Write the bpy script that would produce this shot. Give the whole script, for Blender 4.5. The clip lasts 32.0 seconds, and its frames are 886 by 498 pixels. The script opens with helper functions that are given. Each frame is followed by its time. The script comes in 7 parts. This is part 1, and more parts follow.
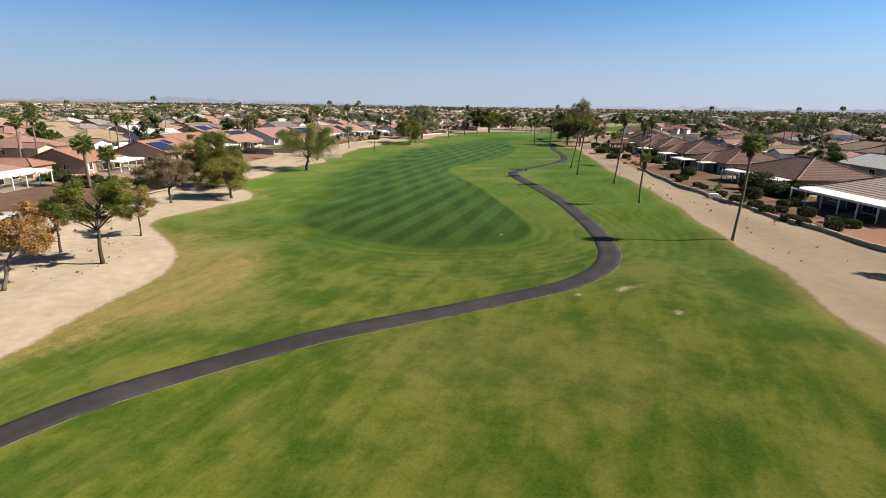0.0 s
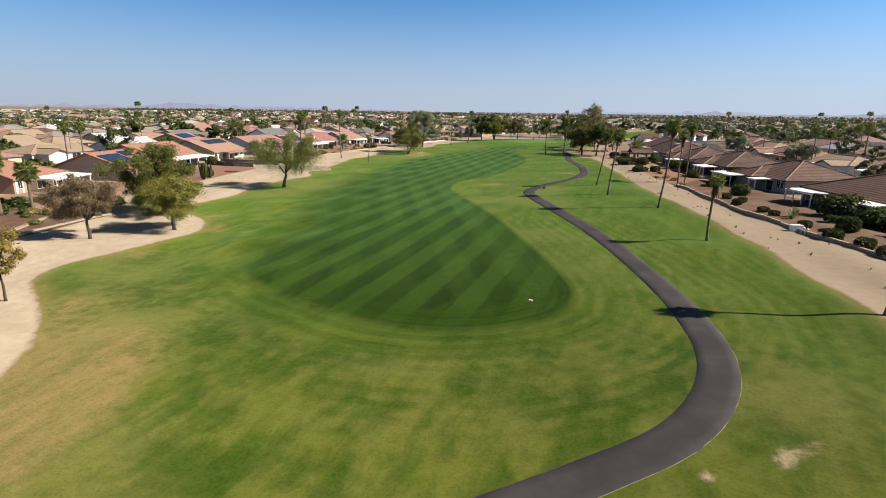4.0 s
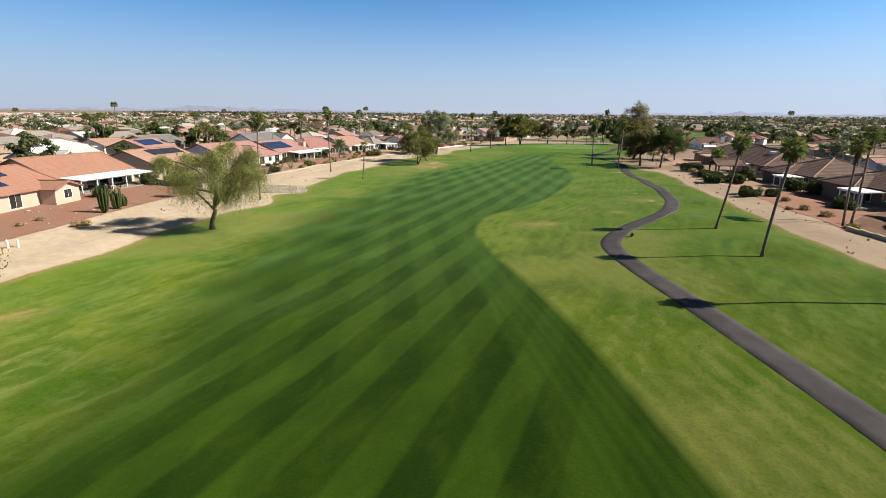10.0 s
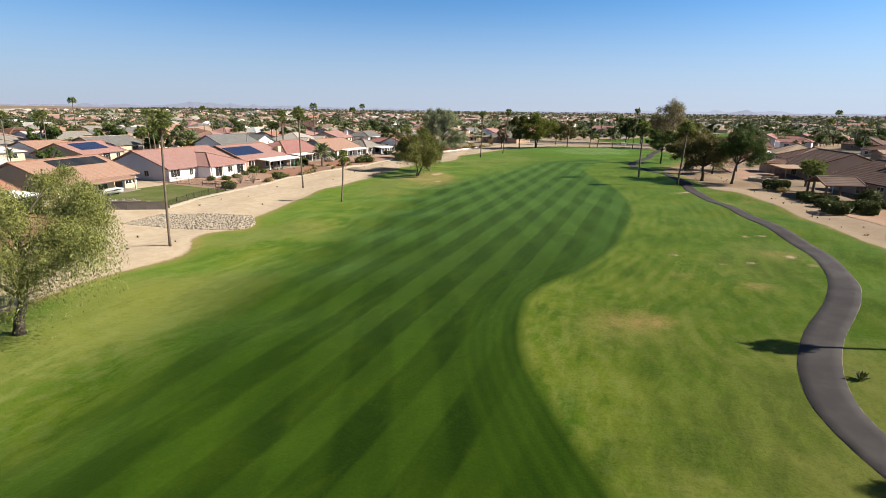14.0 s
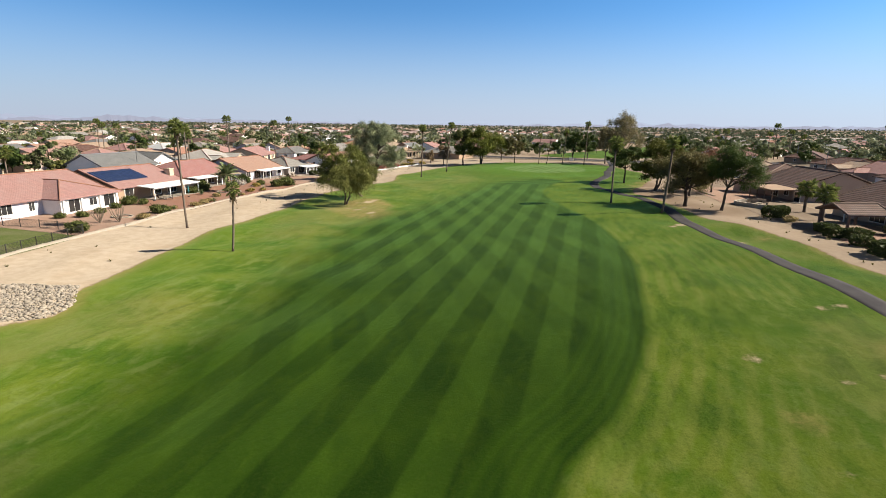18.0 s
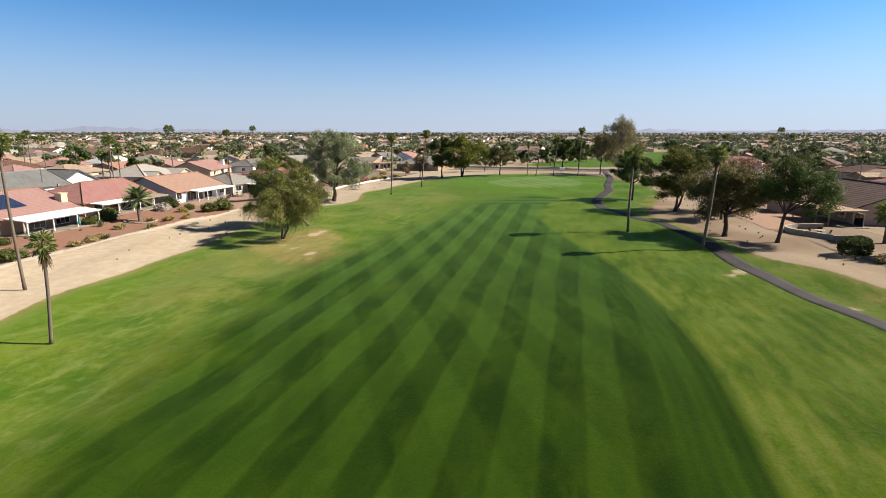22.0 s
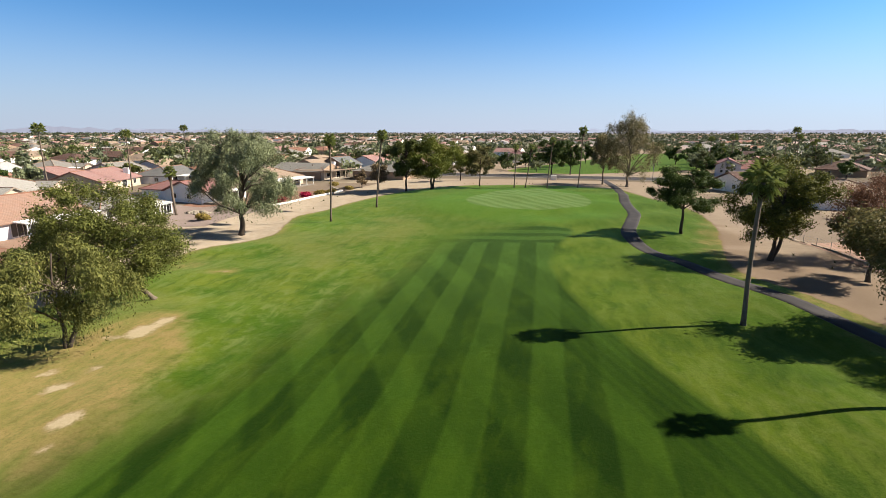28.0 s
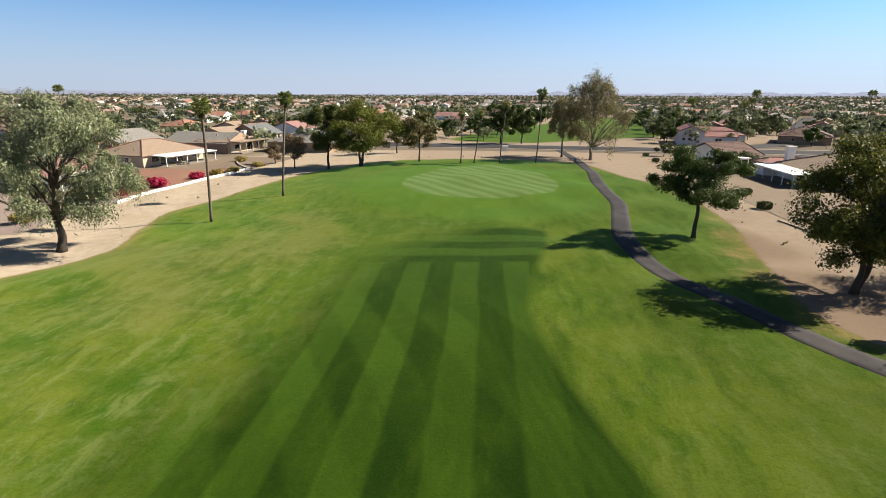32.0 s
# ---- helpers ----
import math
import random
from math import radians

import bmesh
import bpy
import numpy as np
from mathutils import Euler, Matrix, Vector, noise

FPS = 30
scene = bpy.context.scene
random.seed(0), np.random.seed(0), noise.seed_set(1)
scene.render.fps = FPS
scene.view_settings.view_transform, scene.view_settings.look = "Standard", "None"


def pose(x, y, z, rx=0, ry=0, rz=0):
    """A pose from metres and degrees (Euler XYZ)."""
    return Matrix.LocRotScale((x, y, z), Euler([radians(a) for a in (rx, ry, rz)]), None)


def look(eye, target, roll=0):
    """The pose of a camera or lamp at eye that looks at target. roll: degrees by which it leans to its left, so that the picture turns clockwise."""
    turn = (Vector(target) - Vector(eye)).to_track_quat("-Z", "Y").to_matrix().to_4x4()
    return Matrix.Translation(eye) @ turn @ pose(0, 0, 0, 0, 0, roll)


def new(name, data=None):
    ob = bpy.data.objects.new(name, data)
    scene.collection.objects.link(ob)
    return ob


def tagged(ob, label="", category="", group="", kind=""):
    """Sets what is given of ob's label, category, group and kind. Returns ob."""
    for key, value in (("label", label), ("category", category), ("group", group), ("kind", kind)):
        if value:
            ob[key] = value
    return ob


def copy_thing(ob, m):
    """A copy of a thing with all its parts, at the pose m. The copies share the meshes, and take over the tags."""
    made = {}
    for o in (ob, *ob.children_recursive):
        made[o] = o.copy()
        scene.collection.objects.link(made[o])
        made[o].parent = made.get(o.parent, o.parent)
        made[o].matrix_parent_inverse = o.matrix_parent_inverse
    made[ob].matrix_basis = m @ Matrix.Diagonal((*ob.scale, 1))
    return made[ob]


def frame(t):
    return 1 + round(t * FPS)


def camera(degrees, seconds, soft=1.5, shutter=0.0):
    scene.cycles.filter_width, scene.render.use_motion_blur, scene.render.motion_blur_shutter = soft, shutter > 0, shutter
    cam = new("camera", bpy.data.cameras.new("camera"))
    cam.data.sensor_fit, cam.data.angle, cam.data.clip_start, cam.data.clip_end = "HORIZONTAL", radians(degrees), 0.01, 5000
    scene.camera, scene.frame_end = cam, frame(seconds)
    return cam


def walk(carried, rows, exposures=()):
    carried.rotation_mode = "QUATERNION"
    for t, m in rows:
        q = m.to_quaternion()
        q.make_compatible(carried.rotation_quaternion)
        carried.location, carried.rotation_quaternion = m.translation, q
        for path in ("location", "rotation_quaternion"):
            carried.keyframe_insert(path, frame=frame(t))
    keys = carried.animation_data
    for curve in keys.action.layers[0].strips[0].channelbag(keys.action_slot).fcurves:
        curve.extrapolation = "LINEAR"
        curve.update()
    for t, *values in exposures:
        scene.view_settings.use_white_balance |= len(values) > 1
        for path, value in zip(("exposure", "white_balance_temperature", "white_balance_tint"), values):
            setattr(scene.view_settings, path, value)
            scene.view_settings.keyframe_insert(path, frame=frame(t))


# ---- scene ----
cam = camera(80.8, 32.0, soft=0.45)
METRES, EYE, TILT, LEAN, TURN = 217.39, 15.0, 0.0, 0.0, 19.7
ROWS = [
    (0.0, 0.0, 0.0, 0.0, 0.23, -15.17, -0.84),
    (0.5, -0.0001, 0.0135, -0.0, 0.23, -15.17, -0.85),
    (1.0, -0.0002, 0.0261, 0.0, 0.29, -15.15, -0.84),
    (1.5, -0.0003, 0.038, -0.0001, 0.31, -15.09, -0.84),
    (2.0, -0.0004, 0.0498, -0.0, 0.34, -15.04, -0.84),
    (2.5, -0.0005, 0.0616, -0.0001, 0.37, -14.96, -0.85),
    (3.0, -0.0005, 0.0732, -0.0, 0.39, -14.87, -0.83),
    (3.5, -0.0005, 0.085, 0.0002, 0.42, -14.74, -0.81),
    (5.5, -0.0002, 0.1324, 0.0015, 0.58, -14.29, -0.67),
    (6.0, -0.0001, 0.1454, 0.0014, 0.6, -14.2, -0.61),
    (6.5, 0.0, 0.1594, 0.0012, 0.63, -14.14, -0.59),
    (7.0, -0.0001, 0.1749, 0.001, 0.8, -14.1, -0.58),
    (7.5, -0.0001, 0.1922, 0.0008, 1.61, -14.1, -0.52),
    (8.0, -0.0005, 0.2112, 0.0003, 1.8, -14.12, -0.52),
    (8.5, -0.0011, 0.2311, -0.0002, 1.97, -14.16, -0.54),
    (9.0, -0.0019, 0.2521, -0.0008, 2.09, -14.25, -0.53),
    (9.5, -0.0029, 0.2734, -0.001, 2.21, -14.34, -0.52),
    (10.0, -0.0042, 0.2954, -0.0012, 2.28, -14.47, -0.54),
    (10.5, -0.0055, 0.3177, -0.0014, 2.36, -14.56, -0.54),
    (11.0, -0.0068, 0.34, -0.0015, 2.43, -14.63, -0.52),
    (11.5, -0.0082, 0.3619, -0.0013, 2.51, -14.72, -0.56),
    (12.0, -0.0097, 0.3823, -0.0008, 2.54, -14.82, -0.57),
    (12.5, -0.0113, 0.4016, -0.0002, 2.57, -14.86, -0.6),
    (13.0, -0.0125, 0.4201, 0.0002, 2.6, -14.88, -0.66),
    (13.5, -0.0135, 0.438, 0.0005, 2.64, -14.82, -0.71),
    (15.5, -0.0187, 0.5024, 0.0006, 1.52, -14.31, -0.82),
    (16.0, -0.0189, 0.5164, 0.0006, 0.67, -14.09, -0.82),
    (16.5, -0.0189, 0.5302, 0.0009, -1.29, -13.89, -0.86),
    (17.0, -0.0183, 0.5442, 0.0011, -2.46, -13.68, -0.82),
    (17.5, -0.0174, 0.558, 0.0012, -3.32, -13.46, -0.75),
    (18.0, -0.016, 0.5717, 0.0012, -4.2, -13.27, -0.7),
    (18.5, -0.0142, 0.5857, 0.0012, -4.9, -13.09, -0.59),
    (19.0, -0.012, 0.5998, 0.0013, -5.31, -12.95, -0.5),
    (19.5, -0.0094, 0.6143, 0.0013, -5.59, -12.84, -0.42),
    (20.0, -0.0065, 0.6289, 0.0013, -5.76, -12.72, -0.34),
    (20.5, -0.0035, 0.6439, 0.0014, -5.86, -12.63, -0.24),
    (21.0, -0.0003, 0.6589, 0.0018, -5.91, -12.57, -0.17),
    (21.5, 0.0027, 0.6736, 0.0022, -5.95, -12.51, -0.14),
    (22.0, 0.0061, 0.6884, 0.0024, -5.95, -12.47, -0.06),
    (22.5, 0.0093, 0.7033, 0.0025, -5.95, -12.43, -0.02),
    (23.0, 0.0125, 0.7183, 0.0025, -5.95, -12.4, 0.0),
    (23.5, 0.0159, 0.7333, 0.0025, -5.91, -12.38, 0.03),
    (24.0, 0.0189, 0.748, 0.0025, -5.92, -12.37, 0.05),
    (24.5, 0.0218, 0.7631, 0.0023, -5.92, -12.36, 0.05),
    (25.0, 0.0244, 0.7787, 0.0023, -5.95, -12.37, 0.03),
    (25.5, 0.0269, 0.7947, 0.0021, -5.94, -12.36, 0.02),
    (27.5, 0.0344, 0.8591, 0.0034, -7.22, -12.45, 0.01),
    (28.0, 0.0365, 0.8752, 0.0036, -8.9, -12.46, -0.04),
    (28.5, 0.0388, 0.891, 0.0038, -11.0, -12.46, -0.1),
    (29.0, 0.0416, 0.9066, 0.0041, -13.02, -12.47, -0.17),
    (29.5, 0.0446, 0.9217, 0.0041, -13.91, -12.45, -0.2),
    (30.0, 0.0483, 0.9364, 0.0041, -14.4, -13.42, -0.22),
    (30.5, 0.0523, 0.9505, 0.0043, -14.72, -14.24, -0.21),
    (31.0, 0.0565, 0.9643, 0.0045, -14.94, -15.0, -0.23),
    (31.5, 0.0609, 0.9776, 0.0046, -15.09, -15.7, -0.21),
    (32.0, 0.0655, 0.9905, 0.0046, -15.23, -16.35, -0.19),
]
walk(cam, [(t, pose(0, 0, EYE, TILT, LEAN, TURN) @ pose(METRES * x, METRES * y, METRES * z, 90 + pitch, roll, yaw)) for t, x, y, z, yaw, pitch, roll in ROWS],
     exposures=[(0.0, 1.0), (3.0, 1.02), (7.0, 1.1), (12.0, 1.15), (24.0, 1.18), (28.0, 1.22), (32.0, 1.22)])

# ---- world, sun and sky ----
SUN_EL, SUN_AZ = 36.5, 74.4
world = bpy.data.worlds.new("sky")
scene.world = world
world.use_nodes = True
wn = world.node_tree
sky = wn.nodes.new("ShaderNodeTexSky")
sky.sky_type, sky.sun_disc = "NISHITA", False
sky.sun_elevation, sky.sun_rotation = radians(SUN_EL), radians(SUN_AZ)
sky.altitude, sky.air_density, sky.dust_density, sky.ozone_density = 350, 1.0, 0.35, 4.0
# desert haze: the sky pales to a bluish white towards the horizon
_co = wn.nodes.new("ShaderNodeTexCoord")
_xyz = wn.nodes.new("ShaderNodeSeparateXYZ")
wn.links.new(_co.outputs["Generated"], _xyz.inputs[0])
_haze = wn.nodes.new("ShaderNodeMapRange")
_haze.interpolation_type = "SMOOTHSTEP"
for _k, _v in (("From Min", 0.215), ("From Max", -0.02), ("To Min", 0.0), ("To Max", 0.88)):
    _haze.inputs[_k].default_value = _v
wn.links.new(_xyz.outputs[2], _haze.inputs["Value"])
_cool = wn.nodes.new("ShaderNodeMix")
_cool.data_type, _cool.blend_type = "RGBA", "MULTIPLY"
_cool.inputs[0].default_value, _cool.inputs[7].default_value = 1.0, (0.545, 0.92, 1.20, 1)
wn.links.new(sky.outputs[0], _cool.inputs[6])
_mix = wn.nodes.new("ShaderNodeMix")
_mix.data_type = "RGBA"
_mix.inputs[7].default_value = (4.75, 5.15, 6.55, 1)
wn.links.new(_haze.outputs[0], _mix.inputs[0]), wn.links.new(_cool.outputs[2], _mix.inputs[6])
# a dry desert sky deepens steadily towards the zenith
_deep = wn.nodes.new("ShaderNodeMapRange")
_deep.interpolation_type = "SMOOTHSTEP"
for _k, _v in (("From Min", 0.20), ("From Max", 0.75), ("To Min", 0.0), ("To Max", 1.0)):
    _deep.inputs[_k].default_value = _v
wn.links.new(_xyz.outputs[2], _deep.inputs["Value"])
_top = wn.nodes.new("ShaderNodeMix")
_top.data_type, _top.blend_type = "RGBA", "MULTIPLY"
_top.inputs[7].default_value = (0.95, 0.34, 0.17, 1)
wn.links.new(_deep.outputs[0], _top.inputs[0]), wn.links.new(_mix.outputs[2], _top.inputs[6])
# and is brighter on the side of the sun
_dot = wn.nodes.new("ShaderNodeVectorMath")
_dot.operation = "DOT_PRODUCT"
_dot.inputs[1].default_value = (math.sin(radians(SUN_AZ)), math.cos(radians(SUN_AZ)), 0)
wn.links.new(_co.outputs["Generated"], _dot.inputs[0])
_gain = wn.nodes.new("ShaderNodeMath")
_gain.operation = "MULTIPLY_ADD"
_gain.inputs[1].default_value, _gain.inputs[2].default_value = 0.17, 1.03
wn.links.new(_dot.outputs["Value"], _gain.inputs[0])
_side = wn.nodes.new("ShaderNodeVectorMath")
_side.operation = "SCALE"
wn.links.new(_top.outputs[2], _side.inputs[0]), wn.links.new(_gain.outputs[0], _side.inputs["Scale"])
wn.links.new(_side.outputs[0], wn.nodes["Background"].inputs[0])
wn.nodes["Background"].inputs[1].default_value = 0.052
sun_dir = Vector((math.cos(radians(SUN_EL)) * math.sin(radians(SUN_AZ)), math.cos(radians(SUN_EL)) * math.cos(radians(SUN_AZ)), math.sin(radians(SUN_EL))))
sun = new("sun", bpy.data.lights.new("sun", "SUN"))
sun.data.energy, sun.data.angle, sun.data.color = 5.0, radians(0.5), (1.0, 0.90, 0.74)
sun.matrix_world = look(sun_dir * 300, (0, 0, 0))


# ---- node helpers ----
class Mat:
    def __init__(self, name, rough=0.8, spec=0.3):
        self.m = bpy.data.materials.new(name)
        self.m.use_nodes = True
        self.t = self.m.node_tree
        self.b = self.t.nodes["Principled BSDF"]
        self.b.inputs["Roughness"].default_value = rough
        self.b.inputs["Specular IOR Level"].default_value = spec

    def put(self, socket, v):
        if isinstance(v, bpy.types.NodeSocket):
            self.t.links.new(v, socket)
        elif isinstance(v, (tuple, list)) and len(v) == 3 and socket.type == "RGBA":
            socket.default_value = (*v, 1)
        else:
            socket.default_value = v

    def node(self, kind, ins=(), **props):
        n = self.t.nodes.new("ShaderNode" + kind)
        for k, v in props.items():
            if k == "operation":
                n.operation = v
            elif k == "data_type":
                n.data_type = v
            elif k == "attribute_name":
                n.attribute_name = v
            elif k == "noise_dimensions":
                n.noise_dimensions = v
            elif k == "feature":
                n.feature = v
            elif k == "blend_type":
                n.blend_type = v
        for k, v in (ins.items() if isinstance(ins, dict) else enumerate(ins)):
            self.put(n.inputs[k], v)
        return n

    def math(self, op, a, b=0.0, c=0.0):
        return self.node("Math", [a, b, c], operation=op).outputs[0]

    def mix(self, f, a, b, blend="MIX"):
        n = self.node("Mix", data_type="RGBA", blend_type=blend)
        self.put(n.inputs[0], f), self.put(n.inputs[6], a), self.put(n.inputs[7], b)
        return n.outputs[2]

    def noise(self, vec, scale, detail=4.0, rough=0.55):
        return self.node("TexNoise", {"Vector": vec, "Scale": scale, "Detail": detail, "Roughness": rough}).outputs[0]

    def ramp(self, v, lo, hi):
        n = self.node("MapRange", {"Value": v, "From Min": lo, "From Max": hi})
        n.interpolation_type = "SMOOTHSTEP"
        return n.outputs[0]

    def attr(self, name):
        return self.node("Attribute", attribute_name=name).outputs["Fac"]

    def position(self):
        return self.node("NewGeometry").outputs["Position"]

    def local(self):
        return self.node("TexCoord").outputs["Object"]

    def bump(self, height, strength=0.3, distance=0.05):
        n = self.node("Bump", {"Height": height, "Strength": strength, "Distance": distance})
        self.put(self.b.inputs["Normal"], n.outputs[0])

    def color(self, v):
        self.put(self.b.inputs["Base Color"], v)
        return self.m


def plain(name, col, rough=0.7, vary=0.12, scale=3.0, metal=0.0, bump=0.0, spec=0.3):
    """Paint, plaster or stone: a colour with blotches and grain."""
    k = Mat(name, rough, spec)
    p = k.local()
    big, fine = k.noise(p, scale * 0.25, 3), k.noise(p, scale * 4, 5, 0.65)
    f = k.math("ADD", k.math("MULTIPLY", big, 0.6), k.math("MULTIPLY", fine, 0.4))
    lo, hi = tuple(c * (1 - vary) for c in col), tuple(min(c * (1 + vary), 0.95) for c in col)
    tint = k.node("ObjectInfo").outputs["Random"]
    k.color(k.mix(k.math("MULTIPLY", tint, 0.12), k.mix(k.ramp(f, 0.3, 0.7), lo, hi), (0.2439, 0.2193, 0.1955)))
    k.b.inputs["Metallic"].default_value = metal
    if bump:
        k.bump(fine, bump, 0.02)
    return k.m


def tiles(name, col, step=0.46, shade_band=0.24, depth=0.40):
    """Barrel roof tiles: ribs down the slope, courses across it, tile-to-tile variation and weathering."""
    k = Mat(name, 0.75, 0.25)
    p, nrm = k.local(), k.node("TexCoord").outputs["Normal"]
    s, ns = k.node("SeparateXYZ", [p]).outputs, k.node("SeparateXYZ", [nrm]).outputs
    side = k.math("GREATER_THAN", k.math("ABSOLUTE", ns[1]), k.math("ABSOLUTE", ns[0]))
    along = k.node("Mix", {0: side, 2: s[1], 3: s[0]}).outputs[0]
    down = k.node("Mix", {0: side, 2: s[0], 3: s[1]}).outputs[0]
    rib = k.math("ABSOLUTE", k.math("SINE", k.math("MULTIPLY", along, math.pi / 0.32)))
    course = k.math("FRACT", k.math("DIVIDE", down, step))
    tile = k.node("CombineXYZ", [k.math("FLOOR", k.math("DIVIDE", along, 0.32)), k.math("FLOOR", k.math("DIVIDE", down, step)), 0.0]).outputs[0]
    each = k.node("TexWhiteNoise", {"Vector": tile}).outputs[0]
    weather = k.noise(p, 0.5, 5, 0.6)
    c = k.mix(each, tuple(v * 0.88 for v in col), tuple(min(v * 1.10, 0.9) for v in col))
    c = k.mix(k.ramp(weather, 0.35, 0.75), c, tuple(v * 0.8 + 0.05 for v in col))
    # the shade under each course's lip is put in as a dark band
    c = k.mix(k.math("MULTIPLY", k.math("LESS_THAN", course, shade_band), depth), c, tuple(v * 0.22 for v in col))
    tint = k.node("ObjectInfo").outputs["Random"]
    k.color(k.mix(k.math("MULTIPLY", tint, 0.15), c, (0.1709, 0.1224, 0.09775)))
    k.bump(k.math("ADD", rib, k.math("MULTIPLY", course, 0.5)), 0.55, 0.07)
    return k.m


def foliage(name, dark, light, rough=0.55):
    k = Mat(name, rough, 0.12)
    isl = k.node("NewGeometry").outputs["Random Per Island"]
    big = k.noise(k.local(), 0.45, 2)
    obj = k.node("ObjectInfo").outputs["Random"]
    f = k.math("ADD", k.math("MULTIPLY", isl, 0.65), k.math("MULTIPLY", big, 0.35))
    c = k.mix(f, dark, light)
    c = k.mix(k.math("MULTIPLY", obj, 0.25), c, tuple((a + b) * 0.36 for a, b in zip(dark, light)))
    k.color(c)
    tr = k.node("BsdfTranslucent", {"Color": c})
    mx = k.node("MixShader", {0: 0.28, 1: k.b.outputs[0], 2: tr.outputs[0]})
    k.t.links.new(mx.outputs[0], k.t.nodes["Material Output"].inputs[0])
    return k.m


def gravel(name, a, b):
    k = Mat(name, 0.95, 0.1)
    p = k.position()
    v = k.node("TexVoronoi", {"Vector": p, "Scale": 9.0})
    big = k.noise(p, 0.25, 4)
    f = k.math("ADD", k.math("MULTIPLY", v.outputs["Color"], 0.5), k.math("MULTIPLY", k.noise(p, 2.5, 5), 0.5))
    c = k.mix(f, a, b)
    k.color(k.mix(k.math("MULTIPLY", k.ramp(big, 0.35, 0.7), 0.35), c, (0.2048, 0.1658, 0.1275)))
    k.bump(v.outputs[0], 0.5, 0.03)
    return k.m


# ---- the lie of the land ----
def relief(x, y):
    """Height of the ground; the course tilts gently across its line and has low mounds."""
    x, y = np.asarray(x, float), np.asarray(y, float)
    u = x + 0.29 * y
    z = 0.9 * np.tanh(u / 22) / (1 + np.exp((np.abs(u) - 75) / 12)) / (1 + np.exp((y - 362) / 7))
    out = np.clip((np.abs(u) - 12) / 14, 0, 1) * np.clip((70 - np.abs(u)) / 15, 0, 1) * np.clip((345 - y) / 12, 0, 1) * np.clip((y + 60) / 20, 0, 1)
    z = z + out * 0.11 * (np.sin(0.42 * x + 0.23 * y + 1.3) + np.sin(0.19 * x - 0.37 * y) + 0.6 * np.sin(0.71 * x + 0.11 * y))
    # the plain climbs gently towards the hills
    z = z + 0.005 * np.maximum(0, np.hypot(x + 40, y - 200) - 340)
    for mx, my, h, r in MOUNDS:
        z = z + h * np.exp(-((x - mx) ** 2 + (y - my) ** 2) / (2 * r * r))
    return z


MOUNDS = [(-59, 306, 0.9, 15), (-5, 104, 0.45, 6), (-8, 122, 0.55, 7), (3, 84, 0.4, 6), (-14, 140, 0.35, 5), (-78, 290, 0.5, 9),
          (-90, 262, 0.35, 8), (6, 40, 0.4, 8), (-30, 100, 0.25, 9), (-86, 300, 0.4, 7), (-45, 200, -0.2, 12)]


def gz(x, y):
    return float(relief(x, y))


def spline(points, step):
    """A smooth line through points, sampled about every step metres."""
    pts = np.array(points, float)
    pts = np.vstack([2 * pts[0] - pts[1], pts, 2 * pts[-1] - pts[-2]])
    out = []
    for a, b, c, d in zip(pts, pts[1:], pts[2:], pts[3:]):
        n = max(2, int(np.linalg.norm(c - b) / step))
        s = np.linspace(0, 1, n, endpoint=False)[:, None]
        out.append(0.5 * (2 * b + (c - a) * s + (2 * a - 5 * b + 4 * c - d) * s**2 + (3 * b - a - 3 * c + d) * s**3))
    return np.vstack([*out, pts[-2:-1]])


def inside_distance(px, py, loop):
    """Distance to a closed loop, positive inside."""
    a, b = loop, np.roll(loop, -1, 0)
    best, odd = np.full(px.shape, 1e9), np.zeros(px.shape, bool)
    for (ax, ay), (bx, by) in zip(a, b):
        dx, dy = bx - ax, by - ay
        s = np.clip(((px - ax) * dx + (py - ay) * dy) / (dx * dx + dy * dy + 1e-9), 0, 1)
        best = np.minimum(best, (px - ax - s * dx) ** 2 + (py - ay - s * dy) ** 2)
        if dy:
            odd ^= ((ay > py) != (by > py)) & (px < ax + (py - ay) / dy * dx)
    return np.where(odd, 1, -1) * np.sqrt(best)


PATH = [(-34, -30), (-31, -6), (-29.3, 7), (-27.4, 13.5), (-25.65, 18.0), (-22.7, 23.5), (-18.2, 29.5), (-11.85, 35.7), (-8.25, 39.2), (-4.1, 43.7), (-1.9, 48.6), (-1.2, 54),
        (-2, 60), (-3.6, 66.5), (-6.4, 75), (-11.3, 88), (-17.5, 101), (-22.8, 112), (-25.9, 120), (-26.2, 125.5), (-24.7, 132.2), (-21.2, 141.5),
        (-19.4, 149.5), (-19.2, 160), (-21, 171.5), (-24.2, 184.5), (-27, 195), (-29, 204), (-30, 213), (-31.5, 224), (-33.7, 232), (-36.5, 239),
        (-39.4, 245.5), (-42, 252), (-43.3, 259.5), (-43, 267), (-41, 276.5), (-39.2, 286), (-38.9, 298), (-37.3, 314), (-36.3, 325), (-36, 345), (-36, 373)]
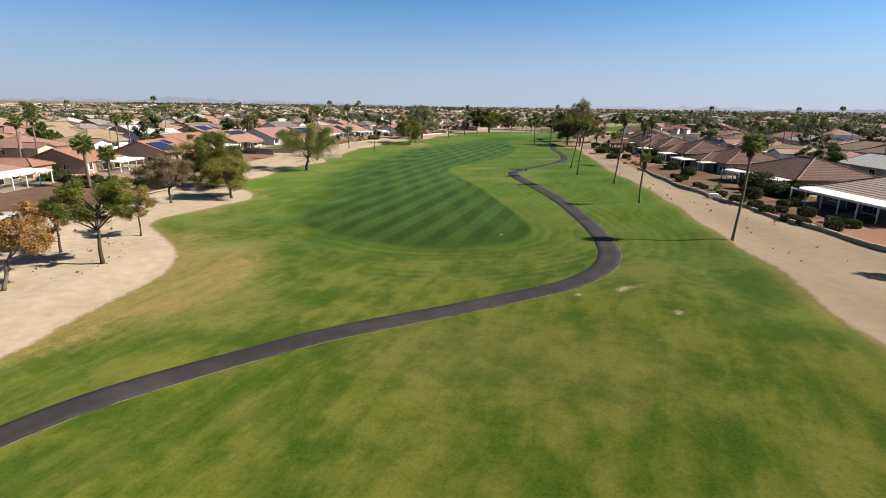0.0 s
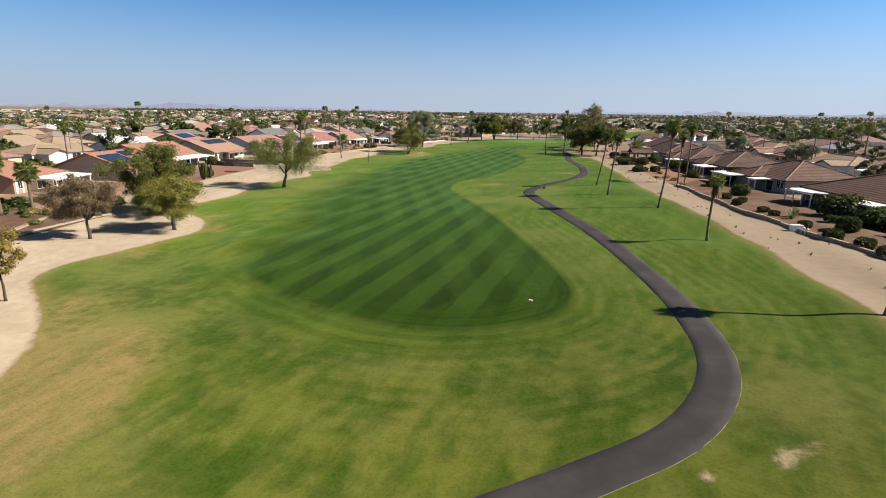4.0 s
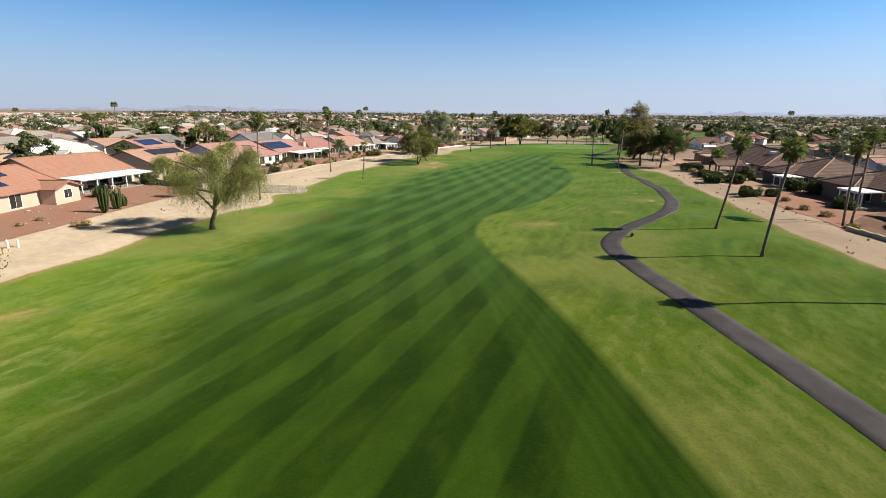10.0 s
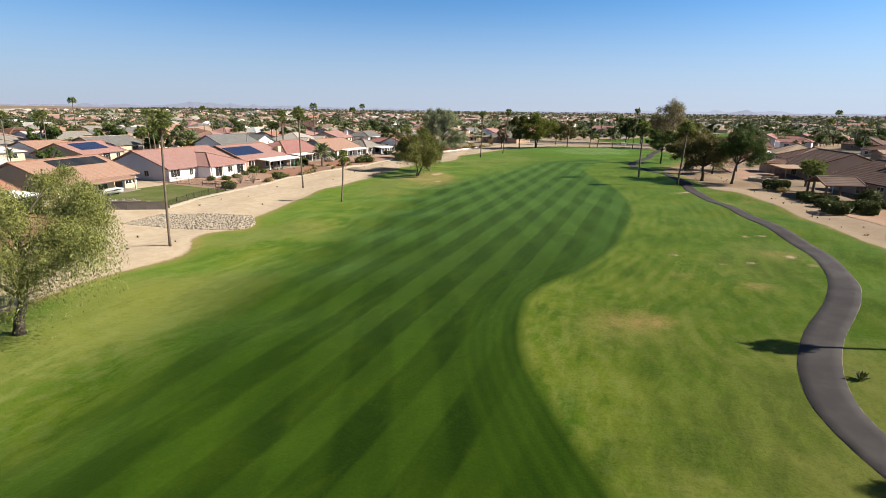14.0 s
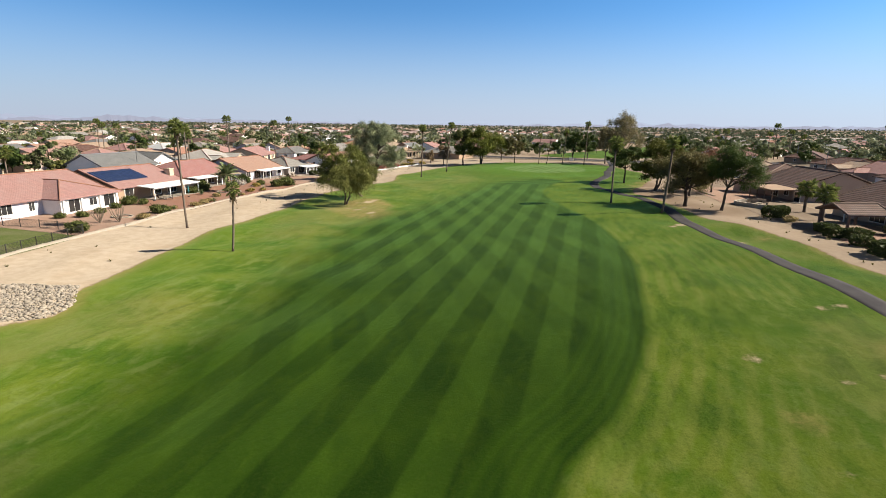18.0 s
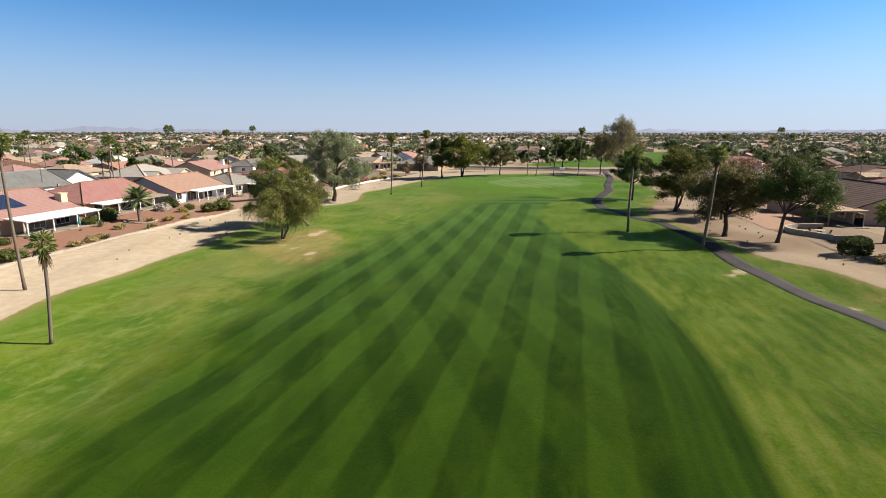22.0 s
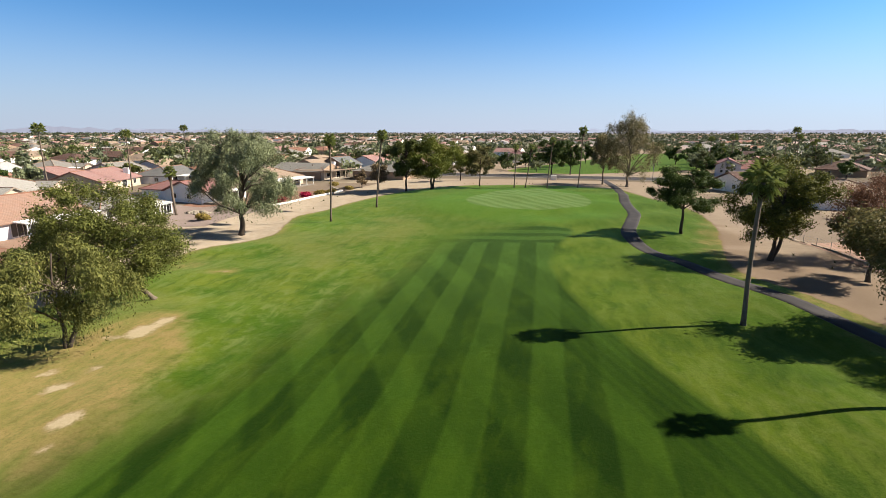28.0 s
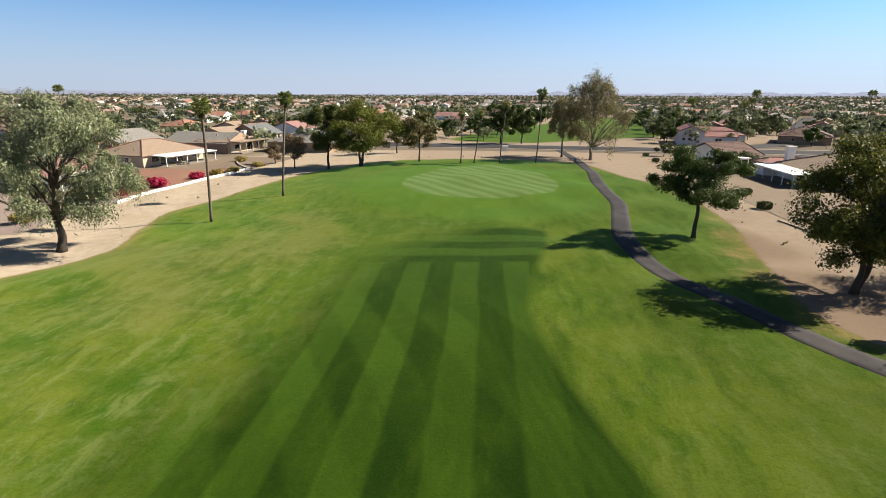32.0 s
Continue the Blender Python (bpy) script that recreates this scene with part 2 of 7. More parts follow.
TURF_LEFT = [(-37, -60), (-36, 0), (-36.4, 18.8), (-37.5, 23), (-38.6, 27.3), (-40.4, 32.5), (-42.3, 37.5), (-46, 42), (-51.5, 46), (-59, 50.3), (-62.6, 55.5), (-61.5, 60.5),
             (-61.3, 66), (-62.3, 73.5), (-66.5, 79), (-72.5, 82), (-77, 86), (-78, 92), (-80.5, 102.5), (-83.5, 112), (-84.5, 120), (-84.8, 128), (-85, 134),
             (-89.5, 140), (-90, 144), (-88.5, 148), (-91.5, 152.5), (-94, 159), (-96, 168), (-99.5, 180), (-101, 194), (-102.5, 208.5), (-104.5, 222), (-106, 238),
             (-104, 252), (-100.2, 260.5), (-103, 270), (-105.2, 278.5), (-103, 291.5), (-100.8, 306), (-96.5, 320), (-88, 331), (-76, 339), (-55, 340)]
TURF_RIGHT = [(-40, 338), (-34.5, 330), (-32, 316), (-27.8, 302), (-27, 283), (-28.5, 273), (-31.2, 261), (-33.8, 251), (-34.6, 244.5), (-32.4, 238), (-28.6, 227), (-25.9, 212),
              (-19.5, 200), (-15.3, 181), (-11.5, 165), (-9, 152), (-6.5, 140), (-3, 124), (0.5, 112), (3.5, 101), (6.5, 88), (9, 76), (11.5, 63.5), (13.7, 54.3),
              (14.5, 48.5), (15, 42.5), (16.2, 37), (18, 28), (21, 8), (22, -60)]
FAIRWAY = [(-45.8, 62.3), (-43, 59.8), (-36.4, 56), (-31.2, 54), (-26.1, 52.5), (-21.7, 52.2), (-18.6, 52.7), (-15.7, 53.9), (-13.1, 56), (-11.2, 58.5), (-10.9, 61.4),
           (-11.6, 65.7), (-15.6, 74.7), (-24.9, 92.4), (-33, 106), (-39.4, 116), (-43.5, 124), (-45.3, 132), (-44.9, 138), (-42.3, 144), (-40, 155), (-39.5, 166),
           (-39.4, 178), (-41, 191), (-44, 205), (-49.5, 219), (-53.5, 232), (-55.3, 242), (-55, 250), (-53.2, 258), (-51.7, 266), (-53, 269.5), (-60, 268),
           (-66, 263), (-70, 257), (-72.5, 244), (-75, 230), (-78, 212), (-81, 200), (-80.5, 186), (-78, 172), (-75, 157), (-73, 140), (-70, 125), (-66, 109),
           (-61, 96), (-54, 84), (-49.4, 72)]
BROWN = [(-41.5, 34, 4.6), (-43.5, 41, 4.6), (-38.5, 27, 3.8), (-37.5, 21, 3.0), (-51, 47, 2.6), (-61.5, 76, 2.6), (-60, 62, 2.0), (-68, 83, 2.6), (-29, 262, 2.6), (-30.5, 268, 2.4), (-33, 243, 2.6), (-30.5, 235, 3.0), (-101, 240, 2.0), (-28, 222, 2.4), (-92.2, 213.5, 3.8), (-90, 219, 2.4), (-91, 208, 3.0), (-87, 209, 2.0), (-84.5, 205.5, 1.8), (-37.8, 131.2, 2.0), (-35.4, 132.2, 1.2), (-33.1, 144.7, 1.1), (-22.5, 155.5, 2.2), (-27, 143.5, 1.6), (-16, 141.4, 1.6), (-20.5, 195, 2.0), (-29.3, 207.8, 1.2), (-94.5, 237.7, 1.9), (-88.5, 214.5, 2.6), (-90.5, 221, 1.8), (-86, 207, 3.2), (-82, 202, 3.2), (-89, 211, 3.4), (-86, 213, 2.4), (-27, 226, 5), (-29, 249, 4.5), (-21, 221, 4), (-23.5, 240, 4), (-19.5, 251, 3), (-28.3, 276, 2.6), (-33.5, 260, 2.0), (-33.5, 253, 2.2), (-39, 33, 3.2), (-39, 38.5, 3.4), (-36, 34, 3.2), (-42, 40, 3.0), (-34, 30.5, 2.4)]
DRY = [(-38.5, 130.5, 3.5), (-26, 149, 5), (-24, 160, 4), (-80, 202, 5), (-76, 199, 5), (-73, 121, 5), (-71, 128, 4), (-43, 36, 4), (-40, 44, 5), (-36, 30, 4),  (-79, 105, 5), (-86, 140, 4), (-93, 213, 6), (-96, 222, 6), (-90, 205, 5), (-101, 240, 4),
       (-29, 262, 3.2), (-30, 268, 3), (-24, 128, 5), (-18, 84, 6), (-12, 70, 5), (-22, 108, 6), (-24, 195, 3), (-21, 186, 3), (-25, 206, 3), (0, 30, 6), (2, 50, 5), (-12, 30, 5), (-31, 235, 4), (-33, 243, 3),
       (-60, 60, 4), (-74, 108, 6), (-78, 122, 5), (-82, 150, 6), (-88, 185, 6), (-92, 196, 5), (-86, 246, 6), (-80, 262, 6), (-94, 258, 5), (-84, 275, 5), (-52, 52, 6), (-44, 20, 5), (-30, 32, 6), (-100, 258, 3), (-30, 116, 7), (-36, 104, 5)]
BARE = [(-33.7, 152.5, 0.52), (-26.3, 151.4, 0.52), (-22.4, 154.9, 0.66), (-25.2, 164.6, 0.5), (-23.2, 165.9, 0.5), (-83.5, 204.7, 0.86), (-88, 208.3, 0.74), (-88, 211.6, 0.5), (-89.8, 217.9, 1.15), (-89.4, 220.5, 0.95), (-91.4, 216.4, 0.6), (-90.8, 210.2, 0.6), (-82.2, 202.2, 0.4), (0.8, 44.1, 0.38),
        (-30.5, 203, 0.98), (-32, 201, 0.68), (-24.5, 192, 0.6), (-21, 152, 0.45), (-11.7, 148.9, 0.5), (-17.2, 141.5, 0.3), (3, 34, 0.3), (0.2, 43.4, 0.45), (1.6, 44.8, 0.42), (-3.0, 41.2, 0.34), (4.2, 39.0, 0.4), (5.4, 40.2, 0.34), (-94.6, 237.4, 0.5), (-29, 150, 0.38), (-33, 140, 0.3)]


def turf_ground():
    """The ground in one sheet: turf, fairway, green and sand are told apart by smooth distances carried on the points."""
    def axis(lo, hi, step, ends):
        mid = np.arange(lo, hi + step / 2, step)
        g = [step * 1.5]
        while sum(g) < ends:
            g.append(g[-1] * 1.35)
        out = np.cumsum(g)
        return np.concatenate([lo - out[::-1], mid, hi + out])
    xs, ys = axis(-131, 44, 0.8, 4800), axis(-2, 352, 0.8, 4800)
    X, Y = np.meshgrid(xs, ys)
    px, py = X.ravel(), Y.ravel()
    Z = relief(px, py)
    loops = {
        "turf": np.vstack([spline(TURF_LEFT, 1.2), spline(TURF_RIGHT, 1.2)]),
        "fairway": spline(FAIRWAY + FAIRWAY[:1], 1.2)[:-1],
        "green": np.array([(-59.8 + 13.2 * math.cos(a) - 2.0 * math.sin(2 * a), 305 + 19 * math.sin(a)) for a in np.linspace(0, 2 * math.pi, 60, endpoint=False)]),
        "collar": np.array([(-60.5 + 21.5 * math.cos(a), 301.5 + 28 * math.sin(a) + 2 * math.cos(3 * a)) for a in np.linspace(0, 2 * math.pi, 60, endpoint=False)]),
    }
    near = (px > -140) & (px < 60) & (py > -70) & (py < 365)
    values = {}
    for name, loop in loops.items():
        d = np.full(px.shape, -60.0)
        d[near] = inside_distance(px[near], py[near], loop)
        values[name] = d
    dry = np.zeros(px.shape)
    for dx, dy, r in DRY:
        dry += np.exp(-((px - dx) ** 2 + (py - dy) ** 2) / (2 * r * r))
    values["dry"] = dry
    brown = np.zeros(px.shape)
    for dx, dy, r in BROWN:
        brown += np.exp(-((px - dx) ** 2 + (py - dy) ** 2) / (2 * r * r))
    values["brown"] = brown
    bare = np.full(px.shape, -5.0)
    for dx, dy, r in BARE:
        bare = np.maximum(bare, r - np.hypot((px - dx), (py - dy) * 0.8))
    values["bare"] = bare
    # how far a point lies west of the fairway's middle line
    values["west"] = np.interp(py, [40, 60, 75, 100, 125, 150, 175, 200, 225, 250, 268], [-24, -27, -33, -46, -57, -57, -59, -62, -64, -62, -58]) - px
    far = np.full(px.shape, -60.0)
    farloop = np.array([(-75, 402), (-40, 400), (60, 470), (120, 560), (100, 640), (20, 640), (-30, 520), (-70, 430)])
    f = (py > 380) & (py < 900) & (np.abs(px) < 400)
    far[f] = inside_distance(px[f], py[f], farloop)
    values["turf"] = np.maximum(values["turf"], far)
    ny, nx = X.shape
    i = np.arange(ny * nx).reshape(ny, nx)
    quads = np.stack([i[:-1, :-1], i[:-1, 1:], i[1:, 1:], i[1:, :-1]], -1).reshape(-1, 4)
    zone = np.zeros(len(quads), int)
    mean = {k: values[k][quads].mean(1) for k in ("turf", "fairway", "green")}
    zone[mean["turf"] > 0], zone[mean["fairway"] > 0], zone[mean["green"] > 0] = 1, 2, 3
    co = np.stack([px, py, Z], 1)
    for n, (name, label) in enumerate((("ground", "pale sandy desert ground round the course and under the houses"), ("rough_turf", "mown rough grass with dry yellow patches"),
                                       ("fairway", "closely mown striped fairway grass"), ("putting_green", "smooth pale green putting surface"))):
        q = quads[zone == n]
        used, inv = np.unique(q, return_inverse=True)
        me = bpy.data.meshes.new(name)
        me.vertices.add(len(used)), me.vertices.foreach_set("co", co[used].ravel())
        me.loops.add(q.size), me.loops.foreach_set("vertex_index", inv.ravel())
        me.polygons.add(len(q)), me.polygons.foreach_set("loop_start", np.arange(0, q.size, 4))
        me.polygons.foreach_set("use_smooth", np.ones(len(q), bool))
        for k, v in values.items():
            me.attributes.new(k, "FLOAT", "POINT").data.foreach_set("value", v[used].astype(np.float32))
        me.update(), me.validate()
        me.materials.append(M_TURF)
        tagged(new(name, me), label, "ground" if n == 0 else "grass", kind="structure")


def turf_material():
    k = Mat("turf_and_sand", 0.95, 0.03)
    p = k.position()
    s = k.node("SeparateXYZ", [p]).outputs
    n_fine, n_mid, n_big, n_huge = k.noise(p, 6.0, 6, 0.7), k.noise(p, 0.9, 5, 0.6), k.noise(p, 0.16, 4, 0.6), k.noise(p, 0.045, 3)
    ragged = k.math("ADD", k.math("MULTIPLY", k.math("SUBTRACT", n_mid, 0.5), 1.6), k.math("MULTIPLY", k.math("SUBTRACT", n_fine, 0.5), 0.7))
    # rough grass
    rough = k.mix(k.ramp(n_big, 0.3, 0.7), (0.03661, 0.08136, 0.004068), (0.1098, 0.1342, 0.0122))
    rough = k.mix(k.math("MULTIPLY", k.ramp(n_huge, 0.48, 0.66), 0.5), rough, (0.06554, 0.1175, 0.005085))
    rough = k.mix(k.math("MULTIPLY", k.ramp(n_mid, 0.46, 0.68), 0.58), rough, (0.118, 0.146, 0.030))
    drift = k.node("CombineXYZ", [k.math("ADD", s[0], k.math("MULTIPLY", n_big, 3.0)), k.math("MULTIPLY", k.math("ADD", s[1], k.math("MULTIPLY", s[0], -0.25)), 0.22), 0.0]).outputs[0]
    streak = k.noise(drift, 0.75, 5, 0.62)
    rough = k.mix(k.math("MULTIPLY", k.ramp(streak, 0.52, 0.64), 0.58), rough, (0.138, 0.166, 0.036))
    rough = k.mix(k.math("MULTIPLY", k.ramp(streak, 0.47, 0.34), 0.62), rough, (0.02644, 0.06305, 0.003051))
    across = k.math("ADD", s[0], k.math("MULTIPLY", s[1], 0.29))
    # lusher to the west, darker to the east: sun-side brightness partly put into colour
    rough = k.mix(k.math("MULTIPLY", k.ramp(k.math("ADD", across, k.math("MULTIPLY", n_huge, 12.0)), -26.0, -44.0), 0.42), rough, (0.090, 0.148, 0.011))
    rough = k.mix(k.math("MULTIPLY", k.ramp(k.math("ADD", across, k.math("MULTIPLY", n_huge, 12.0)), -2.0, 12.0), k.math("ADD", 0.46, k.math("MULTIPLY", k.ramp(s[1], 96.0, 62.0), 0.06))), rough, (0.04068, 0.07526, 0.004068))
    rough = k.mix(k.math("MULTIPLY", k.ramp(k.math("ADD", s[1], k.math("MULTIPLY", n_big, 30.0)), 96.0, 58.0), 0.74), rough, k.mix(k.ramp(k.math("ADD", k.math("MULTIPLY", n_big, 0.6), k.math("MULTIPLY", n_mid, 0.4)), 0.40, 0.60), (0.028, 0.052, 0.006), (0.096, 0.104, 0.018)))
    rough = k.mix(k.math("MULTIPLY", k.ramp(s[1], 54.0, 36.0), 0.50), rough, k.mix(k.ramp(k.math("ADD", k.math("MULTIPLY", n_big, 0.5), k.math("MULTIPLY", streak, 0.5)), 0.42, 0.60), (0.046, 0.082, 0.005), (0.142, 0.150, 0.016)))
    near_end = k.ramp(s[1], 92.0, 62.0)
    blotch = k.noise(p, 0.31, 3, 0.5)
    rough = k.mix(k.math("MULTIPLY", k.math("MULTIPLY", k.ramp(blotch, 0.50, 0.68), 0.22), near_end), rough, (0.140, 0.118, 0.032))
    rough = k.mix(k.math("MULTIPLY", k.math("MULTIPLY", k.ramp(blotch, 0.46, 0.30), 0.24), near_end), rough, (0.027, 0.046, 0.007))
    rough = k.mix(1.0, rough, (0.97, 1.0, 1.30), "MULTIPLY")
    # brownish, thin grass round the edges and in worn places
    edge = k.ramp(k.math("ADD", k.attr("turf"), k.math("MULTIPLY", k.math("SUBTRACT", n_big, 0.5), 5.0)), 3.2, 0.0)
    dry = k.math("MAXIMUM", k.math("MULTIPLY", edge, 0.55), k.ramp(k.math("MULTIPLY", k.attr("dry"), k.math("ADD", n_big, k.math("MULTIPLY", n_mid, 0.6))), 0.28, 0.95))
    rough = k.mix(k.math("MULTIPLY", dry, 0.48), rough, k.mix(n_mid, (0.115, 0.120, 0.032), (0.170, 0.155, 0.056)))
    brown = k.ramp(k.math("MULTIPLY", k.attr("brown"), k.math("ADD", k.math("MULTIPLY", n_big, 0.8), k.math("MULTIPLY", n_mid, 0.9))), 0.22, 1.15)
    brown = k.math("MAXIMUM", brown, k.math("MULTIPLY", k.ramp(k.math("ADD", k.attr("turf"), k.math("MULTIPLY", ragged, 1.4)), 1.7, 0.3), 0.55))
    thin = k.math("MULTIPLY", k.ramp(k.math("ADD", streak, k.math("MULTIPLY", n_mid, 0.6)), 0.98, 0.62), 0.45)
    rough = k.mix(k.math("MULTIPLY", brown, k.math("SUBTRACT", 0.80, thin)), rough, k.mix(n_fine, (0.185, 0.122, 0.048), (0.300, 0.210, 0.098)))
    # fairway: mown bands in two directions, cross bands at the end
    def bands(coord, period, shift, soft=0.25):
        w = k.math("COSINE", k.math("MULTIPLY", k.math("ADD", coord, shift), 2 * math.pi / period))
        return k.ramp(k.math("ADD", w, k.math("MULTIPLY", k.math("SUBTRACT", n_mid, 0.5), 0.25)), -soft, soft)
    wob = k.math("MULTIPLY", k.math("SUBTRACT", n_huge, 0.5), 1.2)
    a27 = radians(27)
    diag = k.math("ADD", k.math("MULTIPLY", s[0], math.cos(a27)), k.math("MULTIPLY", s[1], math.sin(a27)))
    main = bands(k.math("ADD", s[0], wob), 4.6, 51.2)
    cross = bands(k.math("ADD", diag, wob), 5.6, 1.0, 0.35)
    end = bands(s[1], 5.2, 0.6)
    at_end = k.ramp(s[1], 255.5, 256.5)
    stripe = k.mix(at_end, main, end)
    stripe = k.node("SeparateColor", [stripe]).outputs[0]
    weave = k.math("ADD", k.math("MULTIPLY", stripe, 0.60), k.math("MULTIPLY", k.math("MULTIPLY", cross, k.math("MULTIPLY", k.math("SUBTRACT", 1.0, at_end), k.ramp(n_huge, 0.72, 0.38))), 0.44))
    calm = k.math("MULTIPLY", k.math("MULTIPLY", k.ramp(across, -16.0, -34.0), k.ramp(s[1], 190.0, 120.0)), 0.55)
    weave = k.node("Mix", {0: calm, 2: weave, 3: 0.55}).outputs[0]
    fair = k.mix(weave, (0.0078, 0.0225, 0.0016), (0.0285, 0.0600, 0.0038))
    fair = k.mix(k.math("MULTIPLY", k.ramp(n_big, 0.45, 0.75), 0.45), fair, (0.0414, 0.072, 0.00315))
    fair = k.mix(k.math("MULTIPLY", k.ramp(n_huge, 0.5, 0.75), 0.35), fair, (0.0117, 0.0306, 0.0036))
    fair = k.mix(k.math("MULTIPLY", k.ramp(streak, 0.46, 0.70), 0.34), fair, (0.0468, 0.081, 0.0045))
    fair = k.mix(k.math("MULTIPLY", k.ramp(streak, 0.52, 0.30), 0.26), fair, (0.0099, 0.027, 0.00135))
    fair = k.mix(k.math("MULTIPLY", k.ramp(k.math("ADD", s[1], k.math("MULTIPLY", n_huge, 30.0)), 225.0, 165.0), 0.32), fair, k.mix(weave, (0.0075, 0.0185, 0.001), (0.018, 0.036, 0.002)))
    fd = k.attr("fairway")
    ring = k.math("MULTIPLY", k.math("MULTIPLY", k.ramp(fd, -5.0, -3.6), k.ramp(fd, 0.2, -0.4)), k.math("MULTIPLY", k.ramp(s[1], 92.0, 70.0), k.math("MULTIPLY", k.ramp(k.math("ADD", n_huge, k.math("MULTIPLY", n_mid, 0.4)), 0.50, 0.86), 0.62)))
    rings = bands(fd, 1.9, 0.3)
    # a lusher yellowish fringe along the fairway's eastern cut
    west = k.attr("west")
    fringe = k.math("MULTIPLY", k.math("MULTIPLY", k.ramp(k.math("ADD", fd, k.math("MULTIPLY", n_big, 6.0)), -9.0, 1.5), k.ramp(west, 2.0, -5.0)), k.math("MULTIPLY", k.ramp(s[1], 84.0, 110.0), k.ramp(streak, 0.36, 0.60)))
    rough = k.mix(k.math("MULTIPLY", fringe, 0.34), rough, (0.100, 0.138, 0.010))
    # mower tracks that run along with the fairway
    tracks = k.math("MULTIPLY", k.math("MULTIPLY", bands(k.math("ADD", fd, k.math("MULTIPLY", n_big, 1.1)), 1.45, 0.0, 0.7), k.ramp(fd, -26.0, -8.0)), k.math("MULTIPLY", k.math("MULTIPLY", k.ramp(west, 2.0, -5.0), k.ramp(s[1], 225.0, 190.0)), k.ramp(k.math("ADD", k.math("MULTIPLY", n_huge, 0.5), k.math("MULTIPLY", streak, 0.5)), 0.40, 0.56)))
    rough = k.mix(k.math("MULTIPLY", tracks, 0.42), rough, (0.132, 0.142, 0.034))
    lush = k.math("MULTIPLY", k.ramp(k.noise(p, 0.11, 3, 0.5), 0.46, 0.62), k.math("MULTIPLY", k.ramp(west, 0.0, -8.0), k.ramp(s[1], 92.0, 112.0)))
    rough = k.mix(k.math("MULTIPLY", lush, 0.55), rough, k.mix(k.ramp(streak, 0.4, 0.6), (0.024, 0.052, 0.005), (0.060, 0.100, 0.010)))
    rough = k.mix(ring, rough, k.mix(rings, (0.0252, 0.0576, 0.0036), (0.054, 0.0936, 0.0072)))
    east = k.math("MULTIPLY", k.ramp(west, 3.0, -4.0), k.ramp(s[1], 258.0, 235.0))
    inner = k.math("MULTIPLY", k.math("MULTIPLY", k.ramp(fd, 4.6, 4.1), 0.6), east)
    fair = k.mix(inner, fair, k.mix(k.math("ADD", k.math("MULTIPLY", bands(fd, 0.75, 0.0, 0.9), 0.45), k.math("MULTIPLY", bands(fd, 2.1, 0.4, 0.6), 0.4)), (0.0108, 0.0288, 0.0018), (0.0252, 0.054, 0.0027)))
    fair = k.mix(k.math("MULTIPLY", k.ramp(s[1], 212.0, 250.0), 0.50), fair, k.mix(weave, (0.018, 0.042, 0.003), (0.046, 0.088, 0.007)))
    fair = k.mix(1.0, fair, (0.90, 0.97, 1.10), "MULTIPLY")
    soft_west = k.math("MULTIPLY", k.math("MULTIPLY", k.ramp(west, -1.0, 7.0), k.ramp(s[1], 56.0, 78.0)), 3.4)
    soft_west = k.math("ADD", soft_west, k.math("MULTIPLY", k.ramp(s[1], 64.0, 54.0), 0.7))
    is_fair = k.node("MapRange", {"Value": k.math("ADD", fd, k.math("MULTIPLY", ragged, 0.18)), "From Min": k.math("SUBTRACT", -0.55, soft_west), "From Max": k.math("ADD", 0.45, soft_west)}).outputs[0]
    grass = k.mix(is_fair, rough, fair)
    # collar and green
    is_collar = k.math("MULTIPLY", k.ramp(k.math("ADD", k.attr("collar"), k.math("MULTIPLY", ragged, 1.2)), -4.0, 2.5), 0.55)
    grass = k.mix(is_collar, grass, k.mix(n_big, (0.048, 0.116, 0.008), (0.072, 0.148, 0.014)))
    gd = k.attr("green")
    gdiag = k.math("ADD", k.math("MULTIPLY", s[0], 0.80), k.math("MULTIPLY", s[1], 0.60))
    gcol = k.mix(bands(gdiag, 3.0, 0.0), (0.078, 0.128, 0.032), (0.115, 0.168, 0.056))
    grass = k.mix(k.ramp(gd, -0.2, 0.2), grass, gcol)
    # grain of the turf
    blot = k.noise(p, 2.6, 4, 0.65)
    grass = k.mix(k.math("MULTIPLY", k.ramp(blot, 0.52, 0.70), 0.30), grass, k.mix(0.55, grass, (0.0099, 0.0234, 0.0027)))
    grain = k.math("ADD", k.math("MULTIPLY", n_fine, 0.7), k.math("MULTIPLY", k.noise(p, 24.0, 3, 0.7), 0.3))
    coarse = k.math("SUBTRACT", 1.0, k.math("MULTIPLY", is_fair, 0.6))
    grass = k.mix(k.math("MULTIPLY", k.math("MULTIPLY", k.ramp(grain, 0.47, 0.68), 0.40), coarse), grass, k.mix(0.32, grass, (0.1548, 0.1485, 0.0531)))
    grass = k.mix(k.math("MULTIPLY", k.math("MULTIPLY", k.ramp(grain, 0.53, 0.34), 0.45), coarse), grass, k.mix(0.62, grass, (0.0063, 0.0144, 0.0018)))
    # sand and caliche soil
    sand = k.mix(k.ramp(n_mid, 0.3, 0.7), (0.318, 0.260, 0.194), (0.380, 0.318, 0.246))
    sand = k.mix(k.math("MULTIPLY", k.ramp(n_big, 0.5, 0.75), 0.5), sand, (0.2921, 0.2178, 0.1436))
    sand = k.mix(k.math("MULTIPLY", k.ramp(n_fine, 0.55, 0.8), 0.35), sand, (0.1762, 0.1238, 0.08514))
    # eastern sand is browner, with that side's dimmer light put into the colour
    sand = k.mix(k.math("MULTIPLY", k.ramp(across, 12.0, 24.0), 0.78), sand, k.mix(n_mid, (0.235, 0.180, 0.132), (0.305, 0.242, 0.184)))
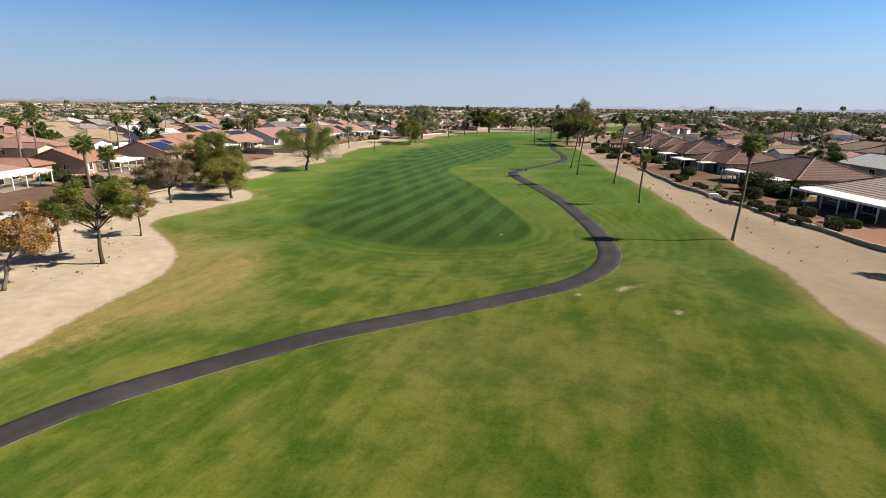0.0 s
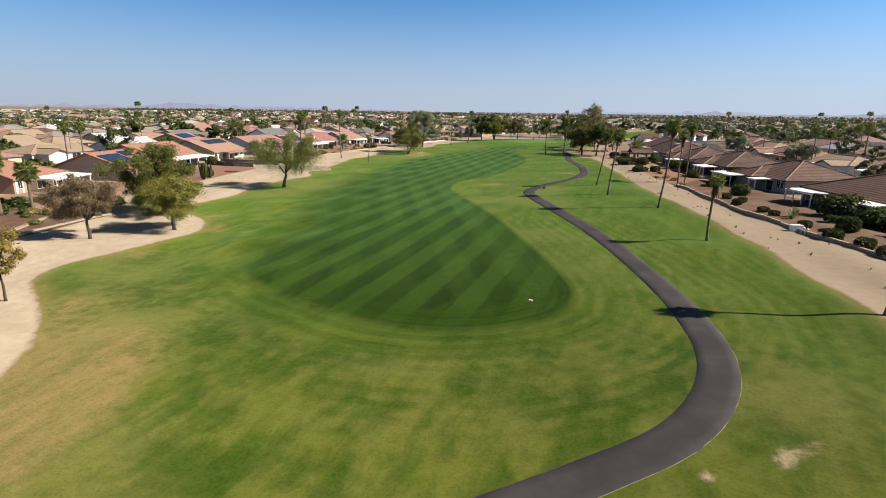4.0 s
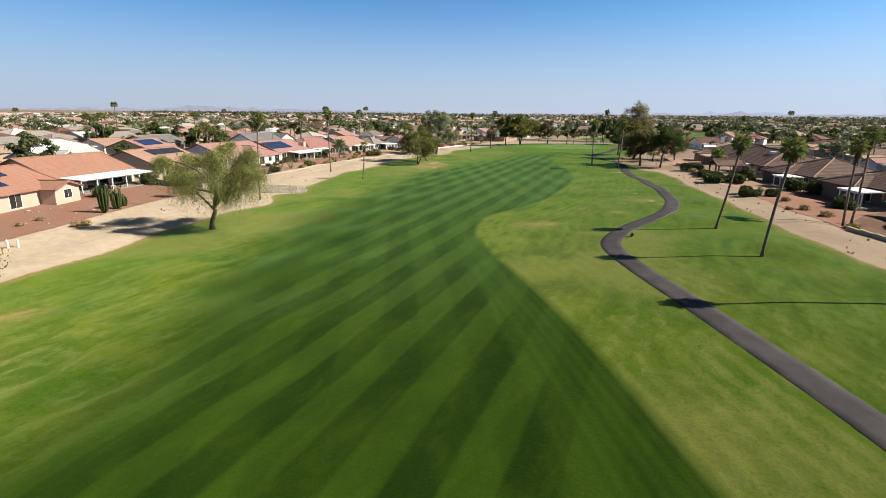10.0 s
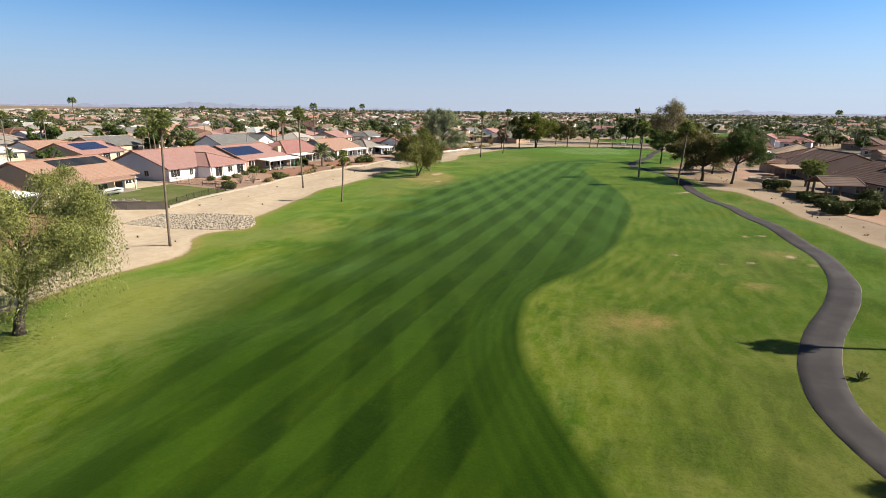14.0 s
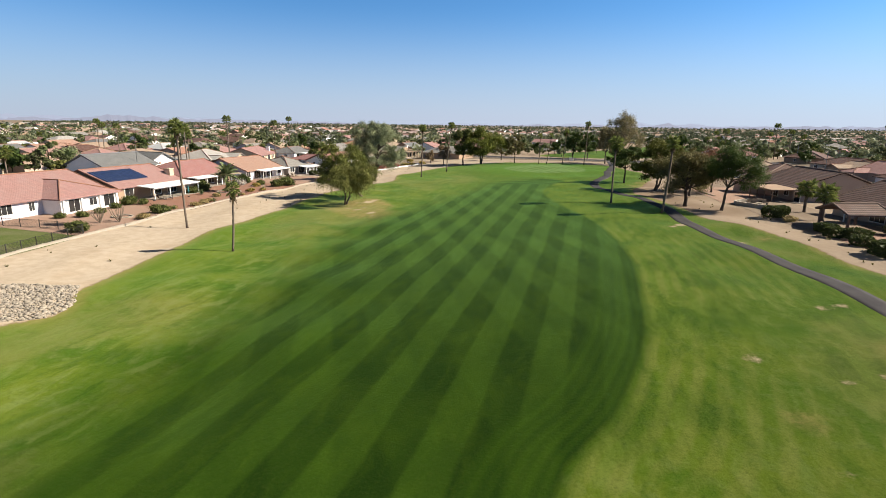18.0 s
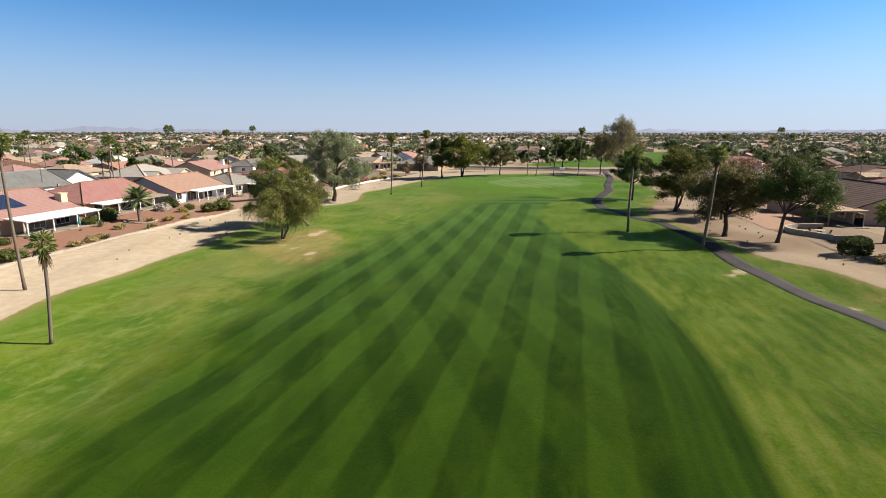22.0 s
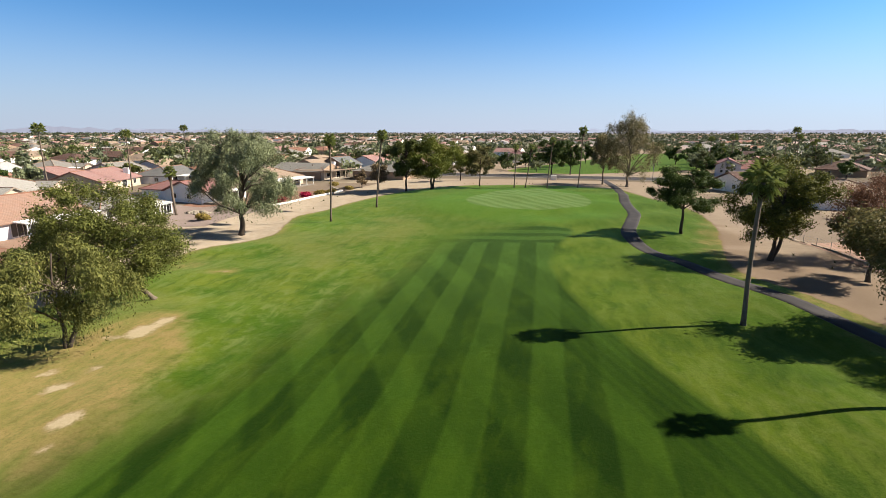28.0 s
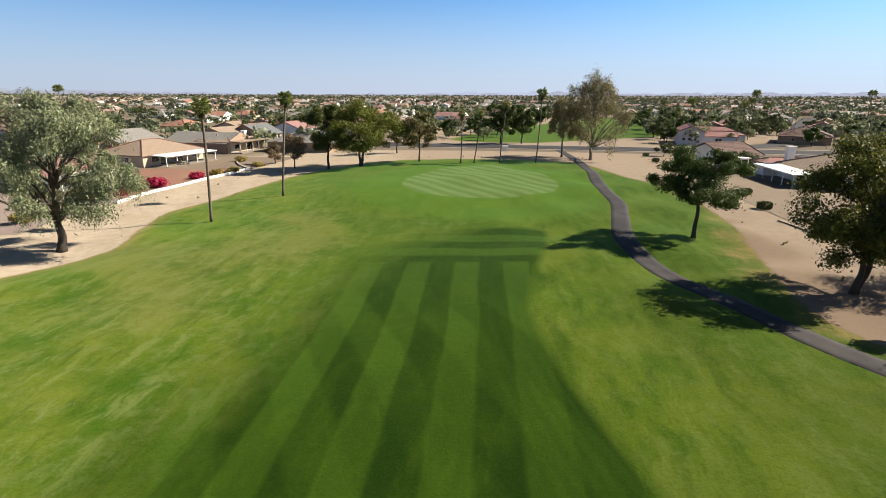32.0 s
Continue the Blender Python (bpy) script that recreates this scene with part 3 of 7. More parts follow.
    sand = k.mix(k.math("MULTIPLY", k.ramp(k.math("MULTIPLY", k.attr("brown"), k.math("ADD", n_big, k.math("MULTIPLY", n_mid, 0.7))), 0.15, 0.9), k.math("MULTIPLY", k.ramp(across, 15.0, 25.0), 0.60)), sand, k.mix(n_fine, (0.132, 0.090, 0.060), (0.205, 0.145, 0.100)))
    far_soil = k.mix(n_big, (0.135, 0.1098, 0.0828), (0.1845, 0.1512, 0.1134))
    course = k.ramp(k.math("MULTIPLY", k.attr("turf"), -1.0), 32.0, 50.0)
    sand = k.mix(course, sand, far_soil)
    soil = k.mix(k.ramp(k.math("ADD", k.attr("turf"), k.math("MULTIPLY", ragged, 1.0)), -0.55, 0.15), sand, k.mix(n_mid, (0.1602, 0.1098, 0.0684), (0.2142, 0.1557, 0.1008)))
    is_turf = k.ramp(k.math("ADD", k.attr("turf"), ragged), -0.18, 0.20)
    bare = k.ramp(k.math("ADD", k.attr("bare"), k.math("MULTIPLY", ragged, 0.8)), -0.25, 0.35)
    is_turf = k.math("MULTIPLY", is_turf, k.math("SUBTRACT", 1.0, k.math("MULTIPLY", bare, 0.88)))
    bald = k.mix(bare, soil, k.mix(n_fine, (0.270, 0.215, 0.135), (0.420, 0.355, 0.245)))
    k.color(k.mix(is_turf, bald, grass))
    # blades seen edge-on at a low angle shine together
    lean = k.node("Mix", {0: is_fair, 2: 0.54, 3: k.math("ADD", 0.60, k.math("MULTIPLY", weave, 0.38))}).outputs[0]
    k.put(k.b.inputs["Sheen Weight"], k.math("MULTIPLY", is_turf, lean))
    k.b.inputs["Sheen Roughness"].default_value = 0.25
    k.b.inputs["Diffuse Roughness"].default_value = 0.25
    k.put(k.b.inputs["Sheen Tint"], (0.36, 0.56, 0.15))
    k.bump(k.math("ADD", n_fine, k.math("MULTIPLY", n_mid, 0.8)), 0.35, 0.08)
    return k.m

M_TURF = turf_material()
M_ASPHALT = Mat("worn_asphalt", 0.85, 0.2)
_p = M_ASPHALT.position()
_n = M_ASPHALT.noise(_p, 0.35, 5, 0.6)
_c = M_ASPHALT.mix(M_ASPHALT.ramp(_n, 0.35, 0.7), (0.032, 0.029, 0.032), (0.054, 0.049, 0.051))
_c = M_ASPHALT.mix(M_ASPHALT.math("MULTIPLY", M_ASPHALT.ramp(M_ASPHALT.noise(_p, 0.12, 4), 0.58, 0.72), 0.4), _c, (0.09265, 0.08075, 0.068))
M_ASPHALT.color(M_ASPHALT.mix(M_ASPHALT.math("MULTIPLY", M_ASPHALT.noise(_p, 30, 4, 0.8), 0.35), _c, (0.01445, 0.01445, 0.01445)))
M_ASPHALT.bump(M_ASPHALT.noise(_p, 40, 3, 0.7), 0.3, 0.01)
M_ASPHALT = M_ASPHALT.m
M_CONCRETE = plain("concrete", (0.2048, 0.1802, 0.1513), 0.85, 0.15, 2.0, bump=0.2)
M_CURB = plain("cream_block", (0.322, 0.281, 0.230), 0.85, 0.12, 2.0, bump=0.2)
M_BLOCK = plain("tan_block_wall", (0.285, 0.225, 0.165), 0.9, 0.18, 2.5, bump=0.3)
M_GREYBLOCK = plain("grey_block_wall", (0.1165, 0.09775, 0.0884), 0.9, 0.18, 2.5, bump=0.3)
M_WHITE = plain("white_paint", (0.72, 0.71, 0.69), 0.5, 0.06)
M_STUCCO = {k: plain("stucco_" + k, c, 0.9, 0.08, 1.5, bump=0.25) for k, c in dict(cream=(0.50, 0.40, 0.29), white=(0.80, 0.78, 0.76), tan=(0.30, 0.21, 0.145), pink=(0.42, 0.31, 0.25),
            lavender=(0.56, 0.54, 0.58), grey=(0.30, 0.27, 0.25), brown=(0.13, 0.085, 0.065), beige=(0.46, 0.37, 0.28)).items()}
M_TILE = {k: tiles("tile_" + k, c, *((0.62, 0.42, 0.85) if k in ("brown", "umber", "rose") else (0.46, 0.16, 0.30))) for k, c in dict(terracotta=(0.300, 0.148, 0.102), salmon=(0.285, 0.158, 0.146), red=(0.265, 0.122, 0.114), rose=(0.520, 0.410, 0.375), brown=(0.120, 0.057, 0.042), umber=(0.094, 0.048, 0.037),
          tan=(0.290, 0.215, 0.155), grey=(0.215, 0.205, 0.190), slate=(0.120, 0.128, 0.132), white=(0.3221, 0.312, 0.2932), orange=(0.300, 0.182, 0.136), pale=(0.40, 0.43, 0.45)).items()}
M_CAP = plain("pale_ridge_tile", (0.2805, 0.1997, 0.1445), 0.8, 0.2)
M_CAPRED = plain("red_ridge_tile", (0.2048, 0.09775, 0.06375), 0.8, 0.2)
M_GLASS = plain("dark_window_glass", (0.01275, 0.01445, 0.017), 0.06, 0.1, spec=0.6)
M_SOLAR = Mat("solar_cells", 0.25, 0.4)
_l = M_SOLAR.local()
_s = M_SOLAR.node("SeparateXYZ", [_l]).outputs
_g = M_SOLAR.math("MAXIMUM", M_SOLAR.math("LESS_THAN", M_SOLAR.math("FRACT", M_SOLAR.math("DIVIDE", _s[0], 0.32)), 0.06), M_SOLAR.math("LESS_THAN", M_SOLAR.math("FRACT", M_SOLAR.math("DIVIDE", _s[1], 0.32)), 0.06))
M_SOLAR.color(M_SOLAR.mix(_g, (0.015, 0.025, 0.066), (0.050, 0.062, 0.100)))
M_SOLAR = M_SOLAR.m
M_METAL = plain("grey_metal", (0.2193, 0.2193, 0.2244), 0.4, 0.1, metal=0.8)
M_IRON = plain("black_iron", (0.01445, 0.0136, 0.01275), 0.5, 0.1)
M_BARK = plain("bark", (0.051, 0.0374, 0.02635), 0.95, 0.35, 4.0, bump=0.6)
M_PALEBARK = plain("pale_bark", (0.1462, 0.1148, 0.08245), 0.95, 0.3, 3.0, bump=0.5)
M_PALMTRUNK = plain("palm_trunk", (0.125, 0.096, 0.073), 0.95, 0.3, 5.0, bump=0.6)
M_DEADFROND = foliage("dead_palm_fronds", (0.068, 0.04335, 0.0221), (0.1275, 0.0884, 0.04845))
LEAF = {k: foliage("leaves_" + k, a, b) for k, (a, b) in dict(
    green=((0.034, 0.048, 0.015), (0.155, 0.172, 0.050)), bright=((0.040, 0.058, 0.011), (0.215, 0.235, 0.042)), pine=((0.022, 0.044, 0.012), (0.105, 0.145, 0.036)), oak=((0.022, 0.034, 0.009), (0.185, 0.185, 0.036)),
    willow=((0.088, 0.106, 0.030), (0.315, 0.330, 0.108)), olive=((0.092, 0.115, 0.058), (0.345, 0.372, 0.218)), brown=((0.105, 0.076, 0.044), (0.290, 0.218, 0.132)),
    orange=((0.1947, 0.1074, 0.03515), (0.4294, 0.2594, 0.1016)), mixed=((0.0608, 0.0703, 0.02565), (0.2213, 0.1805, 0.07505)), yellow=((0.1045, 0.114, 0.0228), (0.342, 0.3182, 0.08075)),
    palm=((0.070, 0.100, 0.026), (0.310, 0.345, 0.105)), date=((0.07505, 0.1074, 0.04465), (0.246, 0.2878, 0.1321)), bush=((0.022, 0.034, 0.011), (0.082, 0.102, 0.032)), red=((0.2337, 0.01235, 0.03895), (0.4892, 0.03705, 0.1016)),
    # distant leaves are paler and greyer: air haze put into their colour
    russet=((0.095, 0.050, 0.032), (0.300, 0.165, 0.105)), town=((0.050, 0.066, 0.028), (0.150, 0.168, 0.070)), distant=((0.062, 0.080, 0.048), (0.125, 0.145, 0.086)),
    sage=((0.057, 0.0684, 0.0171), (0.2042, 0.2109, 0.0627)), pale=((0.2916, 0.2137, 0.1748), (0.4892, 0.4892, 0.4541)), dry=((0.1947, 0.1453, 0.05795), (0.4294, 0.342, 0.1643)), gold=((0.155, 0.120, 0.030), (0.390, 0.300, 0.090)), dark=((0.036, 0.052, 0.014), (0.205, 0.215, 0.050)), tall=((0.095, 0.090, 0.045), (0.330, 0.285, 0.150)), weeping=((0.066, 0.078, 0.020), (0.240, 0.240, 0.068))).items()}
GRAVEL = {k: gravel("gravel_" + k, a, b) for k, (a, b) in dict(red=((0.185, 0.092, 0.065), (0.262, 0.142, 0.104)), pink=((0.235, 0.148, 0.112), (0.320, 0.215, 0.165)),
          tan=((0.1462, 0.1122, 0.08245), (0.2099, 0.1658, 0.1275)), grey=((0.1122, 0.09775, 0.08245), (0.1658, 0.1462, 0.1275)), mauve=((0.205, 0.158, 0.145), (0.285, 0.228, 0.212)), brown=((0.085, 0.048, 0.034), (0.140, 0.082, 0.060))).items()}
M_ROCK = plain("pale_river_stone", (0.2533, 0.2193, 0.1759), 0.9, 0.25, 3.0)
M_LAWN = gravel("house_lawn", (0.058, 0.086, 0.016), (0.092, 0.114, 0.030))
def distance(name, base, haze_glow):
    """Hills behind kilometres of bright air: the haze is put in as emission."""
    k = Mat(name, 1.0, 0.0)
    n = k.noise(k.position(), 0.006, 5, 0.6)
    k.put(k.b.inputs["Emission Color"], k.mix(n, tuple(v * 0.94 for v in haze_glow), tuple(v * 1.05 for v in haze_glow)))
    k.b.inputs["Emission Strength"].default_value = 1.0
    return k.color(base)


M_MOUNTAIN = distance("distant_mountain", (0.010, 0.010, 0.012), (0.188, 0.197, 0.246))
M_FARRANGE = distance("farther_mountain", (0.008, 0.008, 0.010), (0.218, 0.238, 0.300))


# ---- mesh helpers ----
class Shape:
    """Points and faces gathered into one mesh."""
    def __init__(self):
        self.v, self.f = [], []

    def poly(self, pts):
        n = len(self.v)
        self.v += [tuple(p) for p in pts]
        self.f.append(tuple(range(n, n + len(pts))))
        return self

    def box(self, x0, x1, y0, y1, z0, z1):
        n = len(self.v)
        self.v += [(x, y, z) for z in (z0, z1) for x, y in ((x0, y0), (x1, y0), (x1, y1), (x0, y1))]
        self.f += [tuple(n + i for i in q) for q in ((3, 2, 1, 0), (4, 5, 6, 7), (0, 1, 5, 4), (1, 2, 6, 5), (2, 3, 7, 6), (3, 0, 4, 7))]
        return self

    def prism(self, outline, z0, z1):
        n, m = len(self.v), len(outline)
        self.v += [(x, y, z) for z in (z0, z1) for x, y in outline]
        self.f += [tuple(n + m - 1 - i for i in range(m)), tuple(n + m + i for i in range(m))]
        self.f += [(n + i, n + (i + 1) % m, n + m + (i + 1) % m, n + m + i) for i in range(m)]
        return self

    def tube(self, pts, radii, sides=6):
        n, pts = len(self.v), [Vector(p) for p in pts]
        for i, (p, r) in enumerate(zip(pts, radii)):
            d = (pts[min(i + 1, len(pts) - 1)] - pts[max(i - 1, 0)]).normalized()
            a = d.orthogonal().normalized() if abs(d.z) < 0.2 else Vector((1, 0, 0)).cross(d).normalized()
            b = d.cross(a)
            self.v += [tuple(p + r * (math.cos(2 * math.pi * k / sides) * a + math.sin(2 * math.pi * k / sides) * b)) for k in range(sides)]
        for i in range(len(pts) - 1):
            self.f += [(n + i * sides + k, n + i * sides + (k + 1) % sides, n + (i + 1) * sides + (k + 1) % sides, n + (i + 1) * sides + k) for k in range(sides)]
        self.f += [tuple(n + sides - 1 - k for k in range(sides)), tuple(n + (len(pts) - 1) * sides + k for k in range(sides))]
        return self

    def mesh(self, name, smooth=False):
        me = bpy.data.meshes.new(name)
        me.from_pydata(self.v, [], self.f)
        if smooth:
            me.polygons.foreach_set("use_smooth", np.ones(len(me.polygons), bool))
        return me


def part(name, shape, material, parent, label="", smooth=False):
    me = shape.mesh(name, smooth) if isinstance(shape, Shape) else shape
    if not me.materials:
        me.materials.append(material)
    ob = new(name, me)
    ob.parent = parent
    return tagged(ob, label)


def thing(name, label, category, m=Matrix(), group="", kind=""):
    ob = new(name)
    ob.empty_display_size = 0.3
    ob.matrix_basis = m
    return tagged(ob, label, category, group, kind)


def quad_mesh(name, v, f, material):
    """A mesh from arrays of points and four-cornered faces."""
    me = bpy.data.meshes.new(name)
    me.vertices.add(len(v)), me.vertices.foreach_set("co", np.asarray(v, np.float32).ravel())
    me.loops.add(f.size), me.loops.foreach_set("vertex_index", f.ravel().astype(np.int32))
    me.polygons.add(len(f)), me.polygons.foreach_set("loop_start", np.arange(0, f.size, 4, dtype=np.int32))
    me.update(), me.validate()
    me.materials.append(material)
    return me


def cards(centres, radii, count, size, rng, droop=0.0, stretch=1.7, hollow=0.35):
    """Leaf sprays: small kinked quads scattered through clumps, thicker towards their outside."""
    centres, radii = np.asarray(centres, float), np.asarray(radii, float)
    w = radii.prod(1) ** (2 / 3)
    which = rng.choice(len(centres), count, p=w / w.sum())
    d = rng.normal(size=(count, 3))
    d /= np.linalg.norm(d, axis=1)[:, None]
    far = (hollow + (1 - hollow) * rng.random(count)) * (1 + 0.18 * rng.normal(size=count).clip(-1.5, 2))
    at = centres[which] + d * radii[which] * far[:, None]
    if droop:
        at[:, 2] -= droop * rng.random(count) ** 2 * radii[which, 2]
    # leaves face outwards from their clump, more or less
    face = d + 0.55 * rng.normal(size=(count, 3)) + (0, 0, 0.25)
    a = rng.normal(size=(count, 3))
    if droop:
        a[:, 2] -= 2.2 * droop
    b = np.cross(face, a)
    b /= np.linalg.norm(b, axis=1)[:, None]
    a = np.cross(b, face)
    a /= np.linalg.norm(a, axis=1)[:, None]
    s = size * np.exp(0.35 * rng.normal(size=count))[:, None]
    kink = np.cross(a, b) * s * 0.25
    v = np.stack([at - a * s * stretch * 0.5, at - b * s * 0.5 + kink, at + a * s * stretch * 0.5, at + b * s * 0.5 + kink], 1).reshape(-1, 3)
    return v, np.arange(4 * count).reshape(-1, 4)


def strands(centres, radii, count, size, rng, reach):
    """Hanging sprays: narrow leaves strung down thin drooping twigs from the clumps."""
    centres, radii = np.asarray(centres, float), np.asarray(radii, float)
    each = 9
    n = count // each
    which = rng.integers(len(centres), size=n)
    d = rng.normal(size=(n, 3))
    d /= np.linalg.norm(d, axis=1)[:, None]
    top = centres[which] + d * radii[which] * (0.3 + 0.7 * rng.random(n))[:, None]
    length = reach * (0.35 + 0.8 * rng.random(n)) * (0.5 + 0.7 * np.hypot(d[:, 0], d[:, 1]))
    t = (np.arange(each) + 0.3) / each
    at = top[:, None] + np.stack([d[:, None, 0] * 0.5 * np.sqrt(t) * length[:, None] * 0.6, d[:, None, 1] * 0.5 * np.sqrt(t) * length[:, None] * 0.6, (0.18 * np.sin(math.pi * t) - t)[None] * length[:, None]], -1)
    at = (at + rng.normal(size=at.shape) * 0.07).reshape(-1, 3)
    m = len(at)
    a = rng.normal(size=(m, 3)) * 0.55 + (0, 0, -1.0)
    a /= np.linalg.norm(a, axis=1)[:, None]
    b = np.cross(a, rng.normal(size=(m, 3)))
    b /= np.linalg.norm(b, axis=1)[:, None]
    s = size * np.exp(0.3 * rng.normal(size=m))[:, None]
    v = np.stack([at - a * s * 1.1, at - b * s * 0.33, at + a * s * 1.1, at + b * s * 0.33], 1).reshape(-1, 3)
    return v, np.arange(4 * m).reshape(-1, 4)


# ---- trees ----
def limb(shape, a, b, r0, r1, rng, bend=0.12, sides=6, sag=0.0):
    a, b = Vector(a), Vector(b)
    length = (b - a).length
    pts, radii = [], []
    off = Vector(rng.normal(size=3)) * bend * length
    for i in range(6):
        s = i / 5
        pts.append(a.lerp(b, s) + off * math.sin(math.pi * s) + Vector((0, 0, sag * length * math.sin(math.pi * s))))
        radii.append(r0 + (r1 - r0) * s)
    shape.tube(pts, radii, sides)


def tree(name, x, y, height, spread, leaf, label, seed, trunk=0.32, fork=0.25, clumps=34, count=7000, size=0.26, lean=(0, 0), style="round", bark=None, stems=1, category="tree", hang=0.24, veil=0.6):
    """A tapered trunk that forks into limbs; each limb ends in a bough of several leaf clumps, so that the crown is lumpy and has gaps."""
    rng = np.random.default_rng(seed)
    ob = thing(name, label, category, Matrix.Translation((x, y, gz(x, y) - 0.05)))
    wood, cs, rs = Shape(), [], []
    fz = height * fork
    tops = []
    for s in range(stems):
        base = Vector((0.16 * s * (1 if s % 2 else -1), 0.1 * s, 0))
        top = Vector((lean[0] * 0.35 + 0.9 * s * (1 if s % 2 else -1), lean[1] * 0.35 + 0.5 * s, fz))
        n = 6
        wood.tube([base.lerp(top, i / n) + Vector((0.09 * math.sin(0.9 * i + seed), 0.08 * math.cos(0.8 * i + seed), 0)) * trunk * i for i in range(n + 1)],
                  [trunk * (1.28 if i == 0 else 1.06 - 0.36 * i / n) for i in range(n + 1)], 9)
        tops.append(top)
    low, high = fz + 0.10 * (height - fz), height - 0.10 * spread - 0.15
    spread *= 0.84
    boughs = max(7, clumps // 3)
    subs = 3 if count < 4000 else (3 if veil > 0.65 else 5)
    for c in range(boughs):
        s = (c + 0.5) / boughs
        ang = c * 2.39996 + rng.normal() * 0.55
        hgt = low + (high - low) * min(0.97, max(0.0, 0.05 + 0.88 * s + 0.07 * rng.normal()))
        if style == "pine":
            prof = spread * math.sqrt(max(0.04, 1 - (1.4 * s - 0.45) ** 2)) * (0.35 + 0.75 * rng.random())
            rr, flat = (0.19 * spread + 0.45) * math.exp(0.25 * rng.normal()), 0.62
        elif style == "weep":
            hgt = low + (high - low) * min(0.98, max(0.05 if hang < 0.2 else 0.25, (0.08 if hang < 0.2 else 0.30) + (0.88 if hang < 0.2 else 0.66) * s + 0.06 * rng.normal()))
            prof = spread * math.sqrt(max(0.06, 1 - (1.25 * s - 0.35) ** 2)) * (0.48 + 0.55 * rng.random())
            rr, flat = (0.145 * spread + 0.35) * math.exp(0.25 * rng.normal()), 0.9
        elif style == "tall":
            prof = spread * (0.35 + 0.75 * math.sin(math.pi * min(1, 0.15 + 0.85 * s))) * (0.3 + 0.75 * rng.random()) * (1.1 - 0.62 * s)
            rr, flat = 0.15 * spread + 0.5 + 0.5 * rng.random(), 1.3
        else:
            prof = spread * math.sqrt(max(0.05, 1 - (1.55 * s - 0.62) ** 2)) * (0.32 + 0.75 * rng.random())
            rr, flat = (0.23 * spread + 0.40) * math.exp(0.25 * rng.normal()), 0.85
        if style == "vee":
            # two rising limbs that part at the fork, each with its own head of leaves
            side = 1 if c % 2 else -1
            prof = spread * (0.66 + 0.27 * rng.normal())
            ang = math.atan2(0.81, 0.59) + (0 if side > 0 else math.pi) + 0.50 * rng.normal()
            hgt, rr = low + (high - low) * min(0.97, max(0.16, 0.60 + 0.24 * rng.normal())), rr * 0.85
        end = Vector((lean[0] * hgt / height + prof * math.cos(ang), lean[1] * hgt / height + prof * math.sin(ang), hgt))
        start = tops[c % stems]
        up = start.lerp(Vector((lean[0], lean[1], height * 0.8)), 0.15 + 0.5 * s)
        limb(wood, start if s < 0.35 else up, end, trunk * (0.50 - 0.27 * s), 0.045, rng, 0.09, 5 if subs > 2 else 3, 0.10)
        for _ in range(subs):
            d = Vector(rng.normal(size=3)).normalized()
            at = end + Vector((d.x * rr * 1.25, d.y * rr * 1.25, d.z * rr * 0.85 * flat)) * (0.5 + 0.6 * rng.random())
            q = rr * (0.52 + 0.33 * rng.random())
            cs.append(at), rs.append((q * 1.1, q * 1.1, q * flat))
            if subs > 2:
                limb(wood, up.lerp(end, 0.75) if s >= 0.35 else start.lerp(end, 0.8), at, 0.05, 0.015, rng, 0.08, 3)
    limb(wood, tops[0], (lean[0], lean[1], height * (0.55 if style == "vee" else 0.86)), trunk * 0.68, 0.06, rng, 0.04, 6)
    part("trunk", wood, bark or M_BARK, ob, smooth=True)
    if style == "weep":
        v, f = strands(cs, rs, int(count * veil), size, rng, hang * height * (1 - fork))
        v2, f2 = cards(cs, rs, int(count * (1 - veil)), size * 1.05, rng, droop=0.5, stretch=1.8, hollow=0.2)
        v, f = np.vstack([v, v2]), np.vstack([f, f2 + len(v)])
    else:
        v, f = cards(cs, rs, count, size, rng, droop=0.35 if style == "tall" else 0.0, stretch=3.6 if style == "pine" else 1.7, hollow=0.25)
    part("crown", quad_mesh("crown", v, f, LEAF[leaf]), LEAF[leaf], ob)
    return ob


# ---- palms ----
def frond_fan(rng, length=1.0, blades=13):
    """One fan leaf: a stalk and a half circle of narrow folded blades with drooping tips."""
    s = Shape()
    s.tube([(0, 0, 0), (0.45 * length, 0, 0.10 * length), (0.85 * length, 0, 0.08 * length)], [0.03, 0.022, 0.015], 4)
    for i in range(blades):
        a = radians(-100 + 200 * i / (blades - 1))
        L = length * (1.0 - 0.22 * abs(math.sin(a)))
        c, d = math.cos(a), math.sin(a)
        w = 0.055 * length
        o = Vector((0.82 * length, 0, 0.08 * length))
        mid, tip = o + Vector((c * L * 0.6, d * L * 0.6, 0.02 - 0.05 * abs(d))), o + Vector((c * L, d * L, -0.28 * length * (0.5 + abs(d))))
        side = Vector((-d, c, 0)) * w
        s.poly([o, mid - side + Vector((0, 0, 0.02)), tip]), s.poly([o, tip, mid + side])
    return s.mesh("frond")


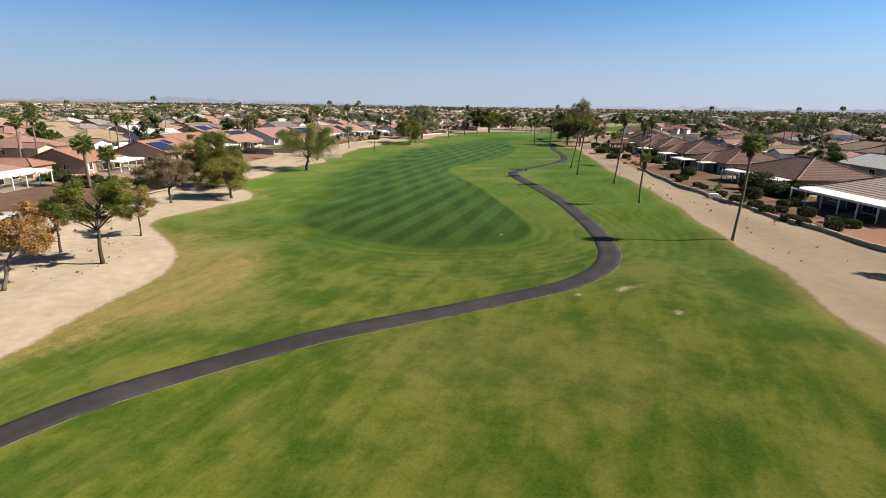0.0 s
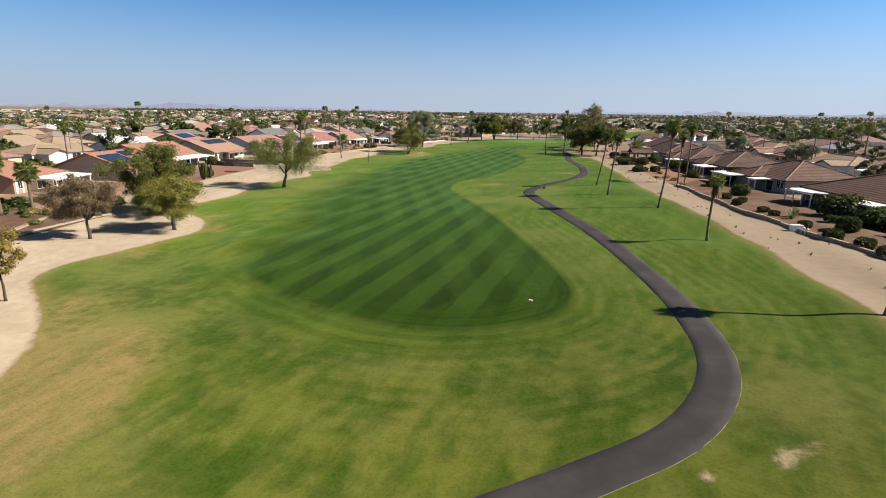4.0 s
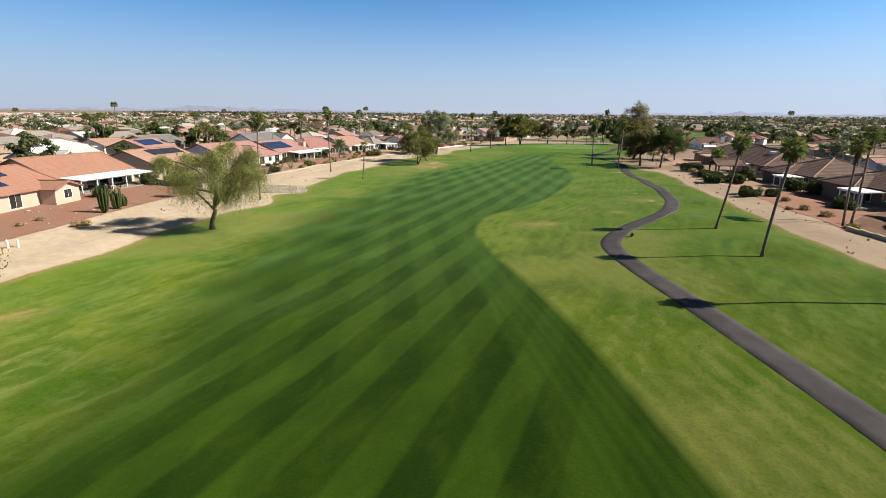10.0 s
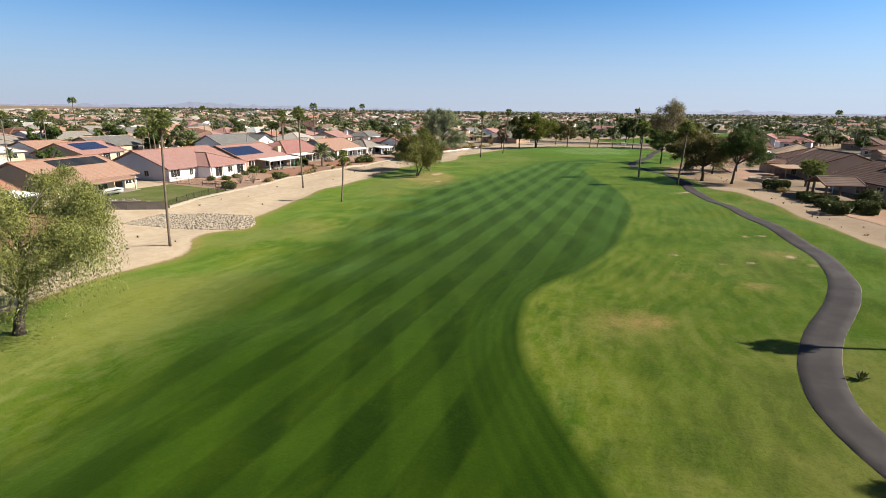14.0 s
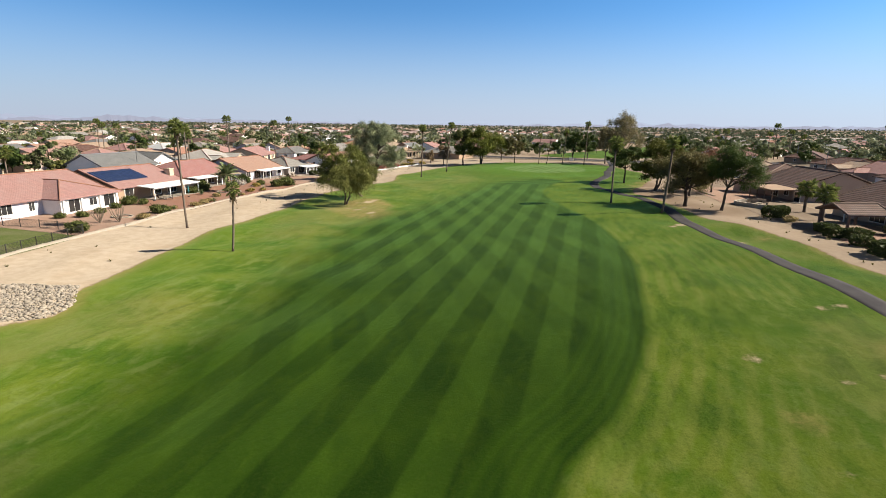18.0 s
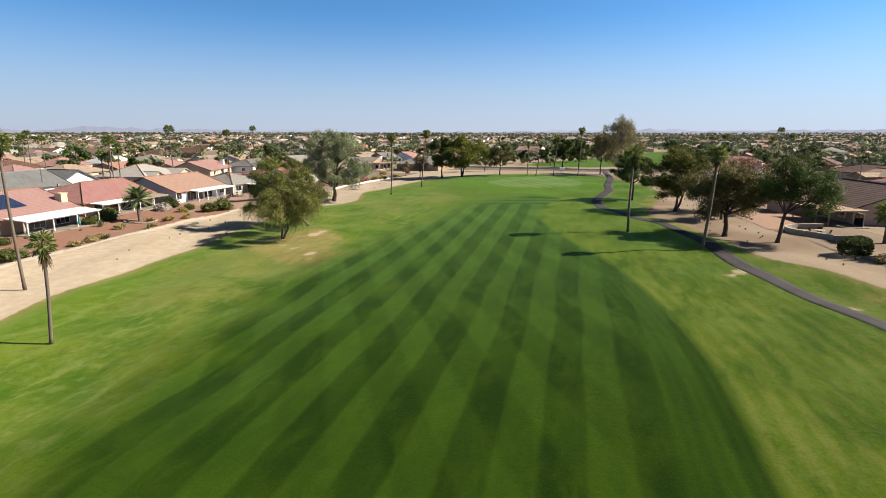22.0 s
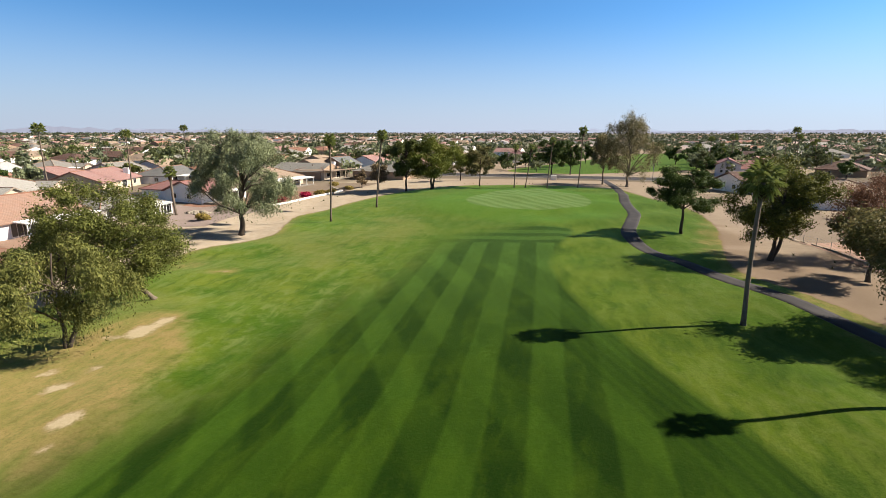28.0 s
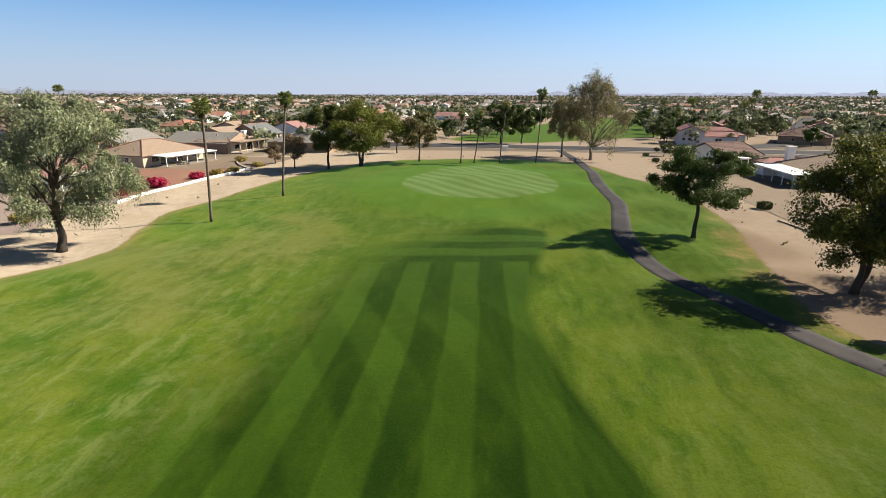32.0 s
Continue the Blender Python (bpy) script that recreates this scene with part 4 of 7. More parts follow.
def frond_feather(rng, length=2.6, pairs=24):
    """One feather leaf: an arching midrib with paired leaflets."""
    s = Shape()
    rib = [Vector((length * t * (1 - 0.12 * t), 0, length * (0.30 * t - 0.46 * t * t))) for t in np.linspace(0, 1, 8)]
    s.tube(rib, [0.035 * (1 - 0.8 * i / 7) for i in range(8)], 4)
    for i in range(pairs):
        t = 0.14 + 0.84 * i / pairs
        o = Vector((length * t * (1 - 0.12 * t), 0, length * (0.30 * t - 0.46 * t * t)))
        L = 0.62 * (1 - 0.6 * abs(t - 0.45))
        for k in (-1, 1):
            tip = o + Vector((0.45 * L, k * L * 0.8, -0.25 * L))
            s.poly([o - Vector((0.06, 0, 0)), o + Vector((0.08, 0, 0)), tip])
    return s.mesh("frond")


RNG = np.random.default_rng(5)
FAN, FEATHER = frond_fan(RNG, 0.95, 11), frond_feather(RNG)
SMALLFAN = frond_fan(RNG, 0.75, 9)
for _m, _k in ((FAN, "palm"), (FEATHER, "date"), (SMALLFAN, "palm")):
    _m.materials.append(LEAF[_k])


def palm(name, x, y, height, label, seed, lean=(0, 0), fronds=34, trunk=0.17, kind="fan", skirt=0.0, curve=0.0, group="", scale=1.0):
    """A palm: a slender ringed trunk, a skirt of dead leaves and a head of single fronds."""
    rng = np.random.default_rng(seed)
    ob = thing(name, label, "palm tree", Matrix.Translation((x, y, gz(x, y) - 0.05)), group)
    n = 12
    line = [Vector((lean[0] * (i / n) + curve * math.sin(math.pi * i / n), lean[1] * (i / n), height * i / n)) for i in range(n + 1)]
    s = Shape()
    s.tube(line, [trunk * (1.35 if i == 0 else 1.10 - 0.22 * i / n) for i in range(n + 1)], 9)
    part("trunk", s, M_PALMTRUNK, ob, smooth=True)
    top = line[-1]
    if skirt:
        k = Shape()
        for i in range(70):
            a, h = i * 2.4, rng.random() * skirt
            c, d = math.cos(a), math.sin(a)
            o = top + Vector((0.16 * c, 0.16 * d, -0.1 - h))
            w = Vector((-d, c, 0)) * 0.10
            tip = o + Vector((c * (0.18 + 0.3 * rng.random()), d * (0.18 + 0.3 * rng.random()), -0.75 - 0.4 * rng.random()))
            k.poly([o - w, o + w, tip])
        part("dead_skirt", k, M_DEADFROND, ob, "brown hanging dead fronds")
    me = {"fan": FAN, "feather": FEATHER, "small": SMALLFAN}[kind]
    for i in range(fronds):
        t = (i + 0.5) / fronds
        el = (68 - 118 * t ** 0.9) if kind != "feather" else (72 - 92 * t)
        f = new("frond", me)
        f.parent = ob
        f.matrix_basis = Matrix.Translation(top + Vector((0, 0, 0.05 + 0.25 * (1 - t)))) @ pose(0, 0, 0, 25 * rng.normal() * 0.5, -el + 7 * rng.normal(), i * 137.5 + 9 * rng.normal()) @ Matrix.Scale(scale * (0.85 + 0.3 * rng.random()), 4)
    return ob


# ---- large structure: ground, paths, road, hills ----
turf_ground()


def ribbon(name, line, half, lift, material, label, category, thick=0.12):
    """A paved strip of even width laid along a line on the ground."""
    line = np.asarray(line)
    d = np.gradient(line, axis=0)
    d /= np.linalg.norm(d, axis=1)[:, None]
    nrm = np.stack([-d[:, 1], d[:, 0]], 1)
    rng = np.random.default_rng(3)
    rows = []
    for off, low in ((-half - 0.06, thick), (-half, 0), (-half * 0.5, 0), (0, 0), (half * 0.5, 0), (half, 0), (half + 0.06, thick)):
        jit = (rng.normal(size=len(line)) * 0.012 if abs(off) >= half else 0)
        xy = line + nrm * (off + jit)[:, None] if abs(off) >= half else line + nrm * off
        rows.append(np.column_stack([xy, relief(xy[:, 0], xy[:, 1]) + lift - low]))
    v = np.stack(rows, 1)
    n, m = v.shape[:2]
    i = np.arange(n * m).reshape(n, m)
    q = np.stack([i[:-1, :-1], i[1:, :-1], i[1:, 1:], i[:-1, 1:]], -1).reshape(-1, 4)[:, ::-1]
    me = quad_mesh(name, v.reshape(-1, 3), q, material)
    me.polygons.foreach_set("use_smooth", np.ones(len(me.polygons), bool))
    return tagged(new(name, me), label, category, kind="structure")


ribbon("path_shoulder", spline(PATH, 0.7), 1.15, 0.014, GRAVEL["grey"], "worn grey earth along the edges of the path", "path")
ribbon("cart_path", spline(PATH, 0.5), 1.12, 0.030, M_ASPHALT, "winding dark asphalt cart path through the grass", "path", 0.06)


def road_y(x):
    return 382.0 - 0.10 * (x + 43) + 0.012 * max(0.0, -80.0 - x) ** 2 / (1 + max(0.0, -80.0 - x) / 60)


road_line = np.array([(x, road_y(x)) for x in range(-320, 330, 4)])
ribbon("road", road_line, 6.2, 0.03, M_ASPHALT, "grey asphalt road crossing beyond the green", "road")
for off, nm in ((-7.6, "pavement"), (7.6, "pavement")):
    ribbon(nm, road_line + (0, off), 0.9, 0.14, M_CONCRETE, "pale concrete footpath with a raised kerb beside the road", "pavement", 0.2)
STREET = [(14, 378), (28, 392), (46, 404), (66, 432), (88, 470), (108, 505), (140, 560), (190, 640)]
ribbon("side_street", spline(STREET, 3), 4.6, 0.05, M_ASPHALT, "grey residential street with parked cars", "road")


def left_street(y):
    return float(np.interp(y, [20, 60, 110, 160, 200, 300, 360], [-136, -141, -147, -158, -166, -166, -160]))


def right_street(y):
    return float(np.interp(y, [20, 92, 147, 170, 215, 251, 313, 360], [76, 58, 45, 38, 30, 26, 28, 32]))


for off in (0, -72, -144):
    ribbon("side_street", np.array([(left_street(y) + off, y) for y in range(20, 372, 6)]), 4.2, 0.04, M_ASPHALT, "grey residential street between the houses", "road")
for off in (0, 72):
    ribbon("side_street", np.array([(right_street(y) + off, y) for y in range(40, 366, 6)]), 4.2, 0.04, M_ASPHALT, "grey residential street between the houses", "road")


def mountain_range(name, a0, a1, dist, peaks, height, seed, material):
    """Hazy hills far behind everything: a rugged wall of slopes along an arc."""
    rng = np.random.default_rng(seed)
    n = 900
    az = np.linspace(a0, a1, n)
    h = np.zeros(n)
    for c, hh, w in peaks:
        h += hh * np.exp(-np.abs((az - c) / w) ** 1.5)
    rough = np.convolve(rng.normal(size=n + 20), np.hanning(9), "same")[10:-10]
    h = np.maximum(height * (h + 0.06 * rough * (0.3 + h)), 1.0)
    rows = []
    for k, (dd, hh) in enumerate(((0, 0.0), (220, 0.45), (430, 1.0))):
        wob = np.convolve(rng.normal(size=n + 20), np.hanning(7), "same")[10:-10] * (60 if k == 1 else 0)
        r = dist + dd + wob
        rows.append(np.column_stack([-40 + r * np.sin(np.radians(az)), 120 + r * np.cos(np.radians(az)), 15 + h * hh * (1 + 0.25 * (k == 1) * np.sin(az * 9))]))
    v = np.stack(rows, 1)
    i = np.arange(n * 3).reshape(n, 3)
    q = np.stack([i[:-1, :-1], i[1:, :-1], i[1:, 1:], i[:-1, 1:]], -1).reshape(-1, 4)[:, ::-1]
    tagged(new(name, quad_mesh(name, v.reshape(-1, 3), q, material)), "low bluish mountains on the hazy skyline", "mountains", kind="structure")


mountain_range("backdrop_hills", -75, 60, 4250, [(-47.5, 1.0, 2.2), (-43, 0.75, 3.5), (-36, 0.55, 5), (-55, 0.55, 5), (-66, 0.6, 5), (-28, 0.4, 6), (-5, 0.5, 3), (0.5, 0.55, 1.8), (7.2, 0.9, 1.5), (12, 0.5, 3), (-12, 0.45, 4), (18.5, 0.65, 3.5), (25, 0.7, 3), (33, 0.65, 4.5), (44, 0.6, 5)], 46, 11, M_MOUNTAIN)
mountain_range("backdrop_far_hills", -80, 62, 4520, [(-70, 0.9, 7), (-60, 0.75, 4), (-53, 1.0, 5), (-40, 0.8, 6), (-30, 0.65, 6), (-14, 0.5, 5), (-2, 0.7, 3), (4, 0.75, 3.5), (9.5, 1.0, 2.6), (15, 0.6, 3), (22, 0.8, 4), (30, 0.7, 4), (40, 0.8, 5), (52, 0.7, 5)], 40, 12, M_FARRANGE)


# ---- houses ----
def wing(house, x0, x1, y0, y1, wall, roof, cap, eave=2.75, pitch=0.38, axis="y", hips=(0, 0), base=-0.4, walls=True):
    """A block of a house under its own tiled roof. hips: 1 where that end of the ridge slopes down, 0 for a gable."""
    o, th = 0.55, 0.2
    flip = axis == "x"
    if flip:
        x0, x1, y0, y1 = y0, y1, x0, x1
    turn = (lambda p: (p[1], p[0], p[2])) if flip else (lambda p: p)
    half = (x1 - x0) / 2
    xm, zr = (x0 + x1) / 2, eave + pitch * half
    p0, p1 = y0 + half * hips[0], y1 - half * hips[1]
    A, B, C, D, P, Q = (x0, y0, eave), (x1, y0, eave), (x1, y1, eave), (x0, y1, eave), (xm, p0, zr), (xm, p1, zr)
    s = Shape()

    def face(pts, up=True):
        pts = [turn(p) for p in pts]
        s.poly(pts if up != flip else pts[::-1])
    low = lambda p: (p[0], p[1], p[2] - th)
    tops = [(B, C, Q, P), (D, A, P, Q)] + [(A, B, P)] * hips[0] + [(C, D, Q)] * hips[1]
    for t in tops:
        face(t), face([low(p) for p in t[::-1]])
    rim = ([(A, B)] if hips[0] else [(A, P), (P, B)]) + [(B, C)] + ([(C, D)] if hips[1] else [(C, Q), (Q, D)]) + [(D, A)]
    for a, b in rim:
        face((low(a), low(b), b, a))
    part("roof", s, roof, house)
    c = Shape()
    for a, b in [(P, Q)] + ([(A, P), (B, P)] if hips[0] else []) + ([(C, Q), (D, Q)] if hips[1] else []):
        a, b = Vector(turn(a)), Vector(turn(b))
        c.tube([a + Vector((0, 0, 0.05)), a.lerp(b, 0.5) + Vector((0, 0, 0.05)), b + Vector((0, 0, 0.05))], [0.13] * 3, 5)
    if not hips[0]:
        for a in (A, B):
            c.tube([Vector(turn(a)) + Vector((0, 0, 0.04)), Vector(turn(P)) + Vector((0, 0, 0.04))], [0.10] * 2, 5)
    if not hips[1]:
        for a in (C, D):
            c.tube([Vector(turn(a)) + Vector((0, 0, 0.04)), Vector(turn(Q)) + Vector((0, 0, 0.04))], [0.10] * 2, 5)
    part("ridge_cap", c, cap, house)
    if not walls:
        for px_, py_ in ((x0 + o, y0 + o), (x1 - o, y0 + o), (x1 - o, y1 - o), (x0 + o, y1 - o)):
            qx, qy, _ = turn((px_, py_, 0))
            part("post", Shape().box(qx - 0.15, qx + 0.15, qy - 0.15, qy + 0.15, base, eave - th + pitch * o - 0.03), wall, house)
        return
    w = Shape()
    i0, i1, zt = x0 + o, x1 - o, eave - th + pitch * o - 0.03
    for y, end in ((y0 + o, 0), (y1 - o, 1)):
        prof = [(i0, base), (i1, base), (i1, zt)] + ([] if hips[end] else [(xm, zr - th - 0.03)]) + [(i0, zt)]
        face_pts = [turn((x, y, z)) for x, z in prof]
        w.poly(face_pts if (end == 0) != flip else face_pts[::-1])
    for x, r in ((i0, 1), (i1, 0)):
        f = [turn(p) for p in ((x, y0 + o, base), (x, y1 - o, base), (x, y1 - o, zt), (x, y0 + o, zt))]
        w.poly(f if (r == 0) != flip else f[::-1])
    part("wall", w, wall, house)


def window(house, x, y, z, w, h, facing="x", bars=1, sign=1):
    """A framed window set on a wall: a white surround with one dark pane to each light."""
    t = 0.09
    def slab(a, b, c, d, depth, back=0.02):
        lo, hi = sorted((-back * sign, depth * sign))
        return Shape().box(x + lo, x + hi, y + a, y + b, z + c, z + d) if facing == "x" else Shape().box(x + a, x + b, y + lo, y + hi, z + c, z + d)
    f = part("window", slab(-w / 2 - t, w / 2 + t, -t, h + t, 0.05), M_WHITE, house)
    step = w / (bars + 1)
    for i in range(bars + 1):
        part("pane", slab(-w / 2 + i * step + 0.025, -w / 2 + (i + 1) * step - 0.025, 0, h, 0.058), M_GLASS, f)


# stretches of each house front that already hold a window
SPANS = {}


def patio(house, x0, x1, y0, y1, z=2.6, posts=4, roof=None, material=None, drop=0.25, name="patio_cover", rounded=False, slats=False):
    """A roof over a terrace: sloping slab, front beam and posts."""
    s = Shape()
    th, mat = 0.16, material or M_WHITE
    if rounded:
        r = min(x1 - x0, (y1 - y0) / 2) * 0.7
        out = [(x0, y0)] + [(x1 - r + r * math.sin(a), y0 + r - r * math.cos(a)) for a in np.linspace(0, math.pi / 2, 6)] + [(x1 - r + r * math.cos(a), y1 - r + r * math.sin(a)) for a in np.linspace(0, math.pi / 2, 6)] + [(x0, y1)]
        s.prism(out, z - drop, z - drop + th)
    else:
        s.poly([(x0, y0, z + th), (x1, y0, z - drop + th), (x1, y1, z - drop + th), (x0, y1, z + th)])
        s.poly([(x0, y1, z), (x1, y1, z - drop), (x1, y0, z - drop), (x0, y0, z)])
        s.poly([(x1, y0, z - drop), (x1, y1, z - drop), (x1, y1, z - drop + th), (x1, y0, z - drop + th)])
        s.poly([(x0, y0, z), (x1, y0, z - drop), (x1, y0, z - drop + th), (x0, y0, z + th)])
        s.poly([(x1, y1, z - drop), (x0, y1, z), (x0, y1, z + th), (x1, y1, z - drop + th)])
    if slats:
        for i in range(int((x1 - x0) / 0.36)):
            a = x0 + 0.1 + 0.36 * i
            za = z - drop * (a - x0) / (x1 - x0)
            part("slat", Shape().box(a, a + 0.15, y0, y1, za, za + 0.09), mat, house)
        for i in range(posts * 2 - 1):
            b = y0 + 0.35 + (y1 - y0 - 0.7) * i / (posts * 2 - 2)
            part("rafter", Shape().box(x0, x1, b - 0.05, b + 0.05, z - drop - 0.20, z - drop - 0.006), mat, house)
    else:
        part(name, s, roof or mat, house)
    part("beam", Shape().box(x1 - 0.5, x1 - 0.32, y0 + 0.2, y1 - 0.2, z - drop - 0.22, z - drop - 0.004), mat, house)
    for i in range(posts):
        y = y0 + 0.35 + (y1 - y0 - 0.7) * i / max(1, posts - 1)
        part("post", Shape().box(x1 - 0.49, x1 - 0.33, y - 0.08, y + 0.08, -0.4, z - drop - 0.22), mat, house)
    # dark glass doors added to stand in for the deep shade under the cover
    if -1.0 <= x0 <= 0.2 and house.name in SPANS:
        n = int((y1 - y0 - 0.4) // 2.8)
        for i in range(n):
            y = y0 + (y1 - y0) * (i + 0.5) / n
            if all(y + 1.3 < a or y - 1.3 > b for a, b in SPANS[house.name]):
                window(house, -0.55, y, 0.14, 2.2, 2.0, "x", 0)
    part("terrace", Shape().box(x0 - 0.3, x1 + 0.4, y0, y1, -0.4, 0.09), M_CONCRETE, house, "pale concrete terrace slab")


def solar(house, x0, x1, y0, y1, eave_x, eave, pitch, rows, cols, cells=None):
    """Photovoltaic panels on rails, laid on the slope that falls towards the front."""
    for r in range(rows):
        for c in range(cols):
            ax, bx = x0 + (x1 - x0) * r / rows, x0 + (x1 - x0) * (r + 1) / rows - 0.05
            ay, by = y0 + (y1 - y0) * c / cols, y0 + (y1 - y0) * (c + 1) / cols - 0.05
            zz = lambda x: eave + pitch * (eave_x - x) + 0.16
            s = Shape()
            top = [(ax, ay, zz(ax)), (bx, ay, zz(bx)), (bx, by, zz(bx)), (ax, by, zz(ax))]
            s.poly(top), s.poly([(p[0], p[1], p[2] - 0.09) for p in top[::-1]])
            for i in range(4):
                a, b = top[i], top[(i + 1) % 4]
                s.poly([(a[0], a[1], a[2] - 0.09), (b[0], b[1], b[2] - 0.09), b, a])
            part("solar_panel", s, cells or M_SOLAR, house)


def chimney(house, x, y, top, wall, w=0.7, d=1.3):
    part("chimney", Shape().box(x - w, x + w, y - d / 2, y + d / 2, 0, top).box(x - w - 0.12, x + w + 0.12, y - d / 2 - 0.12, y + d / 2 + 0.12, top, top + 0.18), wall, house)


def house_at(x, y, rot, label, side="left"):
    turn = rot if side == "left" else rot + 180
    return thing("house", label, "house", Matrix.Translation((x, y, gz(x, y))) @ pose(0, 0, 0, 0, 0, turn), "houses along the course")


ST, TL = M_STUCCO, M_TILE
EAVE = 2.75


def home(key, x, y, rot, w, d, wall, roof, label, side="left", cap=None, pitch=0.38, hips=(0, 0), windows=((-0.3, 2.2, 1.3), (0.05, 3.0, 2.1), (0.32, 1.8, 1.3)), ends=True, eave=EAVE):
    """A single-storey tiled house whose ridge runs along its garden front. Local x points to the garden, y along the front."""
    h = house_at(x, y, rot, label, side)
    cap = cap or M_CAPRED
    wing(h, -d, 0, -w / 2, w / 2, ST[wall], TL[roof], cap, eave, pitch, "y", hips)
    for f, ww, hh in windows:
        window(h, -0.55, f * w, 0.35 if hh > 1.8 else 0.95, ww, hh, "x", 2 if ww > 2.5 else 1)
    if ends:
        for sgn in (-1, 1):
            window(h, -d * 0.35, sgn * (w / 2 - 0.55), 1.0, 1.2, 1.1, "y", 1, sgn)
            window(h, -d * 0.7, sgn * (w / 2 - 0.55), 1.0, 0.9, 1.1, "y", 0, sgn)
    for i in range(3):
        vx, vy = -d * (0.55 + 0.1 * i), w * (-0.3 + 0.27 * i)
        zz = eave + pitch * min(-vx, d + vx)
        part("roof_vent", Shape().box(vx - 0.14, vx + 0.14, vy - 0.14, vy + 0.14, zz - 0.1, zz + 0.42), ST["tan"], h)
    SPANS[h.name] = [(f * w - ww / 2, f * w + ww / 2) for f, ww, _ in windows]
    return h


h = home("L0", -108, 61, 20, 16, 15, "cream", "salmon", "cream stucco house with a salmon tile roof and white pergola", hips=(1, 1))
patio(h, 0.1, 5.0, -5.5, 8, 2.7, 5, slats=True)
h = home("L1", -114.0, 87.7, 20, 14.5, 14, "tan", "terracotta", "tan stucco house with a terracotta roof and white pergola", windows=((-0.36, 1.0, 1.4), (0.0, 2.2, 2.1), (0.3, 2.4, 2.1)), hips=(0, 1))
patio(h, -0.3, 5.2, -3.6, 6.6, 2.65, 4, slats=True)
wing(h, -20, -6, -15, -8.2, ST["tan"], TL["terracotta"], M_CAPRED, 2.6, 0.36, "x", (0, 1))
for yy in (-6.1, -4.6):
    part("wall_trim", Shape().box(-0.66, -0.50, yy - 0.16, yy + 0.16, -0.3, 2.6), ST["white"], h, "white pilaster")
h = home("L2", -114, 111.5, 20, 18, 17, "pink", "terracotta", "pinkish stucco house with solar panels on a terracotta roof", windows=((-0.1, 2.2, 2.1), (-0.3, 1.2, 1.4)))
wing(h, -6, 2.6, 2.5, 9.2, ST["pink"], TL["terracotta"], M_CAPRED, 2.6, 0.33, "x", (0, 0))
window(h, 2.05, 5.9, 0.9, 1.7, 1.4)
solar(h, -6.8, -2.2, -8, -0.5, 0, EAVE, 0.38, 2, 6)
solar(h, -7.6, -5.2, 0.3, 3.0, 0, EAVE, 0.38, 1, 2)
h = home("L3", -127, 132.5, 9, 20, 18, "cream", "terracotta", "cream house with terracotta roof and white lattice patio", windows=((-0.25, 3.0, 2.1), (0.25, 2.4, 2.1)))
patio(h, -0.3, 5.2, -9, 9, 2.65, 6)
h = home("L4", -131, 157.4, 12, 19, 18, "cream", "orange", "cream house with orange tile roof and long dark solar array", windows=((-0.42, 1.5, 1.3), (-0.3, 1.3, 1.9), (0.36, 1.6, 1.3), (0.44, 1.0, 1.3)))
solar(h, -8.2, -5.4, -3.5, 7.8, 0, EAVE, 0.38, 1, 7, M_GLASS)
patio(h, -0.6, 2.4, -5, 6, 2.62, 3, TL["orange"], ST["cream"], 0.35)
h = home("L5", -134.5, 185.6, 5, 23.4, 19, "lavender", "salmon", "pale house with a long salmon tile roof and projecting wing", windows=((-0.4, 2.6, 1.8), (-0.2, 1.0, 1.4)))
wing(h, -9, 3.6, -3.2, 10.4, ST["white"], TL["salmon"], M_CAPRED, 2.75, 0.36, "x", (0, 1))
for yy in (-2.2, 1.5, 5.5, 9.4):
    part("post", Shape().box(3.0, 3.35, yy - 0.2, yy + 0.2, -0.4, 2.56), ST["white"], h)
window(h, 3.07, 0.0, 0.3, 2.2, 2.1), window(h, 3.07, 4.0, 0.9, 1.6, 1.3), window(h, 3.07, 7.6, 0.3, 2.4, 2.1)
h = home("L6", -136, 208.5, 3, 19.5, 18, "tan", "salmon", "tan house with blue solar panels, chimney and white patio cover", windows=((-0.33, 2.2, 2.1), (0.05, 3.0, 2.1), (0.3, 2.6, 2.1)))
solar(h, -7.4, -2.8, -9.2, 1.8, 0, EAVE, 0.38, 2, 8)
patio(h, -1.5, 4.2, -4.8, 9.6, 2.75, 4, None, M_WHITE, 0.45)
chimney(h, -3.2, 8.7, 5.2, ST["cream"])
h = home("L7", -141, 232, 3, 20, 17, "tan", "red", "tan house with a red tile roof and striped patio awning", hips=(1, 0))
patio(h, -0.8, 3.0, -8.6, 0, 2.55, 3), patio(h, -0.8, 3.6, 0.4, 9.4, 2.7, 3, TL["tan"], M_WHITE, 0.4)
h = home("L8", -138.5, 254, 1, 19.5, 17.5, "lavender", "orange", "pale house with an orange tile roof and long shaded patio", windows=((-0.42, 1.6, 1.6), (-0.2, 3, 2.1), (0.12, 3.0, 2.1), (0.4, 1.6, 1.4)))
patio(h, -1.0, 2.6, -5.4, 9.2, 2.75, 5, None, ST["white"], 0.25)
h = home("L9", -137.0, 271.6, -6, 14, 15, "grey", "grey", "grey hip-roofed house with a white glazed garden room", hips=(1, 1))
patio(h, -0.4, 3.4, -2, 7.2, 2.6, 5)
for yy in (-0.6, 1.2, 3.0, 4.8, 6.3):
    window(h, 3.0, yy, 0.4, 1.4, 1.9)
h = home("L10", -135.6, 301.6, -8, 17, 12.4, "white", "red", "white gabled house with a red tile roof and white patio", windows=((-0.2, 2.6, 2.1), (0.2, 2.6, 2.1)))
patio(h, -0.4, 3.0, -7.5, 4, 2.6, 4)
